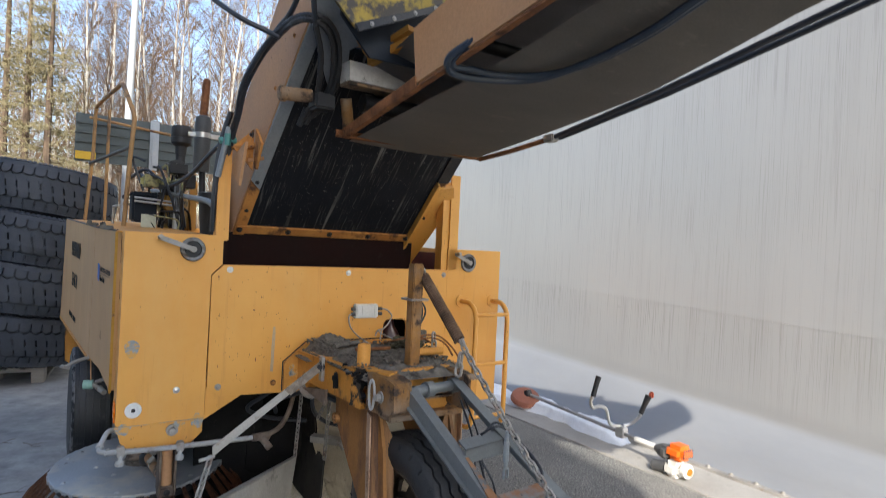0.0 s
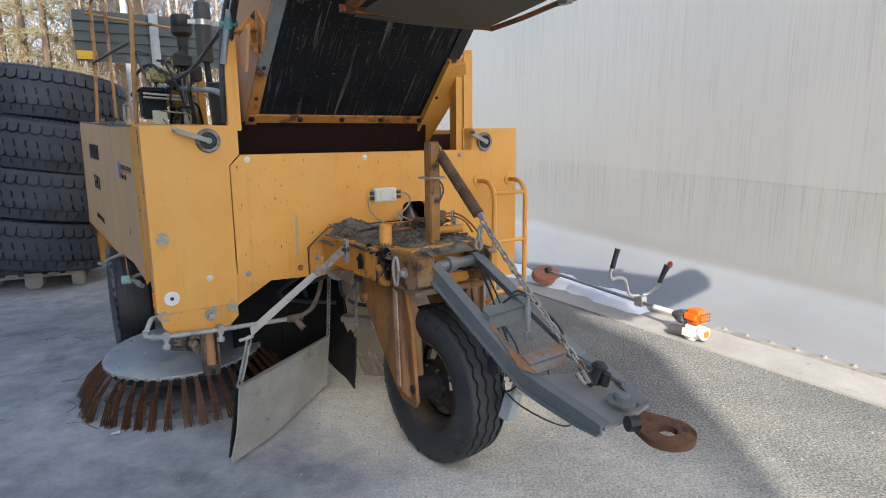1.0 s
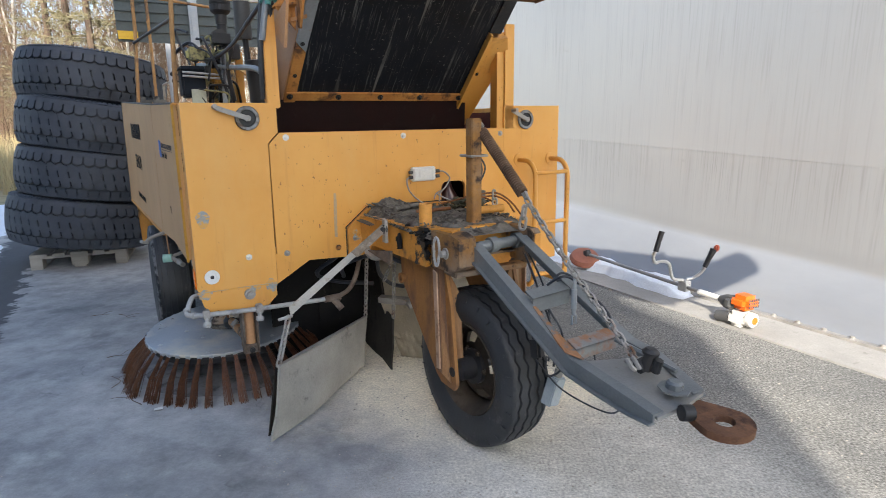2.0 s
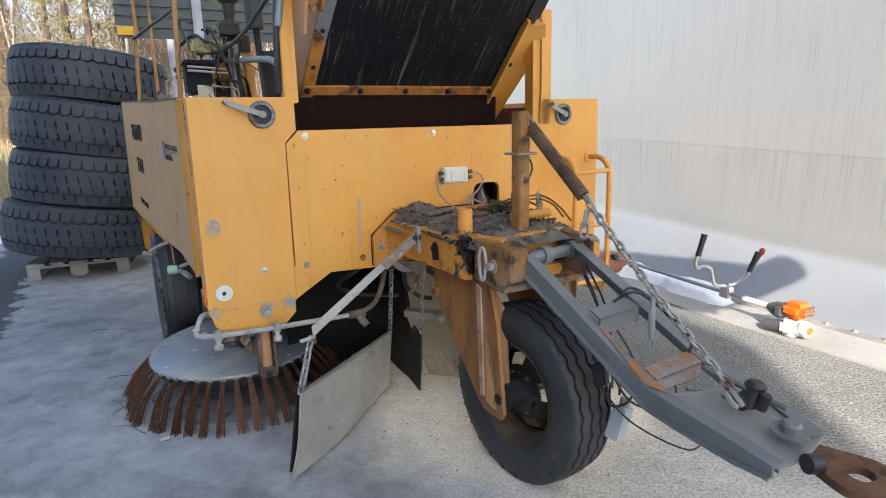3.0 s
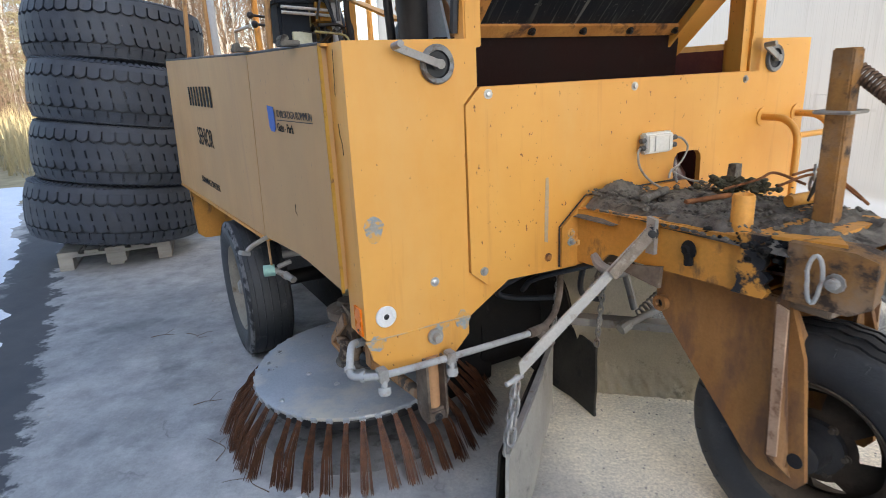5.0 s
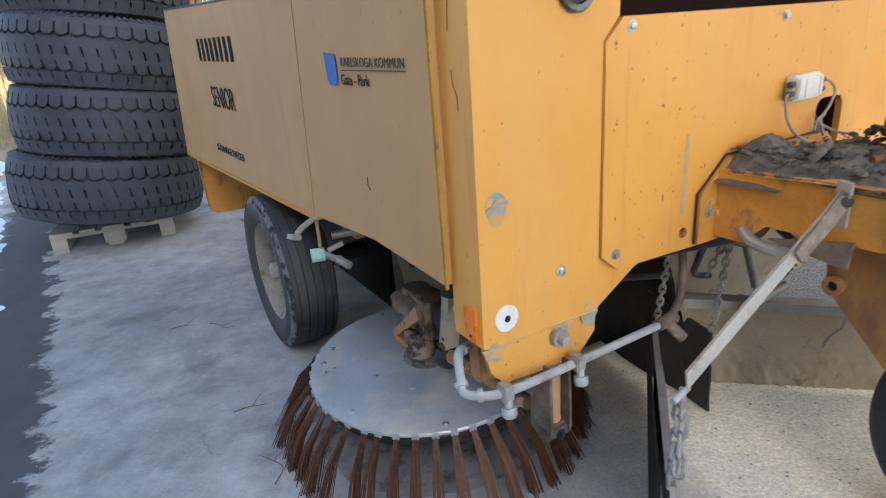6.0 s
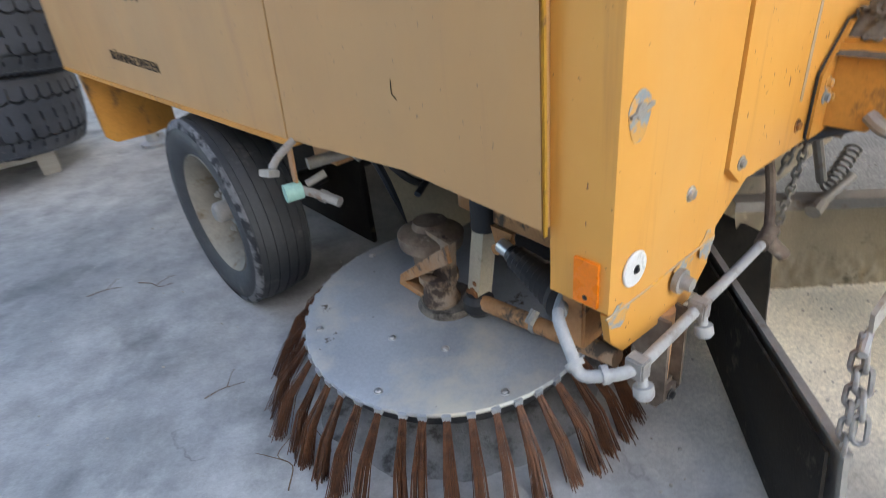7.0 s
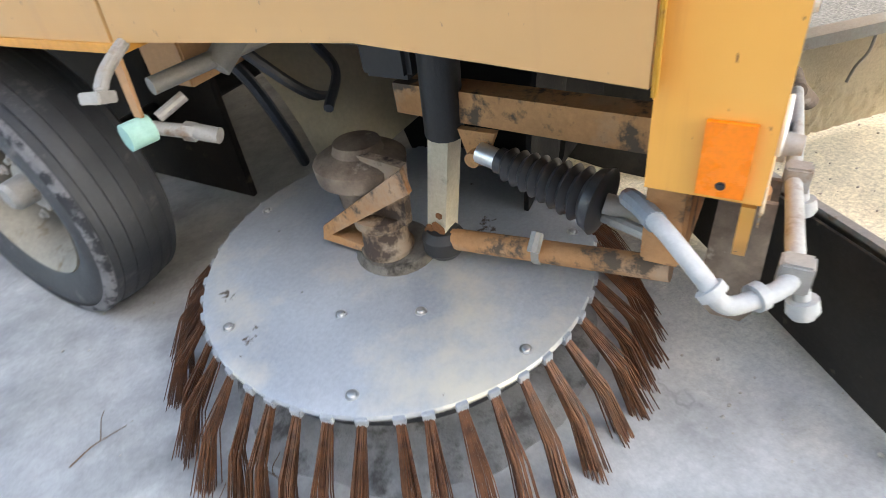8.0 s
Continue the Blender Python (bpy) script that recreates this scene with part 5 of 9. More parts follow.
        tube(bm, curve_pts([(0.022, -0.63, 1.18), (0.045 + dx, -0.62, 1.12), (0.040 - dx, -0.60, 1.02), (0.06, -0.56, 0.94)], 6), 0.004, 6)
        part("wire", bm, GREY_PLASTIC, sweeper)
    top, low = Vector((0.022, -0.655, 1.275)), Vector((-0.004, -0.965, 1.060))
    d = (low - top).normalized()
    a = d.orthogonal().normalized()
    b = d.cross(a)
    bm = B()
    turns, per = 34, 10
    n = (low - top).length
    pts = [top + d * (n * i / (turns * per)) + (a * math.cos(2 * math.pi * i / per) + b * math.sin(2 * math.pi * i / per)) * 0.0185 for i in range(turns * per + 1)]
    tube(bm, pts, 0.0046, 5)
    part("spring", bm, worn("dark rusty spring steel", (0.09, 0.055, 0.038), (0.21, 0.135, 0.09), 0.75, 0.1, (0.05, 0.035, 0.028), (0.55, 0.68), 14, 140, 0.4), sweeper, "rust-brown coil tension spring", smooth=60)
    bm = B()
    tube(bm, curve_pts([(-0.005, -0.66, 1.30), (0.012, -0.665, 1.305), (0.024, -0.66, 1.29), top], 5), 0.006, 6)
    part("hook", bm, BARE_STEEL, sweeper)
    bm = B()
    tube(bm, curve_pts([low, low + d * 0.025, low + d * 0.04 + Vector((0, 0, 0.012)), low + d * 0.02 + Vector((0, 0, 0.02))], 5), 0.006, 6)
    part("hook", bm, BARE_STEEL, sweeper)
    chain("chain", low + d * 0.03, (0.028, -1.505, 0.610), sweeper, 26, 0.0044, 0.012, wide=0.0095)
    chain("chain", low + d * 0.04 + Vector((-0.012, 0, -0.02)), (-0.022, -0.99, 0.94), sweeper, 2, 0.0055, wide=0.012)
    # mud and debris on the neck
    mud_sheet("mud", -0.245, 0.25, -0.03, -0.70, 0.884, 0.036, sweeper, 3.0, MUD, (60, 90))
    mud_sheet("mud", -0.20, 0.14, -0.58, -0.80, 0.900, 0.03, sweeper, 23.0, MUD, (50, 40), 0.07)
    mud_sheet("mud", -0.285, 0.06, 0.06, -0.19, 0.866, 0.17, sweeper, 11.0, MUD, (100, 70), 0.125, 0.16)
    rnd = random.Random(5)
    spots = [(max(-0.235, -0.15 + rnd.gauss(0, 0.045)), min(-0.02, -0.075 + rnd.gauss(0, 0.03)), 0.915 + rnd.random() * 0.02, 0.002 + rnd.random() ** 3 * 0.008) for k in range(300)]
    spots += [(-0.22 + rnd.random() * 0.45, -0.06 - rnd.random() * 0.58, 0.900 + rnd.random() * 0.012, 0.002 + rnd.random() ** 3 * 0.009) for k in range(900)]
    spots += [(-0.25, -0.05 - rnd.random() * 0.5, 0.884, 0.003 + rnd.random() * 0.006) for k in range(70)]
    tagged(lumps("mud", spots, sweeper, MUD, 2), "clods of dried mud and grit", kind="stuff")
    spots = [(-0.20 + rnd.gauss(0, 0.025), -0.60 + rnd.gauss(0, 0.04), 0.893 - abs(rnd.gauss(0, 0.02)), 0.003 + rnd.random() ** 2 * 0.012) for k in range(160)]
    tagged(lumps("grease", spots, sweeper, DARK_RUBBER, 4), "black grease and mud", kind="stuff")
    spots = [(0.19 + rnd.gauss(0, 0.04), -0.27 + rnd.gauss(0, 0.05), 0.915 + rnd.random() * 0.03, 0.003 + rnd.random() ** 2 * 0.011) for k in range(220)]
    tagged(lumps("moss", spots, sweeper, worn("mossy grit", (0.055, 0.056, 0.035), (0.12, 0.11, 0.075), 0.95, 0, None, scale=20, grain=120, relief=0.8), 6), "mossy grit", kind="stuff")
    for a, b, r, mat in (((0.04, -0.52, 0.935), (0.20, -0.55, 0.94), 0.017, OLD_ORANGE), ((-0.10, -0.30, 0.918), (0.06, -0.33, 0.922), 0.008, RUST), ((-0.16, -0.20, 0.92), (-0.02, -0.16, 0.925), 0.012, MUD)):
        bm = B()
        rod(bm, a, b, r, 12)
        part("loose_rod", bm, mat, sweeper, bevel=0.002)
    for pts in ([(0.05, -0.48, 0.97), (0.17, -0.5, 0.99), (0.215, -0.55, 0.97), (0.21, -0.62, 0.93)], [(0.08, -0.5, 1.0), (0.2, -0.5, 1.0), (0.24, -0.56, 0.96), (0.25, -0.62, 0.91)], [(0.0, -0.35, 0.95), (0.08, -0.4, 0.975), (0.16, -0.40, 0.985), (0.22, -0.46, 0.95)]):
        bm = B()
        tube(bm, curve_pts(pts, 6), 0.0042, 6)
        part("rod", bm, RUST, sweeper)
    chain("chain", (0.185, -0.5, 1.01), (0.195, -0.5, 0.91), sweeper, 3, 0.005)
    bm = B()
    slab(bm, [(0.30, -0.14, 0.90), (0.37, -0.12, 0.90), (0.37, -0.12, 0.965), (0.31, -0.14, 0.97)], (0, -0.03, 0))
    part("board_scrap", bm, MUD, sweeper, bevel=0.002)


def fork():
    for s in (-1, 1):
        x = 0.155 * s
        bm = B()
        slab(bm, [(x, -0.265, 0.725), (x, -0.275, 0.63), (x, -0.30, 0.58), (x, -0.60, 0.27), (x, -0.64, 0.245), (x, -0.745, 0.245), (x, -0.765, 0.275), (x, -0.725, 0.60), (x, -0.68, 0.735)], (0.014 * s, 0, 0))
        part("fork_plate", bm, FORK_PAINT, sweeper, "faded orange fork plate with brown rust", bevel=0.003)
        bm = B()
        slab(bm, [(0.215 * s, -0.675, 0.745), (0.19 * s, -0.675, 0.768), (0.165 * s, -0.675, 0.762), (0.108 * s, -0.70, 0.63), (0.114 * s, -0.735, 0.285), (0.165 * s, -0.735, 0.262), (0.212 * s, -0.69, 0.33)], (0, 0.010, 0))
        rib = part("fork_rib", bm, FORK_RIB, sweeper, "pressed rib on the fork", bevel=0.003)
        bm = B()
        slab(bm, [(0.2125 * s, -0.672, 0.744), (0.2125 * s, -0.700, 0.735), (0.2105 * s, -0.712, 0.34), (0.2105 * s, -0.688, 0.335)], (0.006 * s, 0, 0))
        part("rib_fold", bm, FORK_EDGE, rib, "pale rubbed fold of the rib", bevel=0.002)
        bm = B()
        bolt_head(bm, (0.171 * s, -0.692, 0.302), (s, 0, 0), 0.016, 0.012)
        part("axle_nut", bm, FORK_RIB, sweeper)
    bm = B()
    slab(bm, [(-0.155, -0.70, 0.735), (-0.115, -0.70, 0.76), (-0.115, -0.70, 0.70)], (0, 0.01, 0))
    part("gusset", bm, ORANGE, sweeper)
    bm = B()
    box(bm, (-0.17, -0.77, 0.722), (0.17, -0.27, 0.745))
    part("fork_crown", bm, GRIMY, sweeper, bevel=0.004)
    bm = B()
    lathe(bm, [(0.013, 0), (0.024, 0), (0.024, 0.022), (0.013, 0.022), (0.013, 0)], axis_pose((-0.166, -0.298, 0.62), (-1, 0, 0)), 18)
    part("bush", bm, FORK_PAINT, sweeper)
    # black disc standing in for the shade inside the bore
    bm = B()
    lathe(bm, [(0, 0), (0.013, 0), (0.013, 0.003), (0, 0.003)], axis_pose((-0.170, -0.298, 0.62), (-1, 0, 0)), 14)
    part("bush_bore", bm, BLACK_RUBBER, sweeper)


def grooved_tyre(bm, R, w, m, rim, grooves, zig, count, seg=120, deep=0.010, half=0.006):
    """A tyre about m's z with zigzag grooves cut round its tread."""
    h = w / 2
    sec = [(rim, h * 0.72, 0), (rim + 0.01, h * 0.82, 0), (rim + 0.02, h * 0.86, 0), (rim + (R - rim) * 0.4, h * 0.99, 0), (rim + (R - rim) * 0.62, h, 0), (R - 0.045, h * 0.965, 0), (R - 0.02, h * 0.90, 0), (R - 0.008, h * 0.80, 0)]
    edge = h * 0.78
    for g in grooves:
        z = g * edge
        fall = 0.010 * (g ** 2)
        sec += [(R - fall, z + half, 1), (R - fall - deep, z + half * 0.6, 1), (R - fall - deep, z - half * 0.6, 1), (R - fall, z - half, 1)]
    sec += [(r, -z, 0) for r, z, k in reversed(sec[:8])]
    rings = []
    for r, z, k in sec:
        ring = []
        for i in range(seg):
            t = 2 * math.pi * i / seg
            ph = (i * count / seg) % 1.0
            saw = 4 * abs(ph - 0.5) - 1
            ring.append(bm.verts.new(m @ Vector((r * math.cos(t), r * math.sin(t), z + zig * saw * k))))
        rings.append(ring)
    for a, b in zip(rings, rings[1:]):
        for i in range(seg):
            j = (i + 1) % seg
            bm.faces.new((a[i], a[j], b[j], b[i]))
    return bm


def rim_disc(bm, m, R, holes, depth, hub, hole=(0.5, 0.8), width=0.45):
    """A pressed wheel dish with openings right through it."""
    seg = holes * 8
    radii = [hub, R * hole[0], R * hole[1], R * 0.93]
    lift = [depth, depth * 1.05, depth * 0.55, 0.0]
    rings = [[bm.verts.new(m @ Vector((r * math.cos(2 * math.pi * i / seg), r * math.sin(2 * math.pi * i / seg), z))) for i in range(seg)] for r, z in zip(radii, lift)]
    for k in range(3):
        for i in range(seg):
            if k == 1 and (i % 8) / 8 < width:
                continue
            j = (i + 1) % seg
            bm.faces.new((rings[k][i], rings[k][j], rings[k + 1][j], rings[k + 1][i]))
    bmesh.ops.solidify(bm, geom=list(bm.faces), thickness=0.006)
    return bm


def rim_barrel(bm, m, R, w):
    return lathe(bm, [(R * 0.93, -w), (R * 0.95, -w * 0.8), (R * 0.90, -w * 0.5), (R * 0.88, 0), (R * 0.91, w * 0.55), (R * 0.97, w * 0.85), (R * 1.02, w * 0.95), (R * 1.045, w * 1.03), (R * 1.03, w * 1.08), (R * 0.985, w * 1.0), (R * 0.93, w * 0.8), (R * 0.86, w * 0.5), (R * 0.845, 0), (R * 0.86, -w * 0.5), (R * 0.91, -w * 0.8), (R * 0.93, -w)], m, 48)


def wheels():
    m = axis_pose((-0.030, -0.722, 0.324), (-1, -0.09, 0))
    bm = B()
    grooved_tyre(bm, 0.330, 0.20, m, 0.193, (0.78, 0.28, -0.28, -0.78), 0.006, 30)
    w = part("nose_wheel", bm, ROAD_TYRE, sweeper, "worn ribbed nose wheel tyre", smooth=40)
    bm = B()
    for k in range(26):
        t = 2 * math.pi * k / 26
        for s in (-1, 1):
            a = Vector((0.312 * math.cos(t), 0.312 * math.sin(t), s * 0.0905))
            b = Vector((0.292 * math.cos(t), 0.292 * math.sin(t), s * 0.0975))
            beam(bm, m @ a, m @ b, 0.004, 0.006, m.to_3x3() @ Vector((0, 0, 1)))
    tagged(part("shoulder_tread", bm, ROAD_TYRE, w), kind="stuff")
    dirty_rim = worn("dirty grey brown rim", (0.05, 0.042, 0.034), (0.125, 0.10, 0.078), 0.75, 0.1, (0.05, 0.035, 0.025), (0.5, 0.65), 8, 100, 0.3)
    bm = B()
    rim_barrel(bm, m, 0.188, 0.075)
    r = part("rim", bm, dirty_rim, w, "dirty brown-grey rim")
    bm = B()
    rim_disc(bm, m @ Matrix.Translation((0, 0, -0.02)), 0.175, 4, 0.045, 0.05, (0.58, 0.80), 0.26)
    part("wheel_disc", bm, dirty_rim, w)
    bm = B()
    lathe(bm, [(0, 0.125), (0.03, 0.125), (0.045, 0.115), (0.05, 0.05), (0.075, 0.045), (0.075, 0.02), (0, 0.02)], m, 20)
    part("hub", bm, DARK_STEEL, w)
    for k in range(6):
        t = 2 * math.pi * k / 6
        bm = B()
        bolt_head(bm, m @ Vector((0.075 * math.cos(t), 0.075 * math.sin(t), 0.036)), m.to_3x3() @ Vector((0, 0, 1)), 0.008, 0.012)
        part("nut", bm, dirty_rim, w)
    bm = B()
    rod(bm, (-0.172, -0.735, 0.324), (0.165, -0.705, 0.324), 0.02)
    part("axle", bm, DARK_STEEL, sweeper)
    pale = worn("pale dusty rim", (0.20, 0.185, 0.155), (0.34, 0.315, 0.265), 0.7, 0.1, (0.16, 0.12, 0.08), (0.55, 0.7), 7, 100, 0.25)
    for x, s in ((-1.02, -1), (0.85, 1)):
        m = axis_pose((x, 1.525, 0.339), (s, 0, 0))
        bm = B()
        grooved_tyre(bm, 0.345, 0.215, m, 0.212, (0.82, 0.42, 0.0, -0.42, -0.82), 0.0, 30, 96, 0.0035, 0.0028)
        w = part("rear_wheel", bm, ROAD_TYRE, sweeper, "worn rear tyre with scuffed shoulder", smooth=40)
        bm = B()
        lathe(bm, [(0.312, 0.1030), (0.326, 0.0985), (0.334, 0.0945), (0.3385, 0.0885), (0.3365, 0.088), (0.332, 0.0935), (0.324, 0.0975), (0.310, 0.1025), (0.312, 0.1030)], m @ Matrix.Translation((0, 0, 0.0015)), 96)
        part("scuffed_shoulder", bm, worn("grey scuffed rubber", (0.10, 0.10, 0.108), (0.24, 0.24, 0.25), 0.85, 0, (0.030, 0.032, 0.036), (0.46, 0.56), 9, 120, 0.4, spot_scale=20), w)
        bm = B()
        rim_barrel(bm, m, 0.208, 0.082)
        part("rim", bm, pale, w, "pale dusty rim")
        bm = B()
        rim_disc(bm, m @ Matrix.Translation((0, 0, -0.045)), 0.188, 6, 0.045, 0.05, (0.55, 0.78), 0.42)
        part("wheel_disc", bm, pale, w)
        bm = B()
        lathe(bm, [(0, 0.085), (0.026, 0.085), (0.036, 0.075), (0.038, 0.03), (0.06, 0.028), (0.06, 0.01), (0, 0.01)], m, 20)
        part("hub", bm, BARE_STEEL, w)
        bm = B()
        lathe(bm, [(0, -0.062), (0.165, -0.062), (0.165, -0.09), (0, -0.09)], m, 32)
        part("brake_drum", bm, DARK_STEEL, w, "dark brake drum")
        for k in range(6):
            t = 2 * math.pi * (k + 0.5) / 6
            bm = B()
            bolt_head(bm, m @ Vector((0.075 * math.cos(t), 0.075 * math.sin(t), 0.031)), m.to_3x3() @ Vector((0, 0, 1)), 0.008, 0.012)
            part("nut", bm, BARE_STEEL, w)


DRAW_STEEL = worn("slate grey drawbar paint", (0.125, 0.14, 0.15), (0.20, 0.217, 0.223), 0.42, 0.15, (0.20, 0.085, 0.04), (0.66, 0.72), 5, 110, 0.25, spot_scale=5)
# outer top edges of the two drawbar beams, and their depth
NEAR_BEAM = [(-0.139, -0.835, 0.868, 0.060), (-0.112, -1.060, 0.735, 0.060), (-0.085, -1.270, 0.608, 0.058), (-0.086, -1.330, 0.582, 0.056), (-0.092, -1.450, 0.573, 0.054), (-0.102, -1.600, 0.564, 0.046), (-0.110, -1.690, 0.558, 0.030)]
FAR_BEAM = [(0.102, -0.850, 0.880, 0.060), (0.145, -1.060, 0.752, 0.060), (0.192, -1.273, 0.622, 0.058), (0.206, -1.330, 0.590, 0.056), (0.208, -1.430, 0.580, 0.050), (0.165, -1.541, 0.576, 0.040), (0.110, -1.672, 0.570, 0.026)]


def drawbar_frame():
    beams = []
    for way, side, lip in ((NEAR_BEAM, -1, 0.040), (FAR_BEAM, 1, -0.044)):
        bm = B()
        # channel: web on the outside, flange turned inwards above, lip below
        t, o = 0.007 * -side, 0.014 * side
        rings = []
        for x, y, z, d in way:
            rings.append([bm.verts.new((x + dx, y, z + dz)) for dx, dz in ((0, 0), (lip, 0), (lip, -0.007), (t, -0.007), (t, -d), (o, -d), (o, -d + 0.006), (0, -d + 0.006))])
        for p, q in zip(rings, rings[1:]):
            for k in range(8):
                j = (k + 1) % 8
                bm.faces.new((p[k], p[j], q[j], q[k]))
        bm.faces.new(rings[0])
        bm.faces.new(rings[-1][::-1])
        beams.append(part("drawbar_beam", bm, DRAW_STEEL, sweeper, "slate grey channel drawbar beam", bevel=0.0012, segs=1, smooth=0))
    # rust where the paint has gone
    bm = B()
    inner = [Vector((x + 0.039, y, z + 0.0006)) for x, y, z in ((-0.103, -1.13, 0.693), (-0.085, -1.27, 0.608), (-0.0855, -1.31, 0.5905), (-0.087, -1.36, 0.580))]
    outer = [p + Vector((-w, 0, 0)) for p, w in zip(inner, (0.012, 0.037, 0.037, 0.010))]
    slab(bm, outer + inner[::-1], (0, 0, 0.0012))
    part("rust_patch", bm, worn("bright rust bloom", (0.24, 0.115, 0.055), (0.36, 0.19, 0.10), 0.9, 0, (0.14, 0.14, 0.14), (0.52, 0.60), 12, 120, 0.4, spot_scale=16), beams[0], "rust-brown bare patch", smooth=0)
    # cross members of folded plate
    for (x0, y0, z0), (x1, y1, z1), h, mat, lab in (((-0.070, -1.078, 0.737), (0.108, -1.058, 0.742), 0.052, DRAW_STEEL, ""), ((-0.044, -1.272, 0.616), (0.150, -1.262, 0.620), 0.040, worn("rust-edged grey steel", (0.19, 0.20, 0.20), (0.27, 0.275, 0.27), 0.6, 0.1, (0.27, 0.125, 0.06), (0.46, 0.58), 6, 110, 0.35, spot_scale=6), "grey cross member eaten by rust")):
        bm = B()
        slab(bm, [(x0, y0, z0), (x1, y1, z1), (x1, y1 - 0.045, z1 - 0.018), (x0, y0 - 0.045, z0 - 0.018)], (0, 0, -0.007))
        slab(bm, [(x0, y0 - 0.045, z0 - 0.018), (x1, y1 - 0.045, z1 - 0.018), (x1, y1 - 0.045, z1 - 0.018 - h), (x0, y0 - 0.045, z0 - 0.018 - h)], (0, 0.007, 0))
        part("cross_member", bm, mat, sweeper, lab, bevel=0.001, segs=1, smooth=0)
    # hitch plate between the beams
    bm = B()
    slab(bm, [(-0.047, -1.355, 0.572), (-0.055, -1.45, 0.566), (-0.072, -1.60, 0.558), (-0.100, -1.698, 0.551), (0.020, -1.695, 0.557), (0.104, -1.678, 0.564), (0.150, -1.541, 0.569), (0.166, -1.43, 0.573), (0.06, -1.40, 0.573)], (0, 0, -0.010))
    part("hitch_plate", bm, worn("dusty grey plate", (0.20, 0.205, 0.205), (0.30, 0.30, 0.292), 0.6, 0.1, (0.16, 0.085, 0.05), (0.62, 0.72), 5, 110, 0.3, dust=(0.33, 0.31, 0.27), dusted=(0.45, 0.7)), sweeper, "dusty grey hitch plate", bevel=0.002)
    # towing eye
    bm = B()
    m = Matrix.Translation((0.050, -1.785, 0.522)) @ Matrix.Rotation(radians(4), 4, "X") @ Matrix.Rotation(radians(6), 4, "Z")
    n = 48
    inner = [(0.030 * math.cos(2 * math.pi * k / n), 0.026 * math.sin(2 * math.pi * k / n)) for k in range(n)]
    outer = []
    for k in range(n):
        t = 2 * math.pi * k / n
        x, y = 0.080 * math.cos(t), 0.074 * math.sin(t)
        if y > 0:
            x, y = x * (1 - 0.16 * math.sin(t)), y * (1 + 1.0 * math.sin(t) ** 2)
        outer.append((x, y))
    rings = [[bm.verts.new(m @ Vector((x, y, z))) for x, y in loop] for loop, z in ((outer, 0.0), (outer, 0.020), (inner, 0.020), (inner, 0.0))]
    for p, q in zip(rings, rings[1:] + rings[:1]):
        for k in range(n):
            j = (k + 1) % n
            bm.faces.new((p[k], p[j], q[j], q[k]))
    part("towing_eye", bm, worn("dark brown rust", (0.10, 0.048, 0.030), (0.22, 0.115, 0.065), 0.75, 0.1, (0.055, 0.03, 0.022), (0.52, 0.66), 14, 140, 0.5), sweeper, "flat rusty towing eye", bevel=0.004)


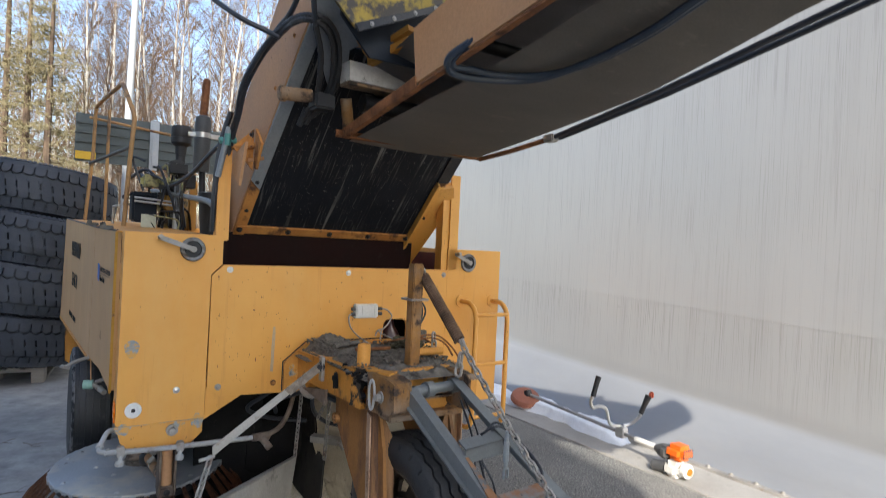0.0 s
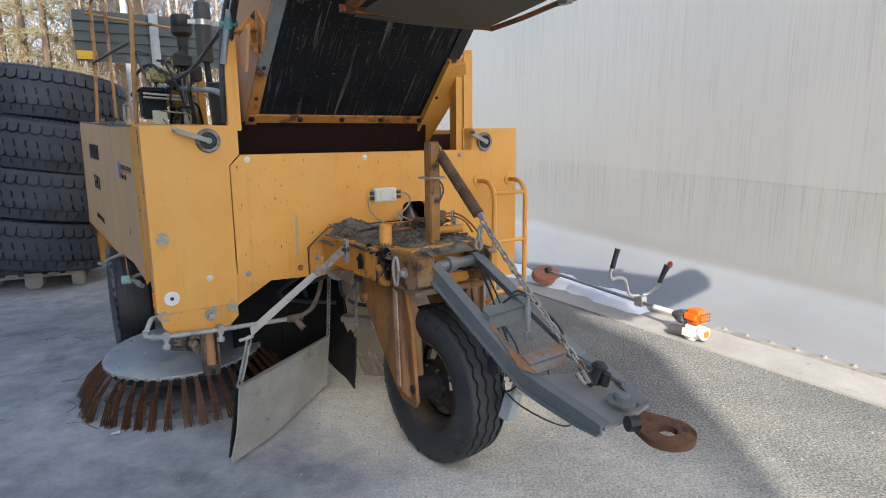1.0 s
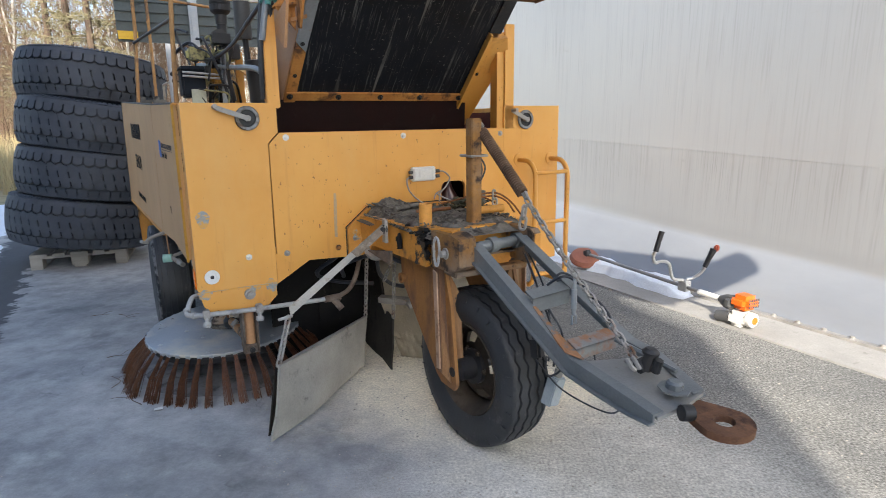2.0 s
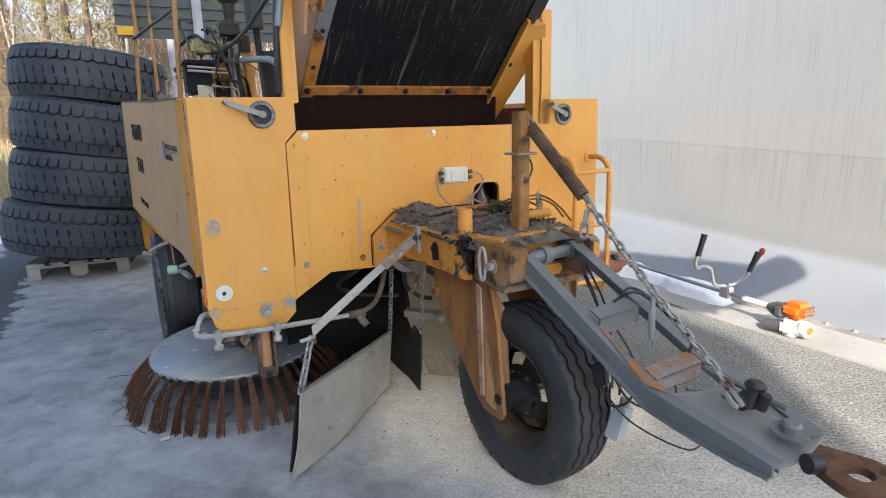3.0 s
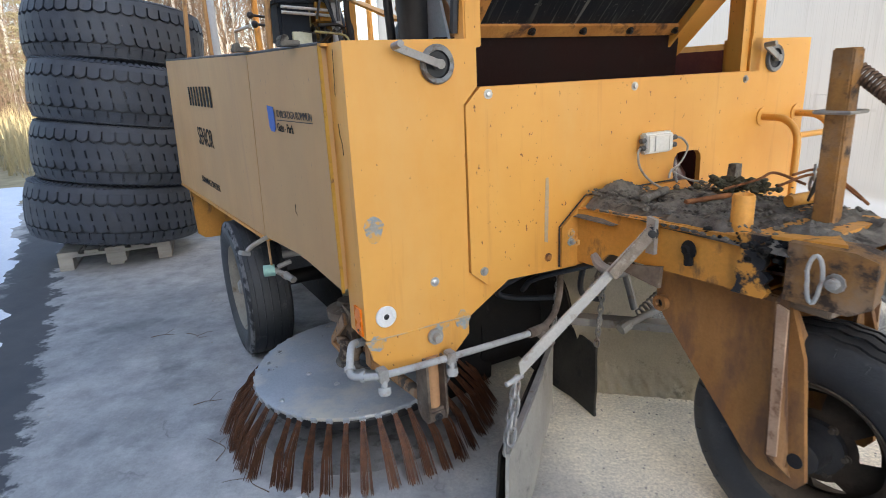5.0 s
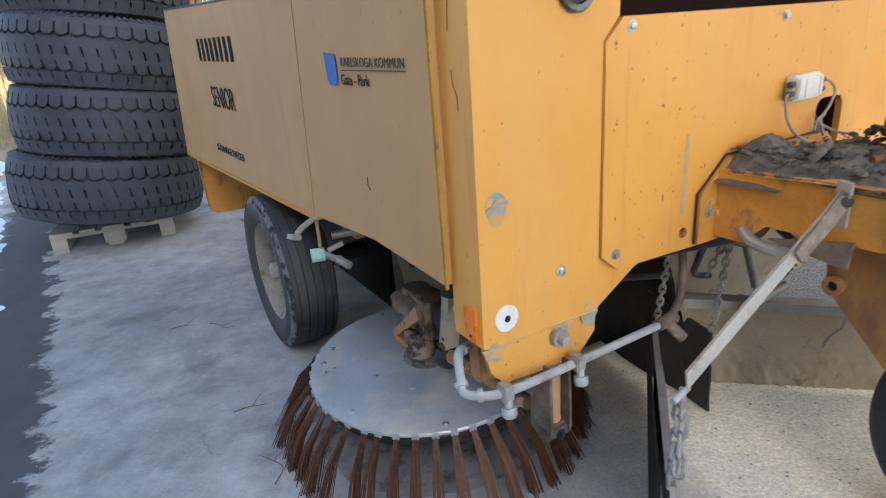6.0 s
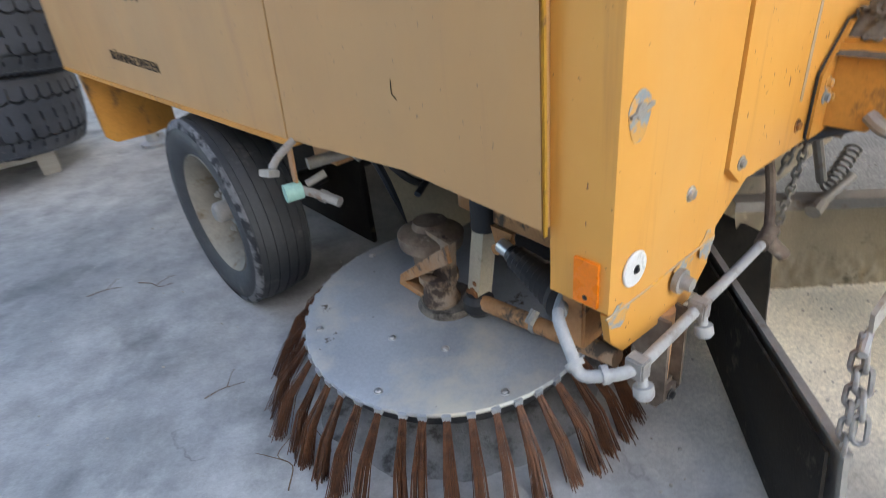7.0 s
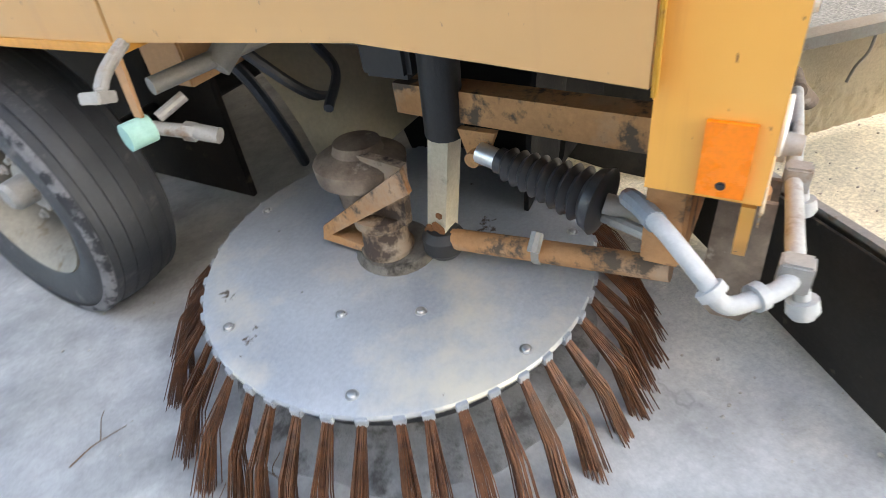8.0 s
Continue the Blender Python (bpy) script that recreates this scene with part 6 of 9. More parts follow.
def drawbar():
    drawbar_frame()
    before = set(sweeper.children)
    bm = B()
    rod(bm, (-0.085, -0.800, 0.838), (0.185, -0.775, 0.842), 0.021, 18)
    lathe(bm, [(0.021, 0), (0.030, 0), (0.030, 0.035), (0.021, 0.035)], axis_pose((-0.03, -0.795, 0.839), (1, 0.09, 0.015)), 18)
    lathe(bm, [(0.021, 0), (0.030, 0), (0.030, 0.035), (0.021, 0.035)], axis_pose((0.095, -0.784, 0.841), (1, 0.09, 0.015)), 18)
    part("pivot_tube", bm, DRAW_STEEL, sweeper, bevel=0.002)
    bm = B()
    tube(bm, [(0.09, -1.35, 0.615), (0.098, -1.48, 0.602), (0.10, -1.58, 0.592)], 0.008, 6)
    part("stiffener", bm, DRAW_STEEL, sweeper)
    bm = B()
    rod(bm, (-0.02, -1.70, 0.548), (0.01, -1.71, 0.545), 0.022, 12)
    part("hitch_block", bm, DARK_STEEL, sweeper, bevel=0.003)
    bm = B()
    lathe(bm, [(0, 0), (0.045, 0), (0.045, 0.004), (0.024, 0.004), (0.024, 0.020), (0.017, 0.026), (0, 0.026)], axis_pose((0.035, -1.628, 0.573), (0, -0.08, 1)), 8)
    part("hitch_bolt", bm, DRAW_STEEL, sweeper, bevel=0.002)
    # chain anchor: a dark stub with a ring and loose links
    bm = B()
    rod(bm, (0.045, -1.515, 0.585), (0.052, -1.525, 0.640), 0.017, 10)
    rod(bm, (0.030, -1.500, 0.590), (0.060, -1.505, 0.600), 0.022, 10)
    rod(bm, (0.058, -1.54, 0.585), (0.060, -1.55, 0.625), 0.014, 10)
    lathe(bm, [(0, 0), (0.024, 0), (0.026, 0.008), (0.016, 0.018), (0, 0.02)], axis_pose((0.052, -1.525, 0.636), (0.1, -0.1, 1)), 12)
    part("chain_anchor", bm, BLACK_RUBBER, sweeper, "greasy black chain anchor", bevel=0.003)
    bm = B()
    tube(bm, curve_pts([(0.015, -1.47, 0.60), (0.004, -1.485, 0.612), (0.0, -1.505, 0.600), (0.01, -1.51, 0.590)], 6), 0.007, 6)
    part("hook", bm, BARE_STEEL, sweeper)
    bm = B()
    tube(bm, curve_pts([(0.03, -1.475, 0.605), (0.022, -1.49, 0.615), (0.018, -1.51, 0.603), (0.022, -1.515, 0.592)], 6), 0.007, 6)
    part("hook", bm, BARE_STEEL, sweeper)
    # turnbuckle hanging from the chain, cables and the plug box
    bm = B()
    rod(bm, (0.016, -1.232, 0.80), (0.012, -1.236, 0.68), 0.0065, 8)
    rod(bm, (0.014, -1.233, 0.765), (0.0125, -1.235, 0.70), 0.0095, 8)
    tube(bm, [(0.003, -1.238, 0.648), (0.003, -1.238, 0.678), (0.020, -1.238, 0.678), (0.020, -1.238, 0.648)], 0.0045, 6)
    part("turnbuckle", bm, GREY_STEEL, sweeper, "hanging steel turnbuckle")
    for pts, r in (([(0.13, -0.80, 0.80), (0.13, -0.93, 0.62), (0.090, -1.05, 0.52), (0.075, -1.068, 0.42)], 0.0045),
                   ([(0.05, -1.05, 0.73), (0.08, -1.08, 0.76), (0.12, -1.10, 0.755), (0.145, -1.20, 0.70), (0.150, -1.26, 0.655), (0.135, -1.27, 0.62)], 0.005),
                   ([(0.06, -1.06, 0.74), (0.10, -1.07, 0.772), (0.135, -1.12, 0.745), (0.15, -1.22, 0.675)], 0.0045),
                   ([(0.10, -0.85, 0.80), (0.11, -0.92, 0.68), (0.10, -0.97, 0.55), (0.11, -1.0, 0.45)], 0.004),
                   ([(0.12, -0.85, 0.80), (0.14, -0.93, 0.66), (0.13, -0.98, 0.50), (0.09, -1.02, 0.42)], 0.004),
                   ([(0.02, -1.10, 0.66), (0.05, -1.14, 0.57), (0.06, -1.13, 0.44), (0.03, -1.08, 0.40), (0.08, -1.02, 0.44)], 0.004),
                   ([(0.055, -1.27, 0.60), (0.065, -1.29, 0.52), (0.075, -1.27, 0.46)], 0.003),
                   ([(0.05, -1.05, 0.50), (0.10, -1.10, 0.40), (0.20, -1.18, 0.38), (0.30, -1.20, 0.42), (0.20, -1.22, 0.47)], 0.0040),
                   ([(0.00, -1.06, 0.46), (0.06, -1.14, 0.36), (0.16, -1.26, 0.30), (0.24, -1.27, 0.31)], 0.0032)):
        bm = B()
        tube(bm, curve_pts(pts, 8), r, 7)
        part("cable", bm, HOSE, sweeper, "black electric cable")
    for o in set(sweeper.children) - before:
        o.location = (-0.018, -0.020, 0.010)
    m = pose(0.055, -1.092, 0.338, 8, 14, 15)
    bm = B()
    box(bm, (-0.030, -0.022, -0.055), (0.030, 0.022, 0.055), m)
    pl = part("plug_box", bm, worn("pale blue grey plastic", (0.34, 0.40, 0.45), (0.42, 0.47, 0.50), 0.45, 0, None, scale=12, grain=90, relief=0.05), sweeper, "pale grey hanging plug box", bevel=0.004)
    bm = B()
    rod(bm, m @ Vector((0, 0, 0.055)), m @ Vector((0, 0, 0.085)), 0.016, 14)
    part("gland", bm, BARE_STEEL, pl)
    bm = B()
    box(bm, (-0.028, -0.02, -0.04), (0.028, 0.02, 0.045), pose(0.005, -1.055, 0.50, -10, 10, 30))
    part("socket", bm, BLACK_RUBBER, sweeper, "black socket", bevel=0.01)


def arms_and_flaps():
    bm = B()
    slab(bm, [(-0.262, -0.315, 0.905), (-0.262, -0.345, 0.90), (-0.262, -0.345, 0.80), (-0.262, -0.315, 0.80)], (-0.014, 0, 0))
    part("arm_bracket", bm, BARE_STEEL, sweeper, bevel=0.003)
    bm = B()
    slab(bm, [(-0.275, -0.325, 0.884), (-0.285, -0.33, 0.845), (-0.69, -0.278, 0.523), (-0.692, -0.274, 0.562)], (-0.004, -0.008, 0.0))
    part("arm", bm, worn("pale chalky steel", (0.40, 0.38, 0.34), (0.50, 0.48, 0.43), 0.7, 0, (0.26, 0.20, 0.15), (0.60, 0.70), 6, 120, 0.25), sweeper, "pale chalky steel arm", smooth=0)
    bm = B()
    slab(bm, [(-0.273, -0.327, 0.887), (-0.283, -0.342, 0.842), (-0.40, -0.3265, 0.749), (-0.425, -0.3225, 0.775)], (-0.003, -0.006, 0.0))
    part("arm_crust", bm, worn("brown crust on steel", (0.15, 0.115, 0.085), (0.33, 0.28, 0.22), 0.9, 0, (0.42, 0.39, 0.34), (0.55, 0.66), 16, 120, 0.6), sweeper, "brown rust and dried mud", smooth=0)
    bm = B()
    bolt_head(bm, (-0.278, -0.335, 0.86), (-0.6, -0.8, 0), 0.012, 0.012)
    part("bolt", bm, DARK_STEEL, sweeper)
    chain("chain", (-0.70, -0.275, 0.52), (-0.765, -0.31, 0.325), sweeper, 7, 0.0046, wide=0.0105)
    chain("chain", (-0.705, -0.285, 0.51), (-0.758, -0.325, 0.36), sweeper, 4, 0.0048, wide=0.011)
    bm = B()
    rod(bm, (-0.745, -0.29, 0.517), (-0.685, -0.28, 0.522), 0.007, 8)
    part("pin", bm, PIPE_GREY, sweeper)

    def flap(tl, tr, br, bl, wave, nx, ny, seed, mat, label):
        bm = B()
        rows = []
        for j in range(ny + 1):
            v = j / ny
            row = []
            for i in range(nx + 1):
                u = i / nx
                p = (Vector(tl) * (1 - u) + Vector(tr) * u) * (1 - v) + (Vector(bl) * (1 - u) + Vector(br) * u) * v
                nrm = (Vector(tr) - Vector(tl)).cross(Vector(bl) - Vector(tl)).normalized()
                p = p + nrm * (wave * noise.noise(Vector((u * 2.2 + seed, v * 1.5, seed))) * (0.3 + v))
                if j == ny:
                    p.z += 0.018 * max(0, noise.noise(Vector((u * 7, seed, 2)))) * (0 < i < nx)
                row.append(bm.verts.new(p))
            rows.append(row)
        for a, b in zip(rows, rows[1:]):
            for i in range(nx):
                bm.faces.new((a[i], a[i + 1], b[i + 1], b[i]))
        bmesh.ops.recalc_face_normals(bm, faces=bm.faces)
        bmesh.ops.solidify(bm, geom=list(bm.faces), thickness=0.010)
        return part("flap", bm, mat, sweeper, label, smooth=50)
    front = flap((-0.767, -0.316, 0.322), (-0.158, 0.239, 0.268), (-0.195, 0.165, 0.012), (-0.820, -0.370, 0.018), 0.034, 24, 10, 1.3, FLAP_RUBBER, "dusty grey rubber flap hanging on chains")
    # dark sheet over the back: mud smears plus the shade on that side
    bm = B()
    slab(bm, [(-0.770, -0.293, 0.318), (-0.172, 0.252, 0.262), (-0.222, 0.190, 0.03), (-0.830, -0.340, 0.035)], (-0.004, 0.005, 0))
    part("flap_back", bm, worn("muddy rubber in shade tone", (0.014, 0.012, 0.010), (0.042, 0.035, 0.028), 0.8, 0, (0.10, 0.083, 0.066), (0.60, 0.72), 5, 90, 0.4), front, "smeared back of the flap, blackened as its shaded side", smooth=0)
    bm = B()
    beam(bm, (-0.767, -0.318, 0.325), (-0.158, 0.238, 0.271), 0.018, 0.010)
    part("flap_edge", bm, BARE_STEEL, front)
    flap((-0.056, 0.094, 0.285), (-0.04, 0.80, 0.40), (-0.04, 0.80, 0.06), (-0.084, 0.055, 0.014), 0.03, 10, 8, 4.7, DUSTY_FLAP, "dusty black rubber flap hanging on a chain")
    flap((-0.62, 0.40, 0.66), (-0.27, 0.47, 0.62), (-0.27, 0.49, 0.04), (-0.62, 0.46, 0.04), 0.04, 8, 6, 9.1, DARK_RUBBER, "black rubber side skirt")
    chain("chain", (-0.155, 0.18, 0.70), (-0.16, 0.236, 0.275), sweeper, 18, 0.0040, wide=0.009)
    chain("chain", (-0.055, 0.05, 0.72), (-0.057, 0.094, 0.29), sweeper, 18, 0.0040, wide=0.009)
    chain("chain", (-0.02, 0.05, 0.72), (-0.10, 0.10, 0.50), sweeper, 9, 0.0038, wide=0.0085)


JACK = worn("grimy jack steel", (0.09, 0.065, 0.05), (0.24, 0.19, 0.15), 0.7, 0.1, (0.36, 0.31, 0.26), (0.60, 0.70), 16, 120, 0.4)


def water_pipe():
    way = [(-0.99, 0.115, 0.553), (-1.03, 0.085, 0.562), (-1.058, 0.035, 0.530), (-1.066, 0.014, 0.511), (-1.052, -0.008, 0.508), (-1.005, -0.045, 0.513), (-0.90, -0.042, 0.506), (-0.77, -0.032, 0.498), (-0.62, -0.024, 0.493), (-0.44, -0.012, 0.486)]
    bm = B()
    tube(bm, curve_pts(way, 5), 0.0108, 12)
    pipe = part("water_pipe", bm, PIPE_GREY, sweeper, "pale grey spray water pipe")
    bm = B()
    tube(bm, curve_pts([(-0.93, 0.15, 0.53), (-0.97, 0.125, 0.547), (-1.01, 0.10, 0.558)], 4), 0.0135, 10)
    part("hose_stub", bm, GREY_STEEL, pipe)
    for p, q in (((-1.064, 0.022, 0.518), (-1.062, 0.030, 0.525)), ((-1.045, -0.014, 0.509), (-1.036, -0.021, 0.510))):
        bm = B()
        rod(bm, p, q, 0.0165, 14)
        part("collar", bm, PIPE_GREY, pipe)
    for x, y, z in ((-0.995, -0.047, 0.513), (-0.77, -0.034, 0.499)):
        bm = B()
        box(bm, (x - 0.014, y - 0.018, z - 0.018), (x + 0.014, y + 0.016, z + 0.022))
        part("clamp", bm, BARE_STEEL, pipe, "dusty steel pipe clamp", bevel=0.003)
        bm = B()
        d = Vector((-0.1, -0.25, -0.9)).normalized()
        p = Vector((x, y - 0.01, z - 0.012))
        lathe(bm, [(0, 0), (0.009, 0), (0.009, 0.018), (0.017, 0.018), (0.018, 0.034), (0.013, 0.042), (0, 0.042)], axis_pose(p, d), 14)
        part("nozzle", bm, PIPE_GREY, pipe, "pale plastic spray nozzle")
    # tee piece and the pipe on beneath the body
    bm = B()
    tube(bm, [(-0.46, -0.014, 0.487), (-0.38, 0.0, 0.482)], [0.016, 0.019], 12)
    rod(bm, (-0.41, -0.01, 0.475), (-0.385, -0.04, 0.435), 0.016, 12)
    part("tee", bm, JACK, pipe, bevel=0.002)
    bm = B()
    tube(bm, curve_pts([(-0.39, 0.0, 0.485), (-0.32, 0.03, 0.505), (-0.27, 0.06, 0.56), (-0.23, 0.10, 0.64), (-0.20, 0.13, 0.70)], 5), 0.0115, 10)
    part("water_pipe_rear", bm, JACK, pipe)
    # corner jack
    for x in (-0.845, -0.785):
        bm = B()
        slab(bm, [(x, -0.02, 0.50), (x, 0.05, 0.50), (x, 0.055, 0.31), (x, 0.03, 0.285), (x, -0.012, 0.285), (x, -0.025, 0.31)], (0.008, 0, 0))
        part("jack_cheek", bm, JACK, sweeper, bevel=0.002)
    bm = B()
    rod(bm, (-0.812, 0.014, 0.50), (-0.812, 0.014, 0.33), 0.024, 16)
    part("jack_tube", bm, FADED, sweeper, "faded orange jack tube")
    bm = B()
    box(bm, (-0.845, -0.02, 0.285), (-0.777, 0.05, 0.33))
    part("jack_foot", bm, JACK, sweeper, bevel=0.01)
    bm = B()
    bolt_head(bm, (-0.812, -0.022, 0.305), (0, -1, 0), 0.008, 0.008)
    part("bolt", bm, DARK_STEEL, sweeper)
    bm = B()
    lathe(bm, [(0, 0), (0.024, 0), (0.024, 0.012), (0.015, 0.012), (0.013, 0.03), (0, 0.032)], axis_pose((-0.80, -0.001, 0.565), (0, -1, 0.0)), 18)
    part("boss", bm, BARE_STEEL, sweeper, bevel=0.001)


def sweeping_brush():
    c = Vector((-0.83, 0.63, 0.0))
    tilt = pose(c.x, c.y, 0.232, 2.0, -2.0, 0)
    bm = B()
    lathe(bm, [(0, 0.004), (0.38, 0.004), (0.397, 0.001), (0.40, -0.004), (0.398, -0.012), (0.36, -0.014), (0, -0.014)], tilt, 96)
    disc = part("brush_disc", bm, GALVANISED, sweeper, "round dull zinc side brush disc")
    for ang, r in ((200, 0.36), (248, 0.37), (150, 0.36), (300, 0.36), (30, 0.36), (90, 0.36), (180, 0.2), (225, 0.19)):
        bm = B()
        p = tilt @ Vector((r * math.cos(radians(ang)), r * math.sin(radians(ang)), 0.004))
        bolt_head(bm, p, (0, 0, 1), 0.007, 0.006)
        part("bolt", bm, BRIGHT_METAL, disc)
    bm = B()
    lathe(bm, [(0, 0.02), (0.075, 0.02), (0.085, 0.005), (0, 0.005)], tilt, 24)
    part("hub_plate", bm, MUD, disc)
    # black ring added as a bristle holder, to keep light from the tuft gaps
    bm = B()
    lathe(bm, [(0.10, -0.015), (0.375, -0.015), (0.383, -0.03), (0.375, -0.06), (0.30, -0.065), (0.10, -0.06), (0.10, -0.015)], tilt, 64)
    part("shade_ring", bm, BLACK_RUBBER, disc, "black ring added under the disc to darken the tuft gaps")
    # low mound added here; its grey stands in for shade under the disc
    bm = B()
    rows = []
    for j in range(11):
        r = 0.42 * j / 10
        rows.append([bm.verts.new((c.x + r * math.cos(2 * math.pi * k / 72) * (1 + 0.06 * noise.noise(Vector((math.cos(k * 0.0873) * 3, math.sin(k * 0.0873) * 3, 1)))), c.y + r * math.sin(2 * math.pi * k / 72) * (1 + 0.06 * noise.noise(Vector((math.cos(k * 0.0873) * 3, math.sin(k * 0.0873) * 3, 1)))), 0.004 + (0.016 + 0.008 * noise.noise(Vector((k * 0.7, j * 0.8, 2)))) * (1 - (j / 10) ** 4) - 0.008 * (j == 10))) for k in range(72)])
    for p, q in zip(rows, rows[1:]):
        for k in range(72):
            i = (k + 1) % 72
            bm.faces.new((p[k], p[i], q[i], q[k]))
    bmesh.ops.remove_doubles(bm, verts=bm.verts, dist=1e-5)
    heap = part("brush_shade_mound", bm, worn("grey mound in shade tone", (0.21, 0.21, 0.205), (0.34, 0.335, 0.32), 0.95, 0, (0.09, 0.086, 0.08), (0.52, 0.66), 14, 140, 0.8), None, smooth=50)
    heap.matrix_world = SW
    tagged(heap, "low grey mound added for the shade under the brush", "dirt", kind="stuff")
    meshes, clips = [], []
    rnd = random.Random(11)
    n = 46
    for v in range(5):
        bm = B()
        for k in range(38):
            a = (rnd.random() - 0.5) * 2
            b = (rnd.random() - 0.5) * 2
            root = Vector((0.0 + 0.005 * b, 0.0065 * a, 0))
            spread = 0.011 + 0.010 * rnd.random()
            tip = Vector((0.135 + 0.020 * b + rnd.gauss(0, 0.006), spread * a * 1.05 + rnd.gauss(0, 0.003), -0.212 + rnd.gauss(0, 0.006)))
            mid = root.lerp(tip, 0.5) + Vector((0.014, 0.002 * a, 0.012))
            tube(bm, [root, mid, tip], [0.0014, 0.0013, 0.0011], 4, caps=False)
        ob = part("tuft", bm, BRISTLE, disc, smooth=60)
        meshes.append(ob.data)
        if v == 0:
            first = ob
        else:
            bpy.data.objects.remove(ob)
    bm = B()
    box(bm, (-0.018, -0.0105, -0.012), (0.007, 0.0105, 0.006))
    clip = part("clip", bm, GALVANISED, disc, bevel=0.0015)
    for k in range(n):
        a = 360 * k / n + rnd.uniform(-0.8, 0.8)
        m = tilt @ pose(0, 0, -0.008, 0, 0, a) @ pose(0.395, 0, 0, rnd.uniform(-4, 4), rnd.uniform(-3, 3), 0)
        t = first if k == 0 else new("tuft", meshes[k % 5])
        t.parent, t.matrix_local = disc, m
        q = clip if k == 0 else new("clip", clip.data)
        q.parent, q.matrix_local = disc, tilt @ pose(0, 0, -0.006, 0, 0, a) @ pose(0.398, 0, 0)
    # hub, motor and the arm that carries it
    bm = B()
    lathe(bm, [(0, 0), (0.052, 0), (0.055, 0.02), (0.048, 0.03), (0.045, 0.07), (0.055, 0.08), (0.055, 0.10), (0, 0.10)], axis_pose((-0.845, 0.64, 0.24), (0, 0, 1)), 24)
    part("brush_hub", bm, GRIMY, sweeper, "dirty orange brush hub")
    bm = B()
    lathe(bm, [(0, 0), (0.05, 0.005), (0.056, 0.05), (0.060, 0.066), (0.086, 0.072), (0.090, 0.105), (0.080, 0.112), (0.05, 0.122), (0.045, 0.14), (0, 0.145)], axis_pose((-0.83, 0.68, 0.335), (0.05, 0, 1)), 24)
    part("brush_motor", bm, JACK, sweeper, "brown oily hydraulic motor with a wide flange")
    bm = B()
    slab(bm, [(-0.885, 0.775, 0.262), (-0.885, 0.765, 0.298), (-0.905, 0.53, 0.485), (-0.905, 0.52, 0.44)], (0.012, 0.0, 0))
    slab(bm, [(-0.885, 0.775, 0.262), (-0.88, 0.62, 0.248), (-0.88, 0.62, 0.262), (-0.885, 0.765, 0.284)], (0.05, 0, 0))
    part("strut", bm, SOILED, sweeper, "faded orange bent strut", bevel=0.002)
    bm = B()
    slab(bm, [(-0.862, 0.66, 0.33), (-0.862, 0.57, 0.33), (-0.862, 0.56, 0.46), (-0.862, 0.66, 0.47)], (0.02, 0, 0))
    part("bracket", bm, GRIMY, sweeper, bevel=0.002)
    bm = B()
    beam(bm, (-0.805, 0.535, 0.25), (-0.79, 0.505, 0.50), 0.050, 0.040, (0, 1, 0))
    part("lift_link", bm, SILT, sweeper, "dusty pale lift link", bevel=0.008)
    bm = B()
    for k in range(9):
        bmesh.ops.create_icosphere(bm, subdivisions=1, radius=rnd.uniform(0.006, 0.013), matrix=Matrix.Translation((-0.828 + rnd.uniform(-0.004, 0.004), 0.532 + rnd.uniform(-0.018, 0.018), 0.30 + rnd.uniform(0, 0.05))) @ Matrix.Diagonal((0.4, 1, 1, 1)))
    tagged(part("rust_crust", bm, RUST, sweeper), kind="stuff")
    bm = B()
    rod(bm, (-0.79, 0.505, 0.50), (-0.80, 0.49, 0.72), 0.035, 16)
    part("rubber_sleeve", bm, BLACK_RUBBER, sweeper, "black rubber sleeve")
    bm = B()
    box(bm, (-0.82, 0.54, 0.60), (-0.75, 0.64, 0.75))
    part("rubber_block", bm, BLACK_RUBBER, sweeper, bevel=0.01)
    bm = B()
    lathe(bm, [(0, -0.026), (0.030, -0.024), (0.042, -0.008), (0.042, 0.020), (0.030, 0.036), (0, 0.040)], Matrix.Translation((-0.812, 0.525, 0.268)), 16)
    part("rubber_buffer", bm, BLACK_RUBBER, sweeper, "black rubber buffer")
    bm = B()
    rod(bm, (-0.815, 0.50, 0.285), (-0.815, 0.10, 0.33), 0.021, 14)
    part("brush_arm", bm, SOILED, sweeper, "faded orange brush arm tube")
    bm = B()
    lathe(bm, [(0.013, 0), (0.024, 0), (0.024, 0.014), (0.013, 0.014)], axis_pose((-0.815, 0.33, 0.303), (0, -1, 0.1)), 14)
    rod(bm, (-0.84, 0.325, 0.32), (-0.815, 0.325, 0.345), 0.012, 8)
    part("arm_clamp", bm, BARE_STEEL, sweeper)
    bm = B()
    beam(bm, (-0.76, 0.60, 0.552), (-0.80, 0.12, 0.562), 0.05, 0.056)
    part("cross_beam", bm, SOILED, sweeper, "faded orange frame beam", bevel=0.003)
    bm = B()
    slab(bm, [(-0.805, 0.47, 0.52), (-0.805, 0.40, 0.52), (-0.805, 0.425, 0.455), (-0.805, 0.45, 0.455)], (0.014, 0, 0))
    rod(bm, (-0.825, 0.437, 0.475), (-0.77, 0.437, 0.475), 0.014, 12)
    part("lug", bm, SOILED, sweeper, bevel=0.002)
    # bellows on the spring rod
    a, b = Vector((-0.825, 0.385, 0.485)), Vector((-0.86, 0.20, 0.465))
    prof = [(0, 0), (0.022, 0)]
    for k in range(9):
        s = 0.012 + k * 0.0185
        prof += [(0.021 + 0.0016 * k, s), (0.029 + 0.0022 * k, s + 0.009)]
    prof += [(0.050, 0.180), (0.053, 0.186), (0.040, 0.190), (0, 0.190)]
    bm = B()
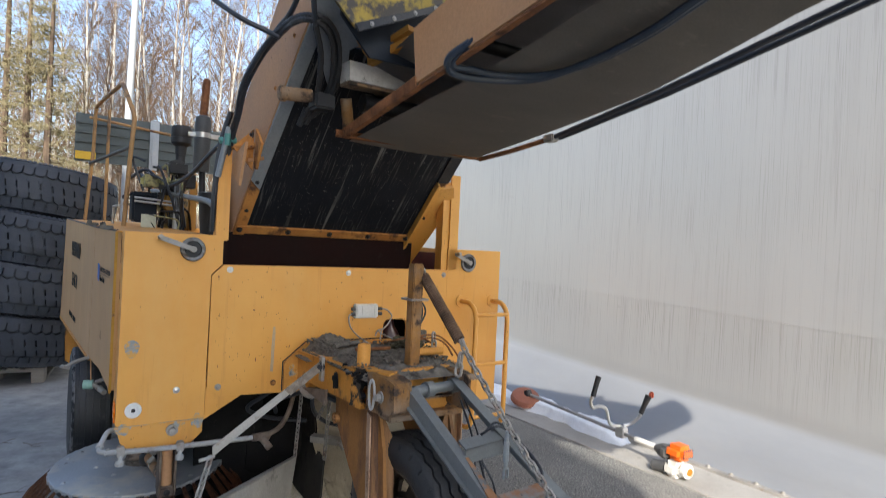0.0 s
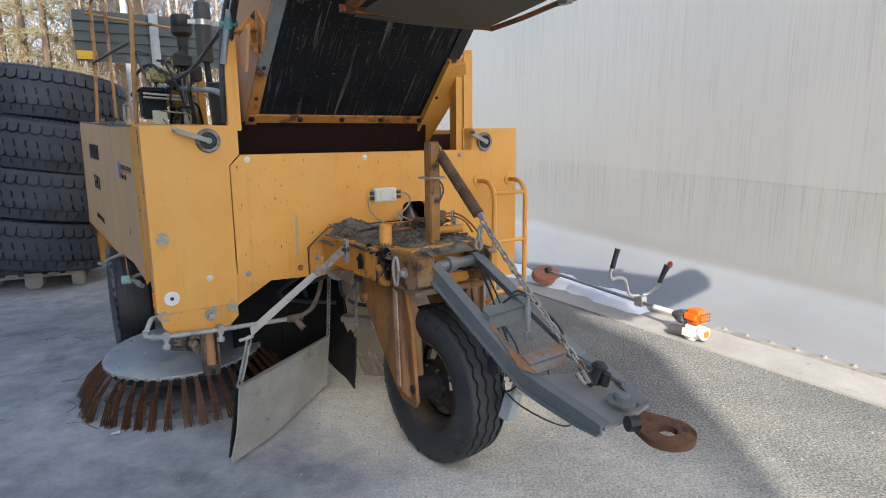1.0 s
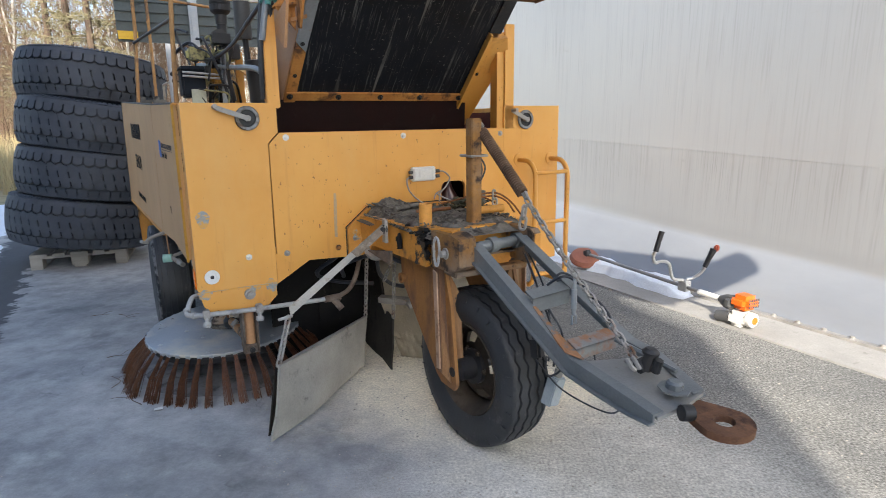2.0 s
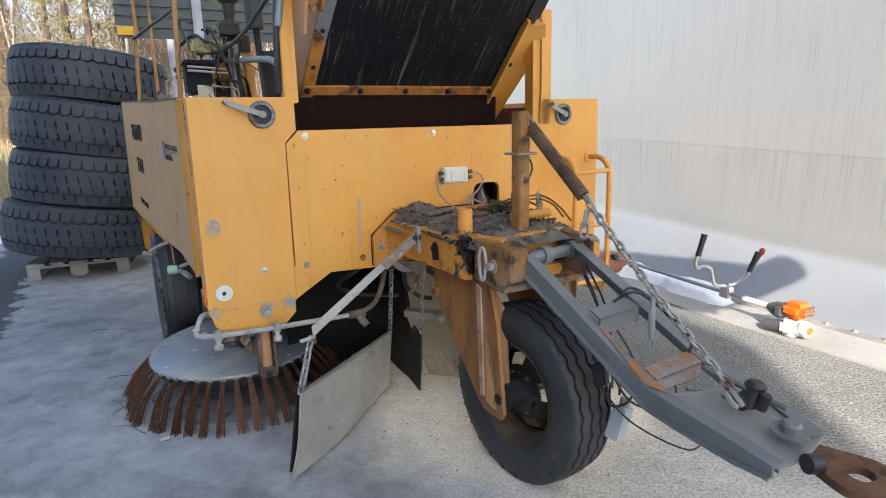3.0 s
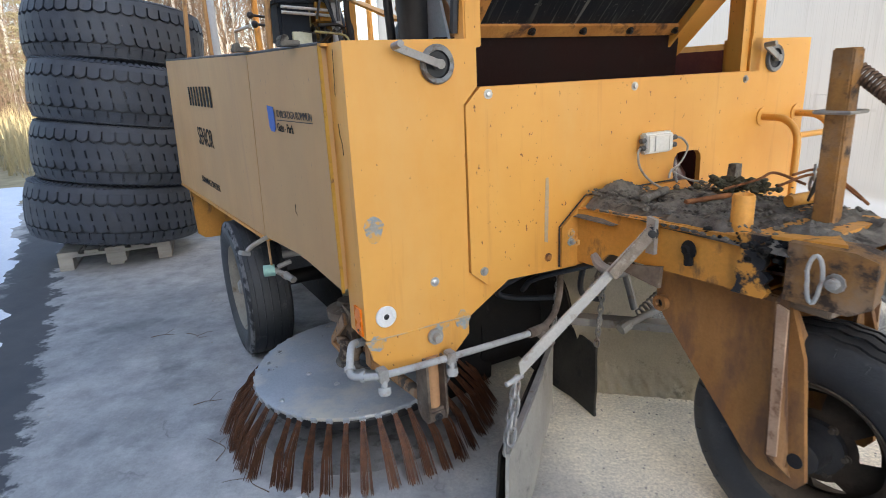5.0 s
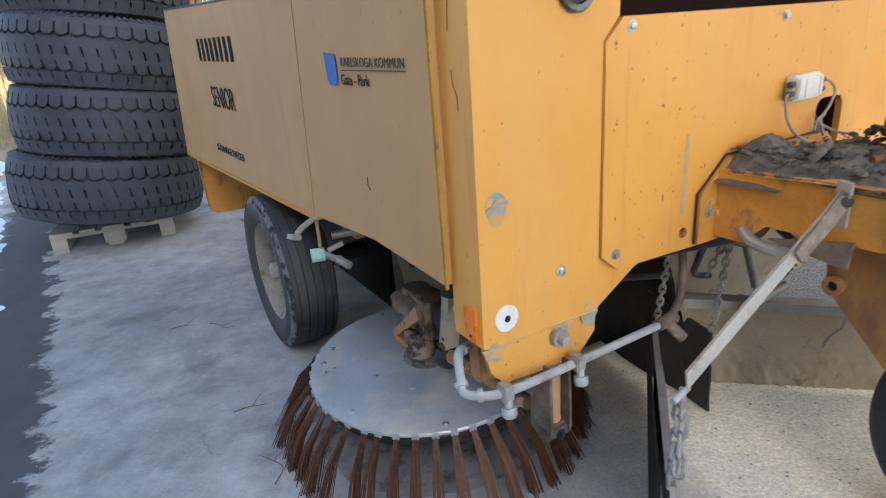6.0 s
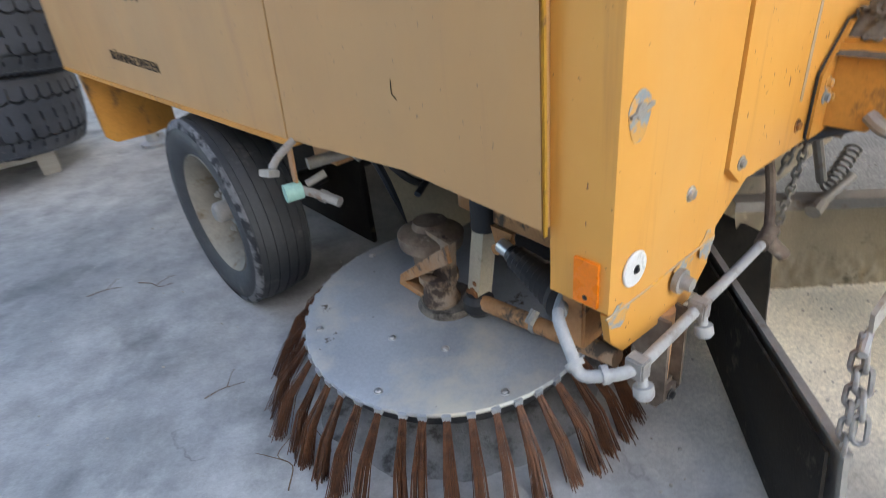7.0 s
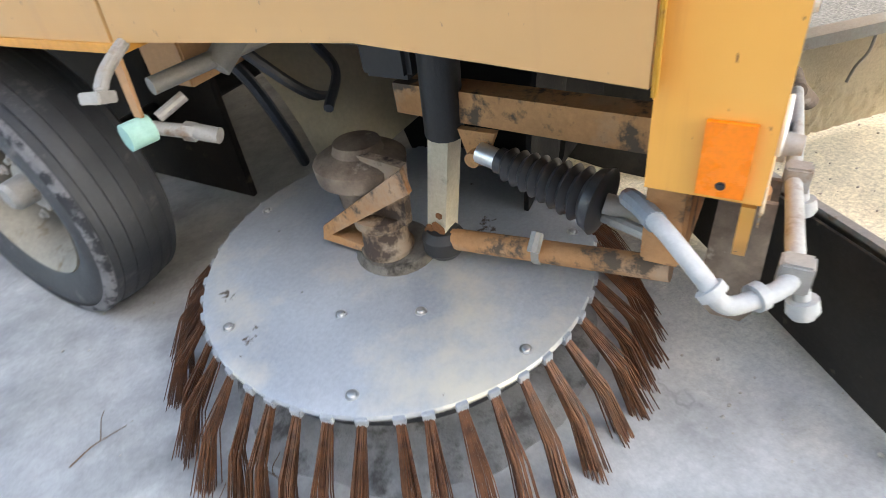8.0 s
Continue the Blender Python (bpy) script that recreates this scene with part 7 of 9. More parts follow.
    lathe(bm, prof, axis_pose(a, b - a), 24)
    part("bellows", bm, worn("shiny black rubber", (0.018, 0.018, 0.02), (0.04, 0.04, 0.043), 0.32, 0, None, scale=14, grain=120, relief=0.05), sweeper, "black ribbed rubber bellows", smooth=25)
    bm = B()
    rod(bm, a - (b - a).normalized() * 0.04, a + (b - a).normalized() * 0.005, 0.018, 12)
    part("bellows_ferrule", bm, BRIGHT_METAL, sweeper, "bright metal ferrule")
    bm = B()
    rod(bm, b, b + (b - a).normalized() * 0.10 + Vector((0.03, 0, -0.01)), 0.016, 12)
    rod(bm, (-0.80, 0.30, 0.42), (-0.92, 0.09, 0.46), 0.010, 10)
    part("push_rod", bm, BARE_STEEL, sweeper)
    bm = B()
    box(bm, (-0.98, 0.07, 0.47), (-0.74, 0.12, 0.60))
    part("inner_bracket", bm, SOILED, sweeper, bevel=0.005)


def underside():
    grime = worn("grimy black steel", (0.016, 0.014, 0.013), (0.055, 0.045, 0.038), 0.75, 0.1, (0.13, 0.10, 0.075), (0.60, 0.74), 7, 110, 0.4)
    bm = B()
    box(bm, (-0.62, 0.95, 0.55), (0.85, 2.7, 0.75))
    part("chassis", bm, grime, sweeper, "grimy black chassis", bevel=0.01)
    # two plates added at side and rear to shut light out from below
    bm = B()
    box(bm, (-0.66, 1.25, 0.12), (-0.64, 2.72, 0.72))
    part("shade_plate", bm, grime, sweeper, "grimy black plate added to keep the underside dark", bevel=0.004)
    bm = B()
    box(bm, (-0.62, 2.70, 0.12), (0.9, 2.715, 0.74))
    part("shade_plate", bm, DARK_RUBBER, sweeper, bevel=0.004)
    bm = B()
    box(bm, (-1.02, 0.13, 0.74), (0.9, 2.7, 0.752))
    part("floor_plate", bm, grime, sweeper, "grimy black underside of the body")
    bm = B()
    rod(bm, (-0.95, 1.525, 0.339), (0.80, 1.525, 0.339), 0.04, 14)
    part("axle", bm, DARK_STEEL, sweeper)
    # roller housing across the machine
    bm = B()
    pts = [(-0.09, 0.205, 0.375), (0.43, -0.365, 0.375), (0.52, -0.275, 0.02), (0.03, 0.188, 0.02)]
    rows = []
    for j in range(25):
        v = j / 24
        row = []
        for i in range(101):
            u = i / 100
            p = Vector(pts[0]).lerp(Vector(pts[1]), u).lerp(Vector(pts[3]).lerp(Vector(pts[2]), u), v)
            ragged = 0.62 + 0.12 * noise.fractal(Vector((u * 7, 3, 1)), 0.9, 2, 3)
            crust = (v > ragged) * (0.007 + 0.010 * noise.fractal(Vector((u * 26, v * 9, 0)), 0.8, 2, 5))
            row.append(bm.verts.new(p - Vector((0.7 * crust, 0.7 * crust, 0))))
        rows.append(row)
    for a, b in zip(rows, rows[1:]):
        for i in range(100):
            bm.faces.new((a[i], b[i], b[i + 1], a[i + 1]))
    bmesh.ops.solidify(bm, geom=list(bm.faces), thickness=-0.012)
    part("housing_front", bm, SILT, sweeper, "slanting dirt guide board crusted with pale silt", smooth=50)
    bm = B()
    slab(bm, [(-0.095, 0.198, 0.375), (0.425, -0.372, 0.375), (0.455, -0.345, 0.379), (-0.065, 0.225, 0.379)], (0, 0, 0.008))
    slab(bm, [(-0.0955, 0.1975, 0.352), (0.4245, -0.3725, 0.352), (0.4245, -0.3725, 0.383), (-0.0955, 0.1975, 0.383)], (-0.003, -0.003, 0))
    part("housing_lip", bm, BARE_STEEL, sweeper, bevel=0.002)
    bm = B()
    rows = []
    for k in range(13):
        t = radians(-20 + 130 * k / 12)
        rows.append([bm.verts.new((x, 0.62 - 0.36 * math.cos(t), 0.33 + 0.30 * math.sin(t))) for x in (-0.03, 0.93)])
    for a, b in zip(rows, rows[1:]):
        bm.faces.new((a[0], b[0], b[1], a[1]))
    bmesh.ops.solidify(bm, geom=list(bm.faces), thickness=0.01)
    part("roller_hood", bm, SILT, sweeper, "curved roller hood under pale silt", smooth=40)
    bm = B()
    rim_pts = [(-0.036, 0.62 - 0.36 * math.cos(radians(-20 + 130 * k / 12)), 0.33 + 0.30 * math.sin(radians(-20 + 130 * k / 12))) for k in range(13)]
    slab(bm, rim_pts + [(-0.036, 0.80, 0.10), (-0.036, 0.36, 0.10)], (-0.008, 0, 0))
    part("hood_end", bm, grime, sweeper, "grimy black end plate of the roller hood", smooth=0)
    bm = B()
    lathe(bm, [(0, 0), (0.24, 0), (0.24, 1.2), (0, 1.2)], axis_pose((-0.35, 0.68, 0.27), (1, 0, 0)), 32)
    part("sweeping_roller", bm, DARK_RUBBER, sweeper, "dark sweeping roller")
    # small linkage on the housing
    bm = B()
    tube(bm, curve_pts([(0.06, 0.10, 0.62), (0.08, 0.07, 0.50), (0.09, 0.05, 0.42)], 5), 0.014, 10)
    rod(bm, (0.02, 0.03, 0.375), (0.17, 0.0, 0.42), 0.014, 12)
    rod(bm, (0.0, 0.03, 0.365), (0.04, 0.028, 0.38), 0.022, 10)
    part("linkage", bm, BARE_STEEL, sweeper, "dusty linkage")
    bm = B()
    top, low = Vector((0.24, 0.03, 0.475)), Vector((0.10, 0.035, 0.40))
    d = (low - top).normalized()
    a = d.orthogonal().normalized()
    b = d.cross(a)
    tube(bm, [top + d * ((low - top).length * i / 80) + (a * math.cos(2 * math.pi * i / 10) + b * math.sin(2 * math.pi * i / 10)) * 0.02 for i in range(81)], 0.0045, 5)
    part("spring", bm, BARE_STEEL, sweeper, smooth=60)
    bm = B()
    tube(bm, curve_pts([(0.235, -0.165, 0.36), (0.225, -0.16, 0.31), (0.20, -0.14, 0.28), (0.19, -0.13, 0.24)], 6), 0.004, 6)
    part("wire", bm, BARE_STEEL, sweeper)
    # odds and ends beneath the neck
    bm = B()
    slab(bm, [(-0.30, -0.19, 0.742), (-0.262, -0.36, 0.765), (-0.262, -0.355, 0.70)], (0.012, 0, 0))
    part("hanger_plate", bm, JACK, sweeper, "rusty brown plate under the neck", bevel=0.002)
    bm = B()
    slab(bm, [(-0.26, -0.02, 0.70), (-0.10, -0.02, 0.62), (-0.02, -0.02, 0.64), (0.05, -0.02, 0.68)], (0, 0.06, 0))
    part("neck_web", bm, worn("brown steel", (0.10, 0.075, 0.055), (0.18, 0.14, 0.10), 0.8, 0, None, scale=8, grain=90, relief=0.3), sweeper, bevel=0.003)
    bm = B()
    tube(bm, curve_pts([(-0.26, -0.10, 0.735), (-0.275, -0.14, 0.715), (-0.262, -0.20, 0.705), (-0.22, -0.22, 0.72)], 6), 0.016, 10)
    part("tow_hook", bm, BARE_STEEL, sweeper, "dusty steel hook")
    for pts in ([(-0.20, -0.16, 0.74), (-0.19, -0.22, 0.70), (-0.14, -0.28, 0.68), (-0.05, -0.30, 0.69)], [(-0.22, -0.08, 0.70), (-0.30, 0.15, 0.60), (-0.25, 0.30, 0.50)], [(-0.35, 0.10, 0.66), (-0.42, 0.22, 0.56), (-0.30, 0.30, 0.48), (-0.10, 0.25, 0.45)], [(-0.15, 0.05, 0.71), (-0.12, 0.12, 0.55), (-0.02, 0.2, 0.45), (0.06, 0.2, 0.42)]):
        bm = B()
        tube(bm, curve_pts(pts, 7), 0.011, 8)
        part("hose", bm, HOSE, sweeper, "black hose")
    # hydraulic odds behind the side doors
    for pts, r in (([(-0.85, 0.95, 0.70), (-0.80, 0.90, 0.60), (-0.72, 0.85, 0.50), (-0.55, 0.9, 0.45)], 0.012), ([(-0.80, 1.1, 0.66), (-0.75, 1.02, 0.55), (-0.70, 1.0, 0.40), (-0.62, 1.05, 0.25)], 0.014), ([(-0.70, 0.9, 0.7), (-0.68, 0.86, 0.6), (-0.70, 0.8, 0.55), (-0.80, 0.75, 0.52)], 0.010), ([(-0.90, 1.15, 0.66), (-0.80, 1.0, 0.62), (-0.62, 0.9, 0.62)], 0.012)):
        bm = B()
        tube(bm, curve_pts(pts, 7), r, 8)
        part("hose", bm, HOSE, sweeper, "black hose")
    bm = B()
    box(bm, (-0.90, 0.98, 0.58), (-0.62, 1.10, 0.72))
    part("frame_bracket", bm, FADED, sweeper, bevel=0.004)
    bm = B()
    rod(bm, (-1.0, 0.95, 0.63), (-0.70, 0.88, 0.64), 0.016, 12)
    rod(bm, (-0.88, 0.92, 0.62), (-0.82, 0.91, 0.66), 0.026, 12)
    part("coupling", bm, BARE_STEEL, sweeper, "dusty pipe coupling")
    bm = B()
    rows = []
    for k in range(9):
        t = radians(10 + 80 * k / 8)
        rows.append([bm.verts.new((x, 1.12 - 0.33 * math.cos(t), 0.25 + 0.44 * math.sin(t))) for x in (-0.80, 0.4)])
    for a, b in zip(rows, rows[1:]):
        bm.faces.new((a[0], b[0], b[1], a[1]))
    bmesh.ops.solidify(bm, geom=list(bm.faces), thickness=0.01)
    part("dust_shield", bm, worn("dull olive steel", (0.48, 0.435, 0.345), (0.62, 0.57, 0.45), 0.8, 0, None, scale=5, grain=90, relief=0.2), sweeper, "dusty olive-grey shield")
    # grease valve and door lever by the seam
    bm = B()
    slab(bm, [(-1.062, 0.895, 0.735), (-1.062, 0.92, 0.735), (-1.055, 0.945, 0.60), (-1.055, 0.925, 0.60)], (0.006, 0, 0))
    part("valve_strap", bm, FADED, sweeper, smooth=0)
    bm = B()
    rod(bm, (-1.085, 0.945, 0.575), (-1.04, 0.935, 0.575), 0.024, 16)
    v = part("valve", bm, MINT, sweeper, "mint green hose coupling", bevel=0.004)
    bm = B()
    rod(bm, (-1.04, 0.93, 0.575), (-1.01, 0.87, 0.56), 0.012, 12)
    rod(bm, (-1.015, 0.885, 0.563), (-1.008, 0.865, 0.559), 0.017, 6)
    rod(bm, (-1.01, 0.87, 0.562), (-0.995, 0.825, 0.552), 0.014, 12)
    rod(bm, (-1.03, 0.92, 0.59), (-0.98, 0.90, 0.61), 0.010, 10)
    part("valve_stub", bm, BARE_STEEL, v)
    bm = B()
    tube(bm, curve_pts([(-1.068, 0.86, 0.735), (-1.09, 0.845, 0.733), (-1.135, 0.82, 0.722), (-1.165, 0.80, 0.708)], 5), [0.010] * 15 + [0.007], 8)
    box(bm, (-0.02, -0.016, -0.008), (0.016, 0.016, 0.008), pose(-1.172, 0.795, 0.704, 0, 20, 20))
    part("door_lever", bm, BARE_STEEL, sweeper, "grey door lever", bevel=0.002)
    # rear mudguard
    bm = B()
    slab(bm, [(-1.140, 2.68, 0.735), (-0.80, 2.68, 0.735), (-0.80, 2.70, 0.36), (-0.92, 2.705, 0.345), (-1.09, 2.705, 0.35), (-1.130, 2.70, 0.385)], (0, 0.01, 0.003))
    slab(bm, [(-1.140, 2.68, 0.735), (-1.140, 2.76, 0.735), (-1.130, 2.72, 0.385), (-1.130, 2.70, 0.385)], (0.008, 0, 0))
    part("mudguard", bm, OLD_ORANGE, sweeper, "yellow rear mudguard", bevel=0.003)


def engine_deck():
    rail_brown = worn("brown worn handrail paint", (0.30, 0.16, 0.06), (0.46, 0.26, 0.09), 0.6, 0, (0.12, 0.07, 0.045), (0.52, 0.64), 8, 90, 0.3, (1, 1, 0.4))
    bm = B()
    tube(bm, [(-0.92, 1.05, 1.42), (-0.903, 1.05, 1.814), (-0.888, 1.06, 2.04), (-0.892, 1.08, 2.08), (-0.928, 1.33, 2.285), (-0.936, 1.40, 2.30), (-0.943, 1.50, 2.302), (-1.0, 2.34, 2.33), (-1.008, 2.41, 2.315), (-1.012, 2.42, 2.26), (-1.016, 2.42, 1.99), (-1.051, 2.42, 1.46)], 0.0125, 10)
    rail = part("handrail", bm, rail_brown, sweeper, "worn yellow-brown tubular handrail")
    for a, b, r in (((-1.034, 2.42, 1.90), (-0.90, 1.05, 1.882), 0.010), ((-1.05, 2.42, 2.24), (-0.42, 2.42, 2.18), 0.010), ((-0.924, 2.42, 1.47), (-0.921, 2.42, 2.32), 0.0115)):
        bm = B()
        rod(bm, a, b, r, 10)
        part("rail_bar", bm, rail_brown if r > 0.0102 or a[2] > 2 else DARK_STEEL, rail)
    bm = B()
    box(bm, (-0.885, 1.0, 1.46), (-0.76, 1.15, 1.615))
    box(bm, (-0.895, 0.985, 1.60), (-0.75, 1.165, 1.63))
    part("battery_case", bm, worn("blue black plastic", (0.006, 0.009, 0.014), (0.014, 0.019, 0.028), 0.7, 0, None, scale=9, grain=90, relief=0.1), sweeper, "blue-black case on the engine deck", bevel=0.012)
    bm = B()
    box(bm, (-0.84, 0.985, 1.43), (-0.765, 1.0, 1.505))
    part("plate", bm, worn("pale green label", (0.40, 0.45, 0.33), (0.5, 0.52, 0.42), 0.6), sweeper, "pale green plate")
    bm = B()
    lathe(bm, [(0, 0), (0.085, 0), (0.09, 0.02), (0.075, 0.12), (0.06, 0.20), (0.045, 0.24), (0, 0.24)], axis_pose((-0.62, 1.22, 1.42), (0, 0, 1)), 20)
    part("engine_block", bm, worn("oily yellow paint", (0.30, 0.17, 0.03), (0.45, 0.27, 0.05), 0.5, 0, (0.02, 0.018, 0.015), (0.48, 0.6), 9, 90, 0.3), sweeper, "oily yellow engine housing")
    bm = B()
    fan_m = axis_pose((-0.658, 1.06, 1.787), (-0.25, -1, 0.05))
    lathe(bm, [(0, 0.0), (0.040, 0.0), (0.046, 0.012), (0.046, 0.03), (0.030, 0.034), (0.016, 0.036), (0.014, 0.050), (0, 0.052)], fan_m, 24)
    fan = part("blower_housing", bm, DARK_STEEL, sweeper, "dark round blower housing")
    for k in range(9):
        t = 2 * math.pi * k / 9
        bm = B()
        beam(bm, fan_m @ Vector((0.017 * math.cos(t), 0.017 * math.sin(t), 0.0365)), fan_m @ Vector((0.042 * math.cos(t), 0.042 * math.sin(t), 0.035)), 0.004, 0.004)
        part("fin", bm, BARE_STEEL, fan)
    bm = B()
    box(bm, (-0.72, 1.04, 1.535), (-0.635, 1.14, 1.638))
    part("crankcase", bm, worn("amber oily paint", (0.34, 0.17, 0.02), (0.46, 0.25, 0.035), 0.4, 0, (0.03, 0.02, 0.012), (0.55, 0.66), 9, 90, 0.2), sweeper, "oily amber crankcase", bevel=0.014)
    for z in (1.595, 1.575):
        bm = B()
        rod(bm, (-0.88, 0.97, z), (-0.66, 0.99, z - 0.012), 0.006, 8)
        part("control_rod", bm, PIPE_GREY, sweeper, "thin grey control rod")
    bm = B()
    box(bm, (-0.845, 1.03, 1.665), (-0.575, 1.10, 1.725))
    part("pump", bm, worn("olive yellow paint", (0.33, 0.30, 0.10), (0.48, 0.44, 0.18), 0.55, 0, (0.03, 0.03, 0.025), (0.52, 0.62), 9, 90, 0.3), sweeper, "yellowish pump body", bevel=0.012)
    bm = B()
    for k in range(5):
        rod(bm, (-0.78 + 0.055 * k, 1.1, 1.44), (-0.74 + 0.05 * k, 1.2 + 0.02 * k, 1.64), 0.013 + 0.004 * (k % 2), 10)
    part("lines", bm, DARK_STEEL, sweeper)
    # air cleaner
    bm = B()
    lathe(bm, [(0, 0), (0.03, 0), (0.032, 0.05), (0.046, 0.06), (0.056, 0.072), (0.057, 0.10), (0.054, 0.103), (0.057, 0.108), (0.057, 0.155), (0.05, 0.17), (0, 0.174)], axis_pose((-0.64, 1.05, 1.866), (0, 0, 1)), 28)
    part("air_cleaner", bm, BLACK_RUBBER, sweeper, "black air cleaner bowl")
    bm = B()
    rod(bm, (-0.64, 1.05, 1.70), (-0.64, 1.05, 1.875), 0.027, 16)
    lathe(bm, [(0.022, 0), (0.04, 0.0), (0.04, 0.035), (0.022, 0.035)], axis_pose((-0.66, 1.0, 1.79), (-0.3, -1, 0)), 20)
    part("cleaner_neck", bm, DARK_STEEL, sweeper)
    # exhaust silencer and stack
    bm = B()
    lathe(bm, [(0, 0), (0.038, 0), (0.041, 0.01), (0.041, 0.255), (0.036, 0.29), (0.02, 0.30), (0, 0.30)], axis_pose((-0.608, 0.62, 1.737), (0, 0, 1)), 28)
    sil = part("silencer", bm, worn("dark grey silencer", (0.055, 0.058, 0.06), (0.085, 0.088, 0.09), 0.6), sweeper, "dark grey exhaust silencer")
    bm = B()
    tube(bm, [(-0.608, 0.62, 2.02), (-0.60, 0.62, 2.20), (-0.597, 0.625, 2.225), (-0.592, 0.63, 2.23)], [0.020, 0.020, 0.018, 0.010], 16)
    part("stack", bm, RUST, sil, "rusty exhaust stack")
    bm = B()
    lathe(bm, [(0.041, 0), (0.0435, 0), (0.0435, 0.026), (0.041, 0.026)], axis_pose((-0.608, 0.62, 1.917), (0, 0, 1)), 28)
    box(bm, (-0.68, 0.60, 1.919), (-0.64, 0.625, 1.939))
    box(bm, (-0.578, 0.60, 1.919), (-0.52, 0.625, 1.939))
    part("strap", bm, BRIGHT_METAL, sil, "bright strap")
    bm = B()
    rod(bm, (-0.585, 0.62, 1.43), (-0.603, 0.62, 1.74), 0.016, 16)
    part("exhaust_pipe", bm, DARK_STEEL, sweeper)
    bm = B()
    rod(bm, (-0.58, 0.44, 1.41), (-0.60, 0.42, 1.62), 0.055, 20)
    part("oil_filter", bm, BLACK_RUBBER, sweeper, "black filter canister", bevel=0.01)
    bm = B()
    box(bm, (-0.575, 1.07, 1.41), (-0.535, 1.11, 1.72))
    beam(bm, (-0.56, 1.0, 1.62), (-0.50, 0.72, 1.52), 0.05, 0.01)
    part("support", bm, ORANGE, sweeper, bevel=0.003)
    bm = B()
    tube(bm, curve_pts([(-0.75, 1.30, 1.66), (-0.66, 0.90, 1.62), (-0.655, 0.40, 1.58), (-0.65, 0.18, 1.555), (-0.64, 0.10, 1.52), (-0.636, 0.068, 1.46), (-0.634, 0.06, 1.40)], 6), 0.014, 10)
    part("pipe", bm, GREY_STEEL, sweeper, "bent grey steel pipe")
    for pts, r in (([(-0.80, 1.2, 1.72), (-0.74, 0.95, 1.66), (-0.68, 0.6, 1.70), (-0.65, 0.25, 1.78), (-0.63, 0.05, 1.83)], 0.010), ([(-0.82, 1.25, 1.75), (-0.80, 1.1, 1.70), (-0.70, 1.0, 1.64), (-0.64, 0.95, 1.42)], 0.010), ([(-0.88, 1.3, 1.72), (-0.80, 1.25, 1.78), (-0.74, 1.2, 1.72), (-0.70, 1.15, 1.6)], 0.010), ([(-0.63, 0.9, 1.44), (-0.66, 0.85, 1.6), (-0.64, 0.8, 1.72)], 0.012), ([(-0.66, 0.05, 1.42), (-0.665, 0.02, 1.6), (-0.65, 0.01, 1.8), (-0.62, -0.02, 1.95)], 0.013)):
        bm = B()
        tube(bm, curve_pts(pts, 6), r, 8)
        part("hose", bm, HOSE, sweeper, "black hose on the engine deck")
    # small lines, unions and brackets crowding the engine
    rnd = random.Random(41)
    tones = [DARK_STEEL, BARE_STEEL, HOSE, worn("olive casting", (0.22, 0.20, 0.08), (0.34, 0.30, 0.12), 0.55, 0, (0.03, 0.03, 0.025), (0.5, 0.6), 12, 90, 0.3), GREY_STEEL]
    for k in range(26):
        p = Vector((rnd.uniform(-0.84, -0.60), rnd.uniform(0.85, 1.25), rnd.uniform(1.47, 1.80)))
        q = p + Vector((rnd.uniform(-0.05, 0.12), rnd.uniform(-0.14, 0.14), rnd.uniform(-0.06, 0.02)))
        e = q + Vector((rnd.uniform(-0.03, 0.06), rnd.uniform(-0.06, 0.06), rnd.uniform(-0.22, -0.06)))
        e.z = max(e.z, 1.42)
        bm = B()
        tube(bm, curve_pts([p, q, e], 5), rnd.choice((0.003, 0.005, 0.007)), 7)
        part("engine_line", bm, (DARK_STEEL, HOSE, tones[3])[k % 3], sweeper)
    for k in range(14):
        p = Vector((rnd.uniform(-0.82, -0.60), rnd.uniform(0.9, 1.2), rnd.uniform(1.50, 1.80)))
        bm = B()
        if k % 2:
            rod(bm, p, p + Vector((rnd.uniform(-0.06, 0.06), rnd.uniform(-0.04, 0.04), 0.03)), rnd.uniform(0.012, 0.028), 12)
        else:
            w, h = rnd.uniform(0.02, 0.05), rnd.uniform(0.02, 0.04)
            box(bm, (p.x - w, p.y - w, p.z - h), (p.x + w, p.y + w, p.z + h))
        part("engine_fitting", bm, (DARK_STEEL, tones[3], DARK_STEEL, BLACK_RUBBER, tones[3], GREY_STEEL)[k % 6], sweeper, bevel=0.003)
    bm = B()
    rod(bm, (-0.66, 0.98, 1.43), (-0.655, 0.98, 1.72), 0.020, 14)
    part("engine_column", bm, GALVANISED, sweeper, "grey upright tube")
    # control levers at the deck edge
    for y, z in ((1.43, 1.574), (1.50, 1.62)):
        bm = B()
        rod(bm, (-0.79, y, z - 0.01), (-0.875, y, z), 0.006, 8)
        lv = part("lever", bm, DARK_STEEL, sweeper)
        bm = B()
        bmesh.ops.create_uvsphere(bm, u_segments=12, v_segments=8, radius=0.016, matrix=Matrix.Translation((-0.88, y, z)))
        part("knob", bm, BLACK_RUBBER, lv, "black ball knob")
    bm = B()
    tube(bm, [(-0.93, 1.62, 1.45), (-0.93, 1.62, 1.56), (-0.92, 1.35, 1.56)], 0.008, 8)
    part("cable_guide", bm, BARE_STEEL, sweeper)
    bm = B()
    slab(bm, [(-0.56, 0.25, 1.40), (-0.56, 0.75, 1.42), (-0.56, 0.35, 1.66)], (0.01, 0, 0))
    part("guard_plate", bm, GREY_STEEL, sweeper, bevel=0.002)


markings()
column_fittings()
ladder()
junction_box()
neck()
fork()
wheels()
drawbar()
arms_and_flaps()
water_pipe()
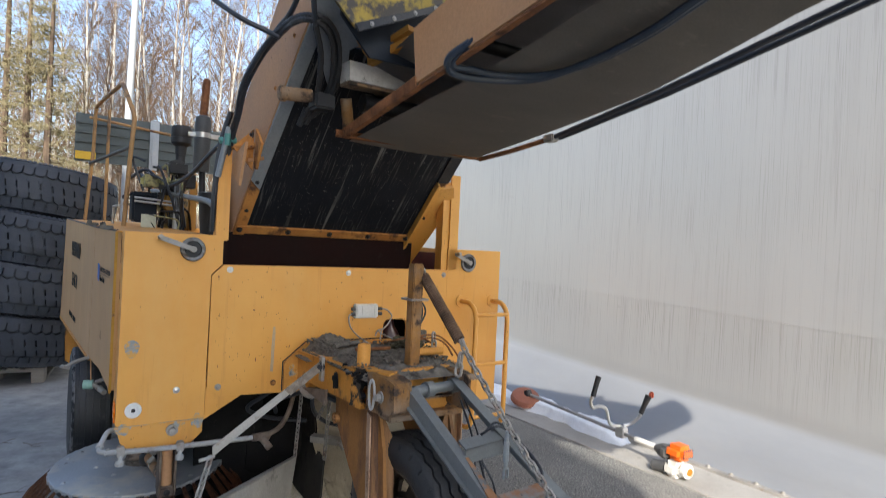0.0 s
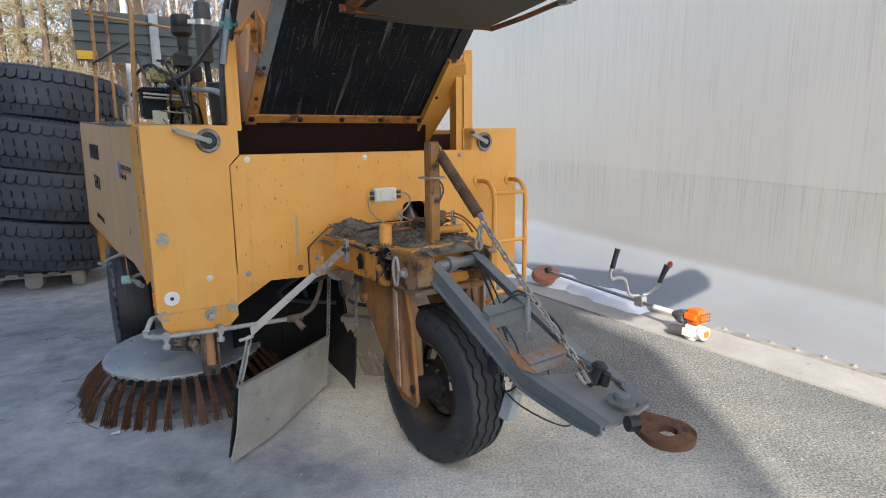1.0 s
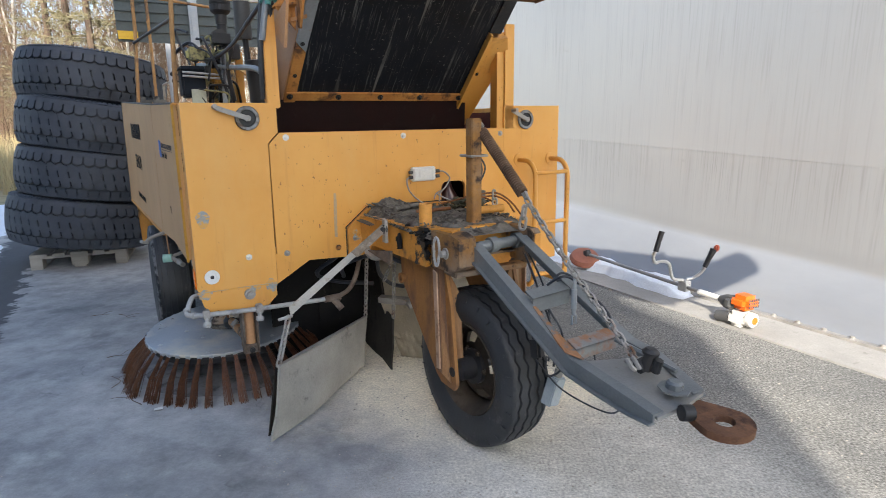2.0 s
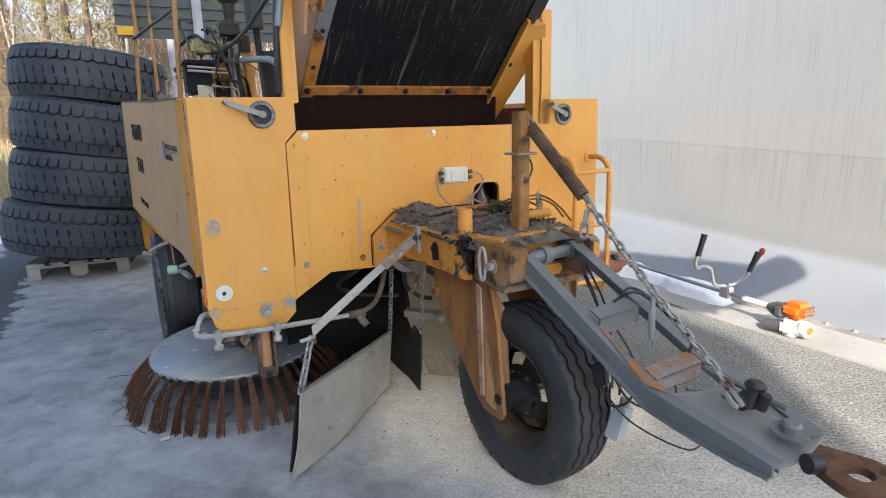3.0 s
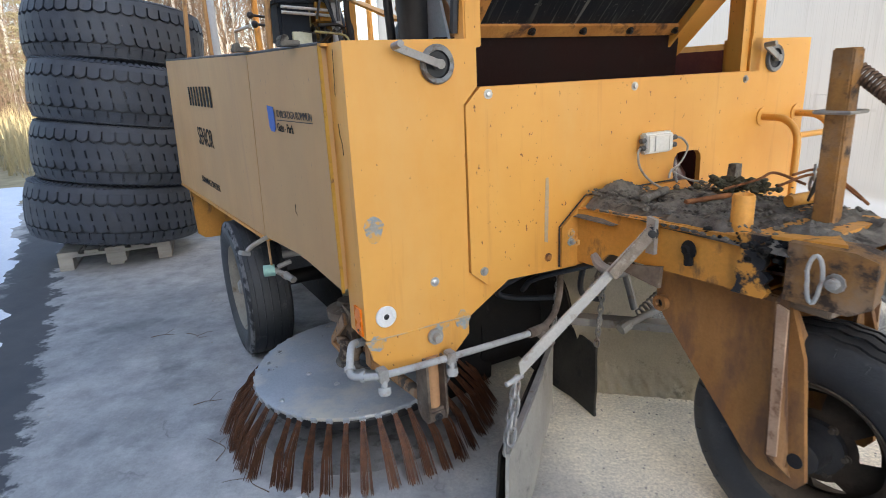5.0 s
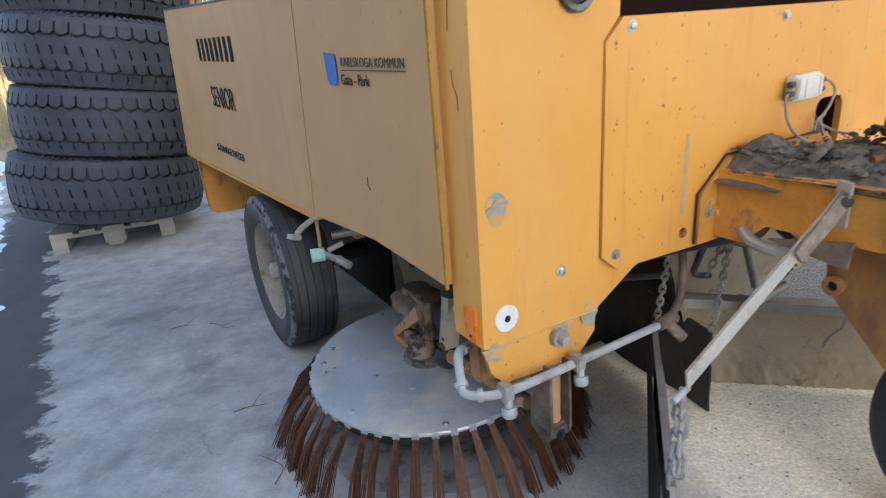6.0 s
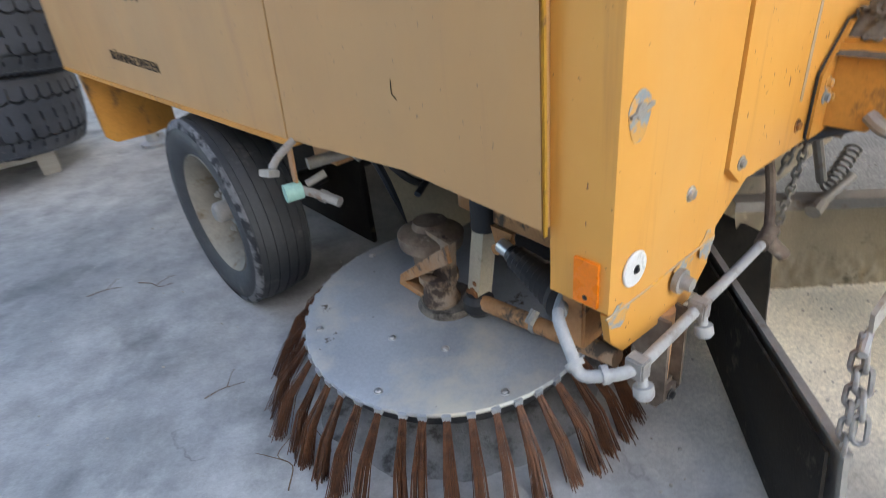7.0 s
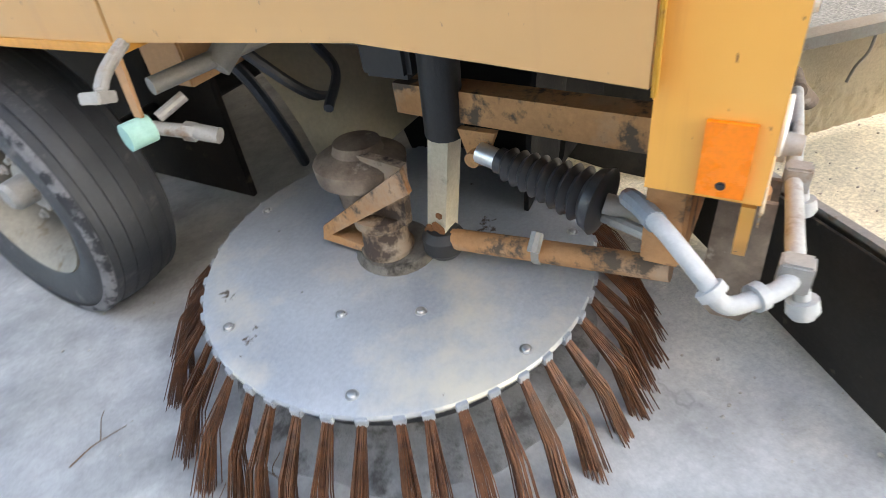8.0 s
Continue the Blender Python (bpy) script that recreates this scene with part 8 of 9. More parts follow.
sweeping_brush()
underside()
engine_deck()


# ---- tyres, pallet, brush cutter, snow ----
def loader_tyre(m, label, seed):
    t = thing("tyre", m, label, "tyre", "stacked tyres")
    R, w, rim = 0.645, 0.446, 0.32
    bm = B()
    h = w / 2
    sec = [(rim, h * 0.70), (rim + 0.02, h * 0.80), (rim + 0.10, h * 0.97), (rim + 0.20, h), (R - 0.06, h * 0.97), (R - 0.040, h * 0.88), (R - 0.032, h * 0.6), (R - 0.032, -h * 0.6), (R - 0.040, -h * 0.88), (R - 0.06, -h * 0.97), (rim + 0.20, -h), (rim + 0.10, -h * 0.97), (rim + 0.02, -h * 0.80), (rim, -h * 0.70), (rim - 0.02, -h * 0.4), (rim + 0.03, 0), (rim - 0.02, h * 0.4), (rim, h * 0.70)]
    lathe(bm, sec, Matrix(), 72)
    part("casing", bm, TYRE_RUBBER, t, smooth=40)
    # worn tread: three bands parted by two scalloped grooves, with slits running in from their cusps
    bm = B()
    count = 46
    da = 2 * math.pi / count
    half = 0.075 * da
    rnd = random.Random(seed)

    def scallop(u):
        x = u % 1.0
        return -0.085 * h * 4 * x * (1 - x)
    bands = [
        (0.95 * h, None, 0.51 * h, 0.0, 0.0, ((0.74, 0.51),)),
        (0.43 * h, 0.43 * h, -0.44 * h, 0.0, -0.5, ((0.11, -0.12), (-0.28, -0.44))),
        (-0.56 * h, -0.56 * h, -0.95 * h, 0.5, 0.0, ((-0.56, -0.76),)),
    ]
    for top, top_scallop, low, shift, slant, slits in bands:
        # heights along a block's side, with the half width of the slit at each
        side = [(top, 0.0)]
        for a, b in slits:
            a, b = a * h, b * h
            if a < top - 1e-4:
                side += [(a + 0.003, 0.0)]
            side += [(min(a, top), half), (max(b, low), half)]
            if b > low + 1e-4:
                side += [(b - 0.003, 0.0)]
        if side[-1][0] > low + 1e-4:
            side += [(low, 0.0)]
        mid = (top + low) / 2
        for k in range(count):
            def at(u, z, inset, scalloped):
                lean = slant * (z - low) / (top - low) if slant else 0.0
                uu = k + shift + u + lean
                return (uu * da + inset, z + (scallop(uu) if scalloped else 0.0))
            pts = [at(q / 6, top, half * (q == 0) * (side[0][1] > 0) - half * (q == 6) * (side[0][1] > 0), top_scallop is not None) for q in range(7)]
            pts += [at(1, z, -w_, False) for z, w_ in side[1:-1]]
            pts += [at(1 - q / 6, low, (-side[-1][1] if q == 0 else side[-1][1] if q == 6 else 0.0), low > -0.9 * h) for q in range(7)]
            pts += [at(0, z, w_, False) for z, w_ in side[1:-1][::-1]]
            keep = []
            for p in pts:
                if not keep or abs(p[0] - keep[-1][0]) + abs(p[1] - keep[-1][1]) > 1e-4:
                    keep.append(p)
            high = R + rnd.uniform(-0.0015, 0.0015)
            base, face = [], []
            for a, z in keep:
                fall = 0.040 * (abs(z) / h) ** 3
                face.append(bm.verts.new(((high - fall) * math.cos(a), (high - fall) * math.sin(a), z)))
                base.append(bm.verts.new(((R - 0.034 - fall) * math.cos(a), (R - 0.034 - fall) * math.sin(a), z)))
            n = len(keep)
            bm.faces.new(face)
            for q in range(n):
                r = (q + 1) % n
                bm.faces.new((base[q], base[r], face[r], face[q]))
    bmesh.ops.recalc_face_normals(bm, faces=bm.faces)
    # shoulder lugs
    for k in range(count * 2):
        a0 = math.pi * k / count
        for s in (-1, 1):
            q = [Vector((math.cos(a0 + e) * r, math.sin(a0 + e) * r, s * z)) for e, r, z in ((0.012, R - 0.030, h * 0.90), (0.056, R - 0.030, h * 0.90), (0.056, R - 0.085, h * 1.005), (0.012, R - 0.085, h * 1.005))]
            slab(bm, q, Vector((math.cos(a0 + 0.03) * 0.004, math.sin(a0 + 0.03) * 0.004, s * 0.006)))
    part("tread", bm, TREAD_RUBBER, t, "worn tread with scalloped grooves and slits", smooth=0)
    return t


def tyre_stack():
    spots = [(-4.037, 5.647, 0.415, -5.2, 6.4), (-3.924, 5.71, 0.856, -5.1, 6.5), (-3.864, 5.738, 1.293, -5.0, 7.6), (-3.891, 5.846, 1.715, -7.2, 4.1)]
    first = None
    for k, (x, y, z, rx, ry) in enumerate(spots):
        m = pose(x, y, z, rx, ry, 0) @ pose(0, 0, 0, 0, 0, 47 * k)
        if first is None:
            first = loader_tyre(m, "large used black loader tyre lying on a pallet", 3)
        else:
            tagged(copy_thing(first, m), "large used black loader tyre leaning on the stack" if k == 3 else "large used black loader tyre stacked on others")


def pallet():
    m = pose(-3.905, 5.312, 0.0, 0, 0, 26.5)
    p = thing("pallet", m, "weathered grey wooden pallet under a stack of tyres", "pallet")
    for k, x in enumerate((-0.35, 0.0, 0.35)):
        bm = B()
        box(bm, (x - 0.05, 0, 0), (x + 0.05, 1.2, 0.022))
        part("bottom_board", bm, WOOD, p, bevel=0.003)
        for y in (0.0, 0.5275, 1.055):
            bm = B()
            box(bm, (x - (0.05 if k != 1 else 0.07), y, 0.022), (x + (0.05 if k != 1 else 0.07), y + 0.145, 0.10))
            part("block", bm, WOOD, p, bevel=0.003)
    for y in (0.0, 0.5275, 1.055):
        bm = B()
        box(bm, (-0.4, y, 0.10), (0.4, y + 0.145, 0.122))
        part("cross_board", bm, WOOD, p, bevel=0.003)
    for x, w in ((-0.3275, 0.145), (-0.165, 0.10), (0.0, 0.145), (0.165, 0.10), (0.3275, 0.145)):
        bm = B()
        box(bm, (x - w / 2, 0, 0.122), (x + w / 2, 1.2, 0.144))
        part("deck_board", bm, WOOD, p, bevel=0.003)


def brush_cutter():
    t = thing("brush_cutter", SW, "orange and white petrol brush cutter lying by the hall wall", "brush cutter")
    a, b = Vector((2.30, 1.13, 0.14)), Vector((2.115, -0.31, 0.145))
    bm = B()
    rod(bm, a, b, 0.013, 12)
    part("shaft", bm, BARE_STEEL, t, "grey aluminium shaft")
    d = (b - a).normalized()
    bm = B()
    rod(bm, a + d * 1.25, b + d * 0.02, 0.019, 12)
    part("sleeve", bm, WHITE_PLASTIC, t, "pale shaft sleeve")
    c = a + d * 1.11
    bm = B()
    box(bm, (-0.03, -0.035, -0.03), (0.03, 0.035, 0.045), Matrix.Translation(c))
    part("clamp", bm, BRIGHT_METAL, t, bevel=0.006)
    L1 = curve_pts([c + Vector((-0.02, 0, 0.05)), c + Vector((-0.10, 0.02, 0.07)), c + Vector((-0.15, 0.02, 0.18)), c + Vector((-0.25, 0.0, 0.215)), c + Vector((-0.33, -0.02, 0.22)), c + Vector((-0.355, -0.02, 0.26)), c + Vector((-0.345, -0.03, 0.31))], 6)
    bm = B()
    tube(bm, L1, 0.0115, 10)
    L2 = curve_pts([c + Vector((0.02, 0, 0.05)), c + Vector((0.06, -0.03, 0.065)), c + Vector((0.085, -0.075, 0.12)), c + Vector((0.090, -0.09, 0.16))], 6)
    tube(bm, L2, 0.0115, 10)
    part("handlebar", bm, BRIGHT_METAL, t, "bare aluminium handlebar")
    bm = B()
    tube(bm, [c + Vector((-0.345, -0.03, 0.30)), c + Vector((-0.33, -0.035, 0.365)), c + Vector((-0.31, -0.04, 0.435))], [0.018, 0.017, 0.019], 12)
    part("grip", bm, BLACK_RUBBER, t, "black rubber grip")
    bm = B()
    tube(bm, [c + Vector((0.088, -0.088, 0.15)), c + Vector((0.100, -0.105, 0.21)), c + Vector((0.118, -0.125, 0.28))], [0.017, 0.018, 0.024], 12)
    g = part("grip", bm, BLACK_RUBBER, t, "black throttle grip")
    bm = B()
    box(bm, (-0.014, -0.02, -0.024), (0.014, 0.014, 0.02), Matrix.Translation(c + Vector((0.122, -0.140, 0.292))))
    part("throttle", bm, RED_PLASTIC, g, "red throttle switch", bevel=0.008)
    # guard and gear head
    m = axis_pose((2.30, 1.20, 0.105), (-0.22, -0.38, 1.0))
    bm = B()
    lathe(bm, [(0, 0.045), (0.05, 0.042), (0.115, 0.022), (0.128, 0.0), (0.132, -0.02), (0.128, -0.02), (0.12, 0.0), (0.05, 0.034), (0, 0.036)], m, 36)
    part("guard", bm, worn("dull red plastic", (0.25, 0.085, 0.05), (0.34, 0.13, 0.08), 0.6, 0, None, scale=14, grain=90, relief=0.1), t, "dull red plastic guard")
    bm = B()
    lathe(bm, [(0, 0), (0.03, 0.0), (0.036, 0.02), (0.03, 0.055), (0, 0.06)], axis_pose(a + Vector((0.0, 0.03, -0.02)), (0, 0.4, 1)), 16)
    part("gear_head", bm, DARK_STEEL, t)
    # engine
    e = b + d * 0.10
    bm = B()
    lathe(bm, [(0, 0), (0.022, 0), (0.045, 0.05), (0.05, 0.10), (0, 0.10)], axis_pose(b - d * 0.02, d), 18)
    part("clutch_cover", bm, GREY_PLASTIC, t)
    frame_m = Matrix.Translation(e + d * 0.07 + Vector((0, 0, -0.025))) @ Matrix.Rotation(math.atan2(d.y, d.x), 4, "Z") @ Matrix.Scale(0.8, 4)
    bm = B()
    box(bm, (-0.09, -0.085, 0.015), (0.085, 0.085, 0.13), frame_m)
    part("hood", bm, ORANGE_PLASTIC, t, "orange engine hood", bevel=0.03, segs=4)
    bm = B()
    for k in range(5):
        for j in range(3):
            box(bm, (0.083, -0.05 + 0.022 * k, 0.045 + 0.026 * j), (0.0868, -0.037 + 0.022 * k, 0.062 + 0.026 * j), frame_m)
    part("vents", bm, GREY_PLASTIC, t)
    bm = B()
    box(bm, (-0.14, -0.09, -0.01), (-0.055, 0.06, 0.095), frame_m)
    part("silencer_cover", bm, GREY_PLASTIC, t, "dark grey cover", bevel=0.02, segs=3)
    bm = B()
    box(bm, (-0.10, -0.09, -0.128), (0.055, 0.075, -0.005), frame_m)
    part("tank", bm, WHITE_PLASTIC, t, "white fuel tank", bevel=0.03, segs=4)
    bm = B()
    lathe(bm, [(0, 0), (0.055, 0), (0.06, 0.01), (0.055, 0.045), (0.035, 0.055), (0, 0.055)], frame_m @ axis_pose((0.05, 0.0, -0.055), (1, 0, 0)), 24)
    part("starter_cover", bm, WHITE_PLASTIC, t, "white ribbed starter cover", bevel=0.003)
    bm = B()
    lathe(bm, [(0, 0.055), (0.03, 0.055), (0.028, 0.06), (0, 0.06)], frame_m @ axis_pose((0.05, 0.0, -0.055), (1, 0, 0)), 24)
    part("starter_plate", bm, ORANGE_PLASTIC, t, "orange starter plate")
    bm = B()
    rod(bm, frame_m @ Vector((-0.20, -0.06, -0.09)), frame_m @ Vector((-0.09, -0.04, -0.07)), 0.035, 14)
    part("handle_housing", bm, GREY_PLASTIC, t, bevel=0.01)


def snow_bank(name, outline, high, seed, label, n=60):
    """Old snow: a low mound over a stretch of the yard. outline gives x's bounds at v along it."""
    bm = B()
    rows = []
    for j in range(n + 1):
        v = j / n
        row = []
        a, b = outline(v)
        for i in range(41):
            u = (i / 40) ** 1.7
            p = a.lerp(b, u)
            ragged = 0.09 * noise.noise(Vector((p.x * 1.3 + seed, p.y * 1.3, 0))) + 0.03 * noise.fractal(Vector((p.x * 6 + seed, p.y * 6, 0)), 1.2, 2, 3)
            k = min(1, min(u, 1 - u) * 5) * min(1, min(v, 1 - v) * 12)
            q = p + (b - a).normalized() * ragged
            q.z = -0.012 + k * high * (0.85 + 0.4 * noise.fractal(Vector((p.x * 2.5, p.y * 2.5, seed)), 0.8, 2, 4))
            row.append(bm.verts.new(q))
        rows.append(row)
    for a, b in zip(rows, rows[1:]):
        for i in range(40):
            bm.faces.new((a[i], a[i + 1], b[i + 1], b[i]))
    tagged(part(name, bm, SNOW, smooth=60), label, "snow", kind="stuff")


def snow():
    def along_yard(v):
        y = 0.5 + 9.5 * v
        return at_sweeper(-2.06 - 0.055 * (y - 1), y), at_sweeper(-5.6 - 0.3 * y, y + 0.5)
    snow_bank("snow_field", along_yard, 0.07, 2.0, "thin old snow lying along the yard's edge", 320)

    def under_wall(v):
        y = 0.05 + 2.6 * v
        return at_sweeper(2.20 + 0.06 * v, y), at_sweeper(2.56, y)
    snow_bank("snow_ridge", under_wall, 0.10, 7.0, "white snow ridge at the foot of the hall", 90)

    def strip(v):
        y = -0.45 - 0.62 * v
        return at_sweeper(2.30, y), at_sweeper(2.30 + 0.09 * math.sin(math.pi * min(max(v, 0.05), 0.95)), y)
    snow_bank("snow_patch", strip, 0.02, 4.0, "last strip of snow on the concrete", 24)


def litter():
    """Twigs and crumbs on the yard."""
    rnd = random.Random(21)
    spots = [(-2.20, 3.20, 20), (-2.80, 3.90, 10), (-2.62, 3.95, -15), (-1.92, 2.82, 100), (-1.86, 2.88, 60), (-1.66, 2.66, 150)]
    for x, y, a in spots:
        t = thing("twig", pose(x, y, 0.004, 0, 0, a), "thin dark twig lying on the yard", "twig", "twigs on the yard")
        bm = B()
        L = rnd.uniform(0.10, 0.22)
        way = curve_pts([(0, 0, 0.002), (L * 0.4, rnd.uniform(-0.02, 0.02), 0.006), (L * 0.7, rnd.uniform(-0.03, 0.03), 0.003), (L, rnd.uniform(-0.05, 0.05), 0.008)], 4)
        tube(bm, way, [0.0020 - 0.0012 * k / (len(way) - 1) for k in range(len(way))], 5)
        k = way[len(way) // 2]
        tube(bm, [k, k + Vector((L * 0.2, 0.05, 0.006)), k + Vector((L * 0.3, 0.07, 0.002))], [0.0014, 0.001, 0.0007], 5)
        part("stem", bm, TWIG, t)
    bm = B()
    for k in range(420):
        x, y = rnd.uniform(-3.0, 1.5), rnd.uniform(1.2, 5.2)
        r = rnd.uniform(0.0015, 0.0055)
        bmesh.ops.create_icosphere(bm, subdivisions=1, radius=r, matrix=Matrix.Translation((x, y, r * 0.4)) @ Matrix.Diagonal((1, rnd.uniform(0.6, 1), 0.6, 1)))
    for k in range(1700):
        p = at_sweeper(rnd.uniform(-0.9, 1.7), rnd.uniform(-1.7, 0.25))
        r = 0.0014 + 0.0045 * rnd.random() ** 3
        bmesh.ops.create_icosphere(bm, subdivisions=1, radius=r, matrix=Matrix.Translation((p.x, p.y, r * 0.4)) @ Matrix.Diagonal((1, rnd.uniform(0.6, 1), 0.6, 1)))
    tagged(part("gravel", bm, TAN_CARD, smooth=0), "loose grit and small stones on the yard", "gravel", kind="stuff")
    t = thing("paper_scrap", pose(-1.552, 2.62, 0.006, 0, 0, 30), "small white scrap lying on the yard", "scrap")
    bm = B()
    slab(bm, [(-0.02, -0.01, 0), (0.02, -0.012, 0.002), (0.018, 0.008, 0.004), (-0.016, 0.01, 0)], (0, 0, 0.002))
    part("sheet", bm, WHITE_PLASTIC, t, smooth=0)


tyre_stack()
pallet()
brush_cutter()
snow()
litter()


# ---- the distance: sign, mast, trees ----
def rear_board():
    """The warning board over the sweeper's rear, seen from behind."""
    bm = B()
    box(bm, (-1.13, 2.62, 1.93), (0.45, 2.635, 2.30))
    panel = part("warning_board", bm, SIGN_BACK, sweeper, "grey ribbed back of the rear warning board", bevel=0.003)
    for k in range(5):
        bm = B()
        box(bm, (-1.13, 2.605, 1.93 + 0.073 * k), (0.45, 2.62, 1.94 + 0.073 * k))
        part("rib", bm, SIGN_BACK, panel)
    bm = B()
    box(bm, (-1.125, 2.598, 1.945), (-0.99, 2.606, 2.005))
    part("yellow_plate", bm, worn("yellow plate", (0.75, 0.45, 0.02), (0.8, 0.5, 0.03), 0.5), panel, "yellow plate")
    for x in (-0.585, 0.2):
        bm = B()
        box(bm, (x - 0.033, 2.585, 1.91), (x + 0.033, 2.606, 2.31))
        box(bm, (x - 0.018, 2.57, 1.95), (x + 0.018, 2.585, 2.18))
        part("board_bracket", bm, GALVANISED, panel, "galvanised bracket", bevel=0.003)
        bm = B()
        rod(bm, (x, 2.66, 1.40), (x, 2.66, 2.28), 0.02, 10)
        part("board_post", bm, OLD_ORANGE, panel)


def mast():
    t = thing("pole", pose(-3.06, 5.80, 0), "slender white pole standing beside the tyres", "pole")
    bm = B()
    tube(bm, [(0, 0, 0), (0, 0, 2.5), (0.06, 0.02, 6.5)], [0.034, 0.032, 0.024], 20)
    part("shaft", bm, MAST_WHITE, t)
    bm = B()
    lathe(bm, [(0, 0), (0.10, 0), (0.10, 0.02), (0.06, 0.03), (0.06, 0.08), (0, 0.08)], Matrix(), 20)
    part("foot", bm, GALVANISED, t)


def birch(seed, high):
    rnd = random.Random(seed)
    t = thing("birch", pose(0, 0, 0), "bare birch with pale trunk and fine twigs", "tree", "birches behind the yard")
    bm = B()
    lean = (rnd.gauss(0, 0.35), rnd.gauss(0, 0.35), rnd.uniform(0, 6))
    bend = [Vector((lean[0] * (i / 8) ** 1.5 * 2 + 0.10 * math.sin(i * 0.9 + lean[2]), lean[1] * (i / 8) ** 1.5 * 2 + 0.10 * math.cos(i * 0.8 + lean[2]), high * i / 8)) for i in range(9)]
    way = curve_pts(bend, 3)
    n = len(way)
    tube(bm, way, [0.080 * (1 - 0.88 * i / (n - 1)) + 0.008 for i in range(n)], 8)
    part("trunk", bm, BIRCH, t, "white birch trunk")
    bm = B()
    for k in range(64):
        f = rnd.uniform(0.15, 0.98)
        p = way[int(f * (n - 1))]
        a = rnd.uniform(0, 2 * math.pi)
        L = (1 - f) * 3.4 + 0.7 + rnd.random() * 0.5
        up = rnd.uniform(1.1, 2.2)
        d = Vector((math.cos(a), math.sin(a), up)).normalized()
        q = p + d * L * 0.55
        r = q + (d + Vector((math.cos(a) * 0.3, math.sin(a) * 0.3, -0.25))).normalized() * L * 0.45
        tube(bm, [p, q, r], [0.022 * (1 - f) + 0.007, 0.011 * (1 - f) + 0.005, 0.004], 4, caps=False)
        for j in range(9):
            s = rnd.uniform(0.15, 1.0)
            o = p.lerp(q, s / 0.55) if s < 0.55 else q.lerp(r, (s - 0.55) / 0.45)
            e = (d + Vector((rnd.gauss(0, 0.7), rnd.gauss(0, 0.7), rnd.gauss(-0.1, 0.4)))).normalized()
            l = rnd.uniform(0.35, 1.0) * (0.5 + 0.4 * L / 3)
            g = o + e * l * 0.5
            tube(bm, [o, g, g + (e + Vector((0, 0, -0.35))).normalized() * l * 0.5], [0.006, 0.0045, 0.003], 3, caps=False)
            for w in range(2):
                e2 = (e + Vector((rnd.gauss(0, 0.6), rnd.gauss(0, 0.6), rnd.gauss(-0.2, 0.4)))).normalized()
                tube(bm, [g, g + e2 * l * 0.5], [0.004, 0.0025], 3, caps=False)
    part("crown", bm, TWIG, t, "fine brown twigs")
    return t


def conifer(seed, high, mat, sparse):
    rnd = random.Random(seed)
    t = thing("conifer", pose(0, 0, 0), "old conifer with reddish trunk and dull needles", "tree", "conifers behind the yard")
    bm = B()
    tube(bm, [(0, 0, 0), (0.05, 0, high * 0.5), (0, 0, high)], [0.17, 0.11, 0.02], 8)
    part("trunk", bm, PINE_BARK, t)
    bm = B()
    for k in range(150):
        f = rnd.uniform(0.06, 0.99)
        a = rnd.uniform(0, 2 * math.pi)
        L = (1 - f) * 2.3 + 0.35
        d = Vector((math.cos(a), math.sin(a), rnd.uniform(-0.25, 0.25)))
        p = Vector((0, 0, high * f))
        q = p + d * L
        tube(bm, [p, q], [0.02, 0.006], 3, caps=False)
        for j in range(int((14 if sparse else 26) * (0.4 + L / 2.5))):
            o = p.lerp(q, rnd.uniform(0.3, 1.0)) + Vector((rnd.gauss(0, 0.10), rnd.gauss(0, 0.10), rnd.gauss(-0.05, 0.08)))
            for w in range(3):
                e = Vector((rnd.gauss(0, 1), rnd.gauss(0, 1), rnd.gauss(0.1, 0.8))).normalized() * rnd.uniform(0.08, 0.20)
                s = e.orthogonal().normalized() * 0.016
                v = [bm.verts.new(o - s), bm.verts.new(o + s), bm.verts.new(o + e)]
                bm.faces.new(v)
    part("crown", bm, mat, t, "dull needles", smooth=0)
    return t


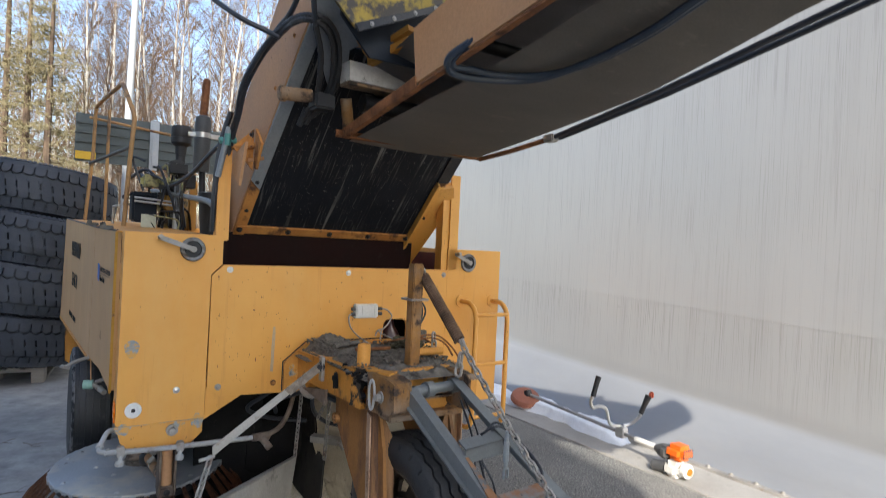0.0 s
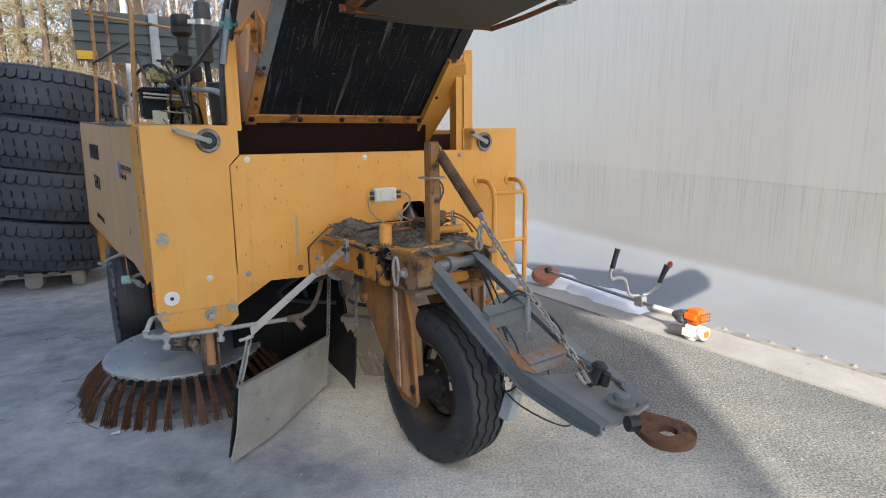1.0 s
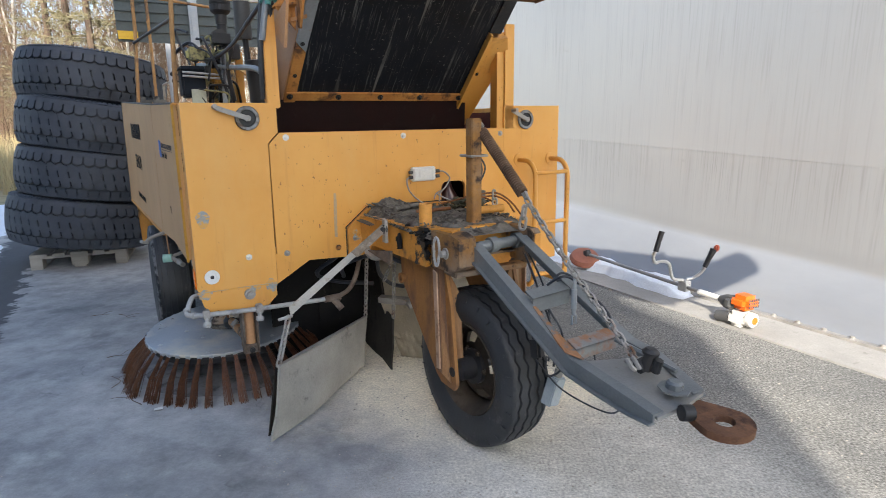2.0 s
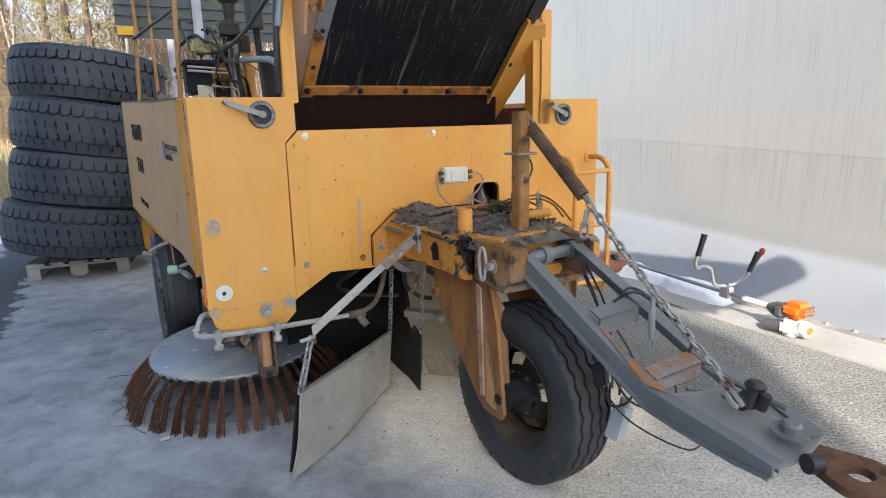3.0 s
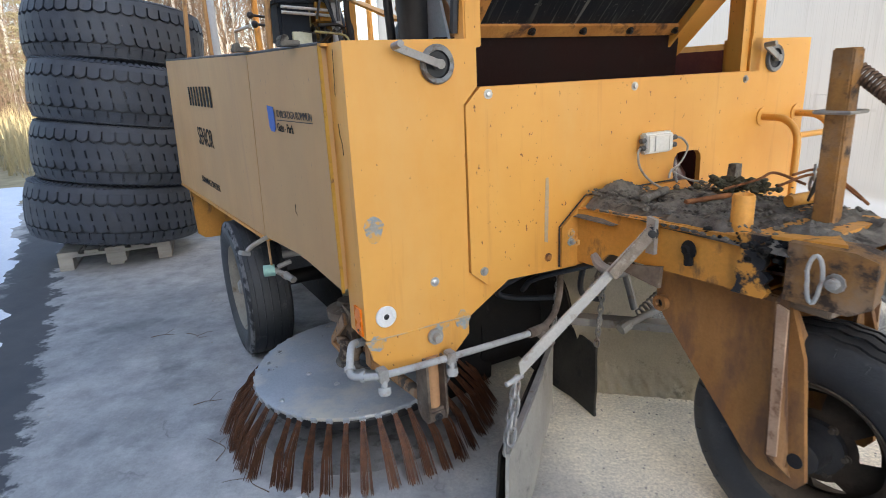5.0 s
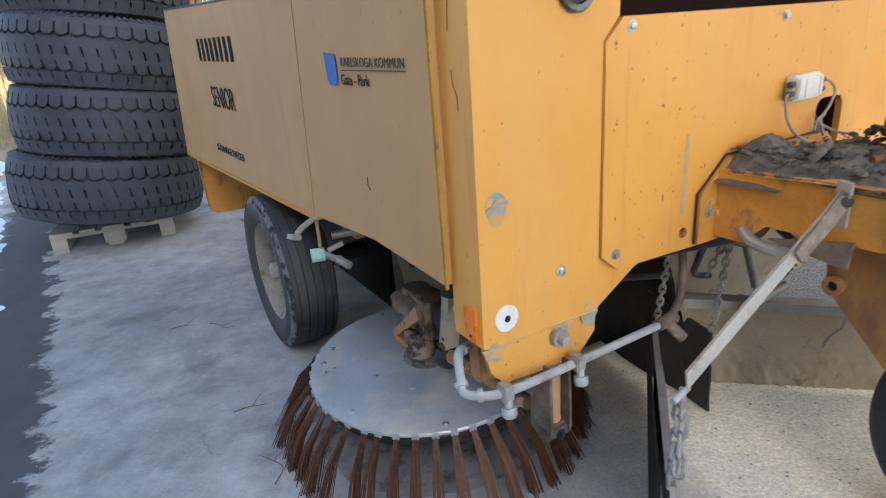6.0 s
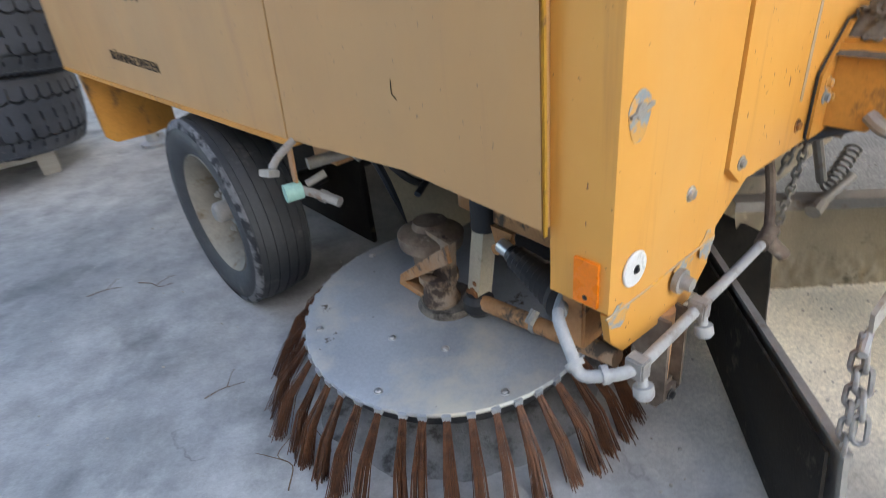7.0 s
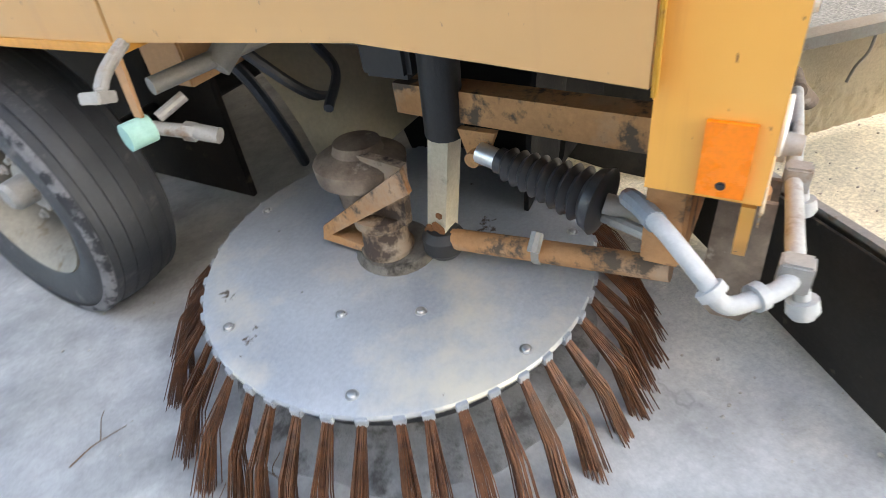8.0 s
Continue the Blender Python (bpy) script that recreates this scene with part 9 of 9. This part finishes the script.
def undergrowth(name, x0, x1, y0, y1, count, high, mat, seed, label, bushy=False):
    rnd = random.Random(seed)
    verts, faces = [], []
    for k in range(count):
        x, y = rnd.uniform(x0, x1), rnd.uniform(y0, y1)
        h = high * rnd.uniform(0.4, 1.2)
        lean = (rnd.gauss(0, 0.14) * h, rnd.gauss(0, 0.14) * h)
        w = 0.006 + 0.006 * rnd.random() if bushy else 0.012 + 0.01 * rnd.random()
        a = rnd.uniform(0, math.pi)
        c, s = math.cos(a) * w, math.sin(a) * w
        i = len(verts)
        verts += [(x - c, y - s, -0.02), (x + c, y + s, -0.02), (x + lean[0] * 0.5 + c * 0.8, y + lean[1] * 0.5 + s * 0.8, h * 0.55), (x + lean[0] * 0.5 - c * 0.8, y + lean[1] * 0.5 - s * 0.8, h * 0.55), (x + lean[0], y + lean[1], h)]
        faces += [(i, i + 1, i + 2, i + 3), (i + 3, i + 2, i + 4)]
        if bushy:
            for b in range(5):
                z = h * rnd.uniform(0.3, 0.95)
                l = h * rnd.uniform(0.12, 0.3)
                t = rnd.uniform(0, 2 * math.pi)
                j = len(verts)
                ox, oy = x + lean[0] * z / h, y + lean[1] * z / h
                verts += [(ox, oy, z), (ox, oy, z + 0.012), (ox + math.cos(t) * l, oy + math.sin(t) * l, z + l * rnd.uniform(0.4, 1.2))]
                faces += [(j, j + 1, j + 2)]
    me = bpy.data.meshes.new(name)
    me.from_pydata(verts, [], faces)
    me.materials.append(mat)
    tagged(new(name, me), label, name.replace("_", " "), kind="stuff")


def wood_edge():
    rnd = random.Random(33)
    kinds = [birch(s, h) for s, h in ((1, 15.0), (2, 17.5), (3, 13.5), (4, 16.0), (5, 18.5))]
    spots = []
    for k in range(150):
        y = rnd.uniform(27, 58)
        x = -y * rnd.uniform(0.22, 1.25) - 2
        spots.append((x, y))
    for k, (x, y) in enumerate(spots):
        m = pose(x, y, 0, rnd.gauss(0, 2.0), rnd.gauss(0, 2.0), rnd.uniform(0, 360))
        if k < 5:
            kinds[k].matrix_world = m
        else:
            copy_thing(kinds[k % 5], m)
    pines = [conifer(7, 13, NEEDLES, False), conifer(8, 16, NEEDLES, False)]
    for k, (x, y) in enumerate([(-16.6, 23), (-18.6, 24.5), (-15.4, 22.6), (-27.5, 33), (-36, 40), (-15.0, 46), (-27.5, 44), (-12.0, 40), (-42, 36), (-33, 38)]):
        m = pose(x, y, 0, 0, 0, 77 * k)
        if k < 2:
            pines[k].matrix_world = m
        else:
            copy_thing(pines[k % 2], m)
    undergrowth("dry_grass", -42, 1, 10.5, 34, 30000, 0.95, DRY_GRASS, 5, "tall dry yellow grass beyond the yard")
    undergrowth("brushwood", -60, 1, 19, 48, 9000, 3.4, TWIG, 6, "bare brown brushwood at the wood's edge", True)
    undergrowth("brushwood", -50, 0, 24, 40, 1500, 7.0, TWIG, 9, "tall thin saplings at the wood's edge", True)


rear_board()
mast()
wood_edge()
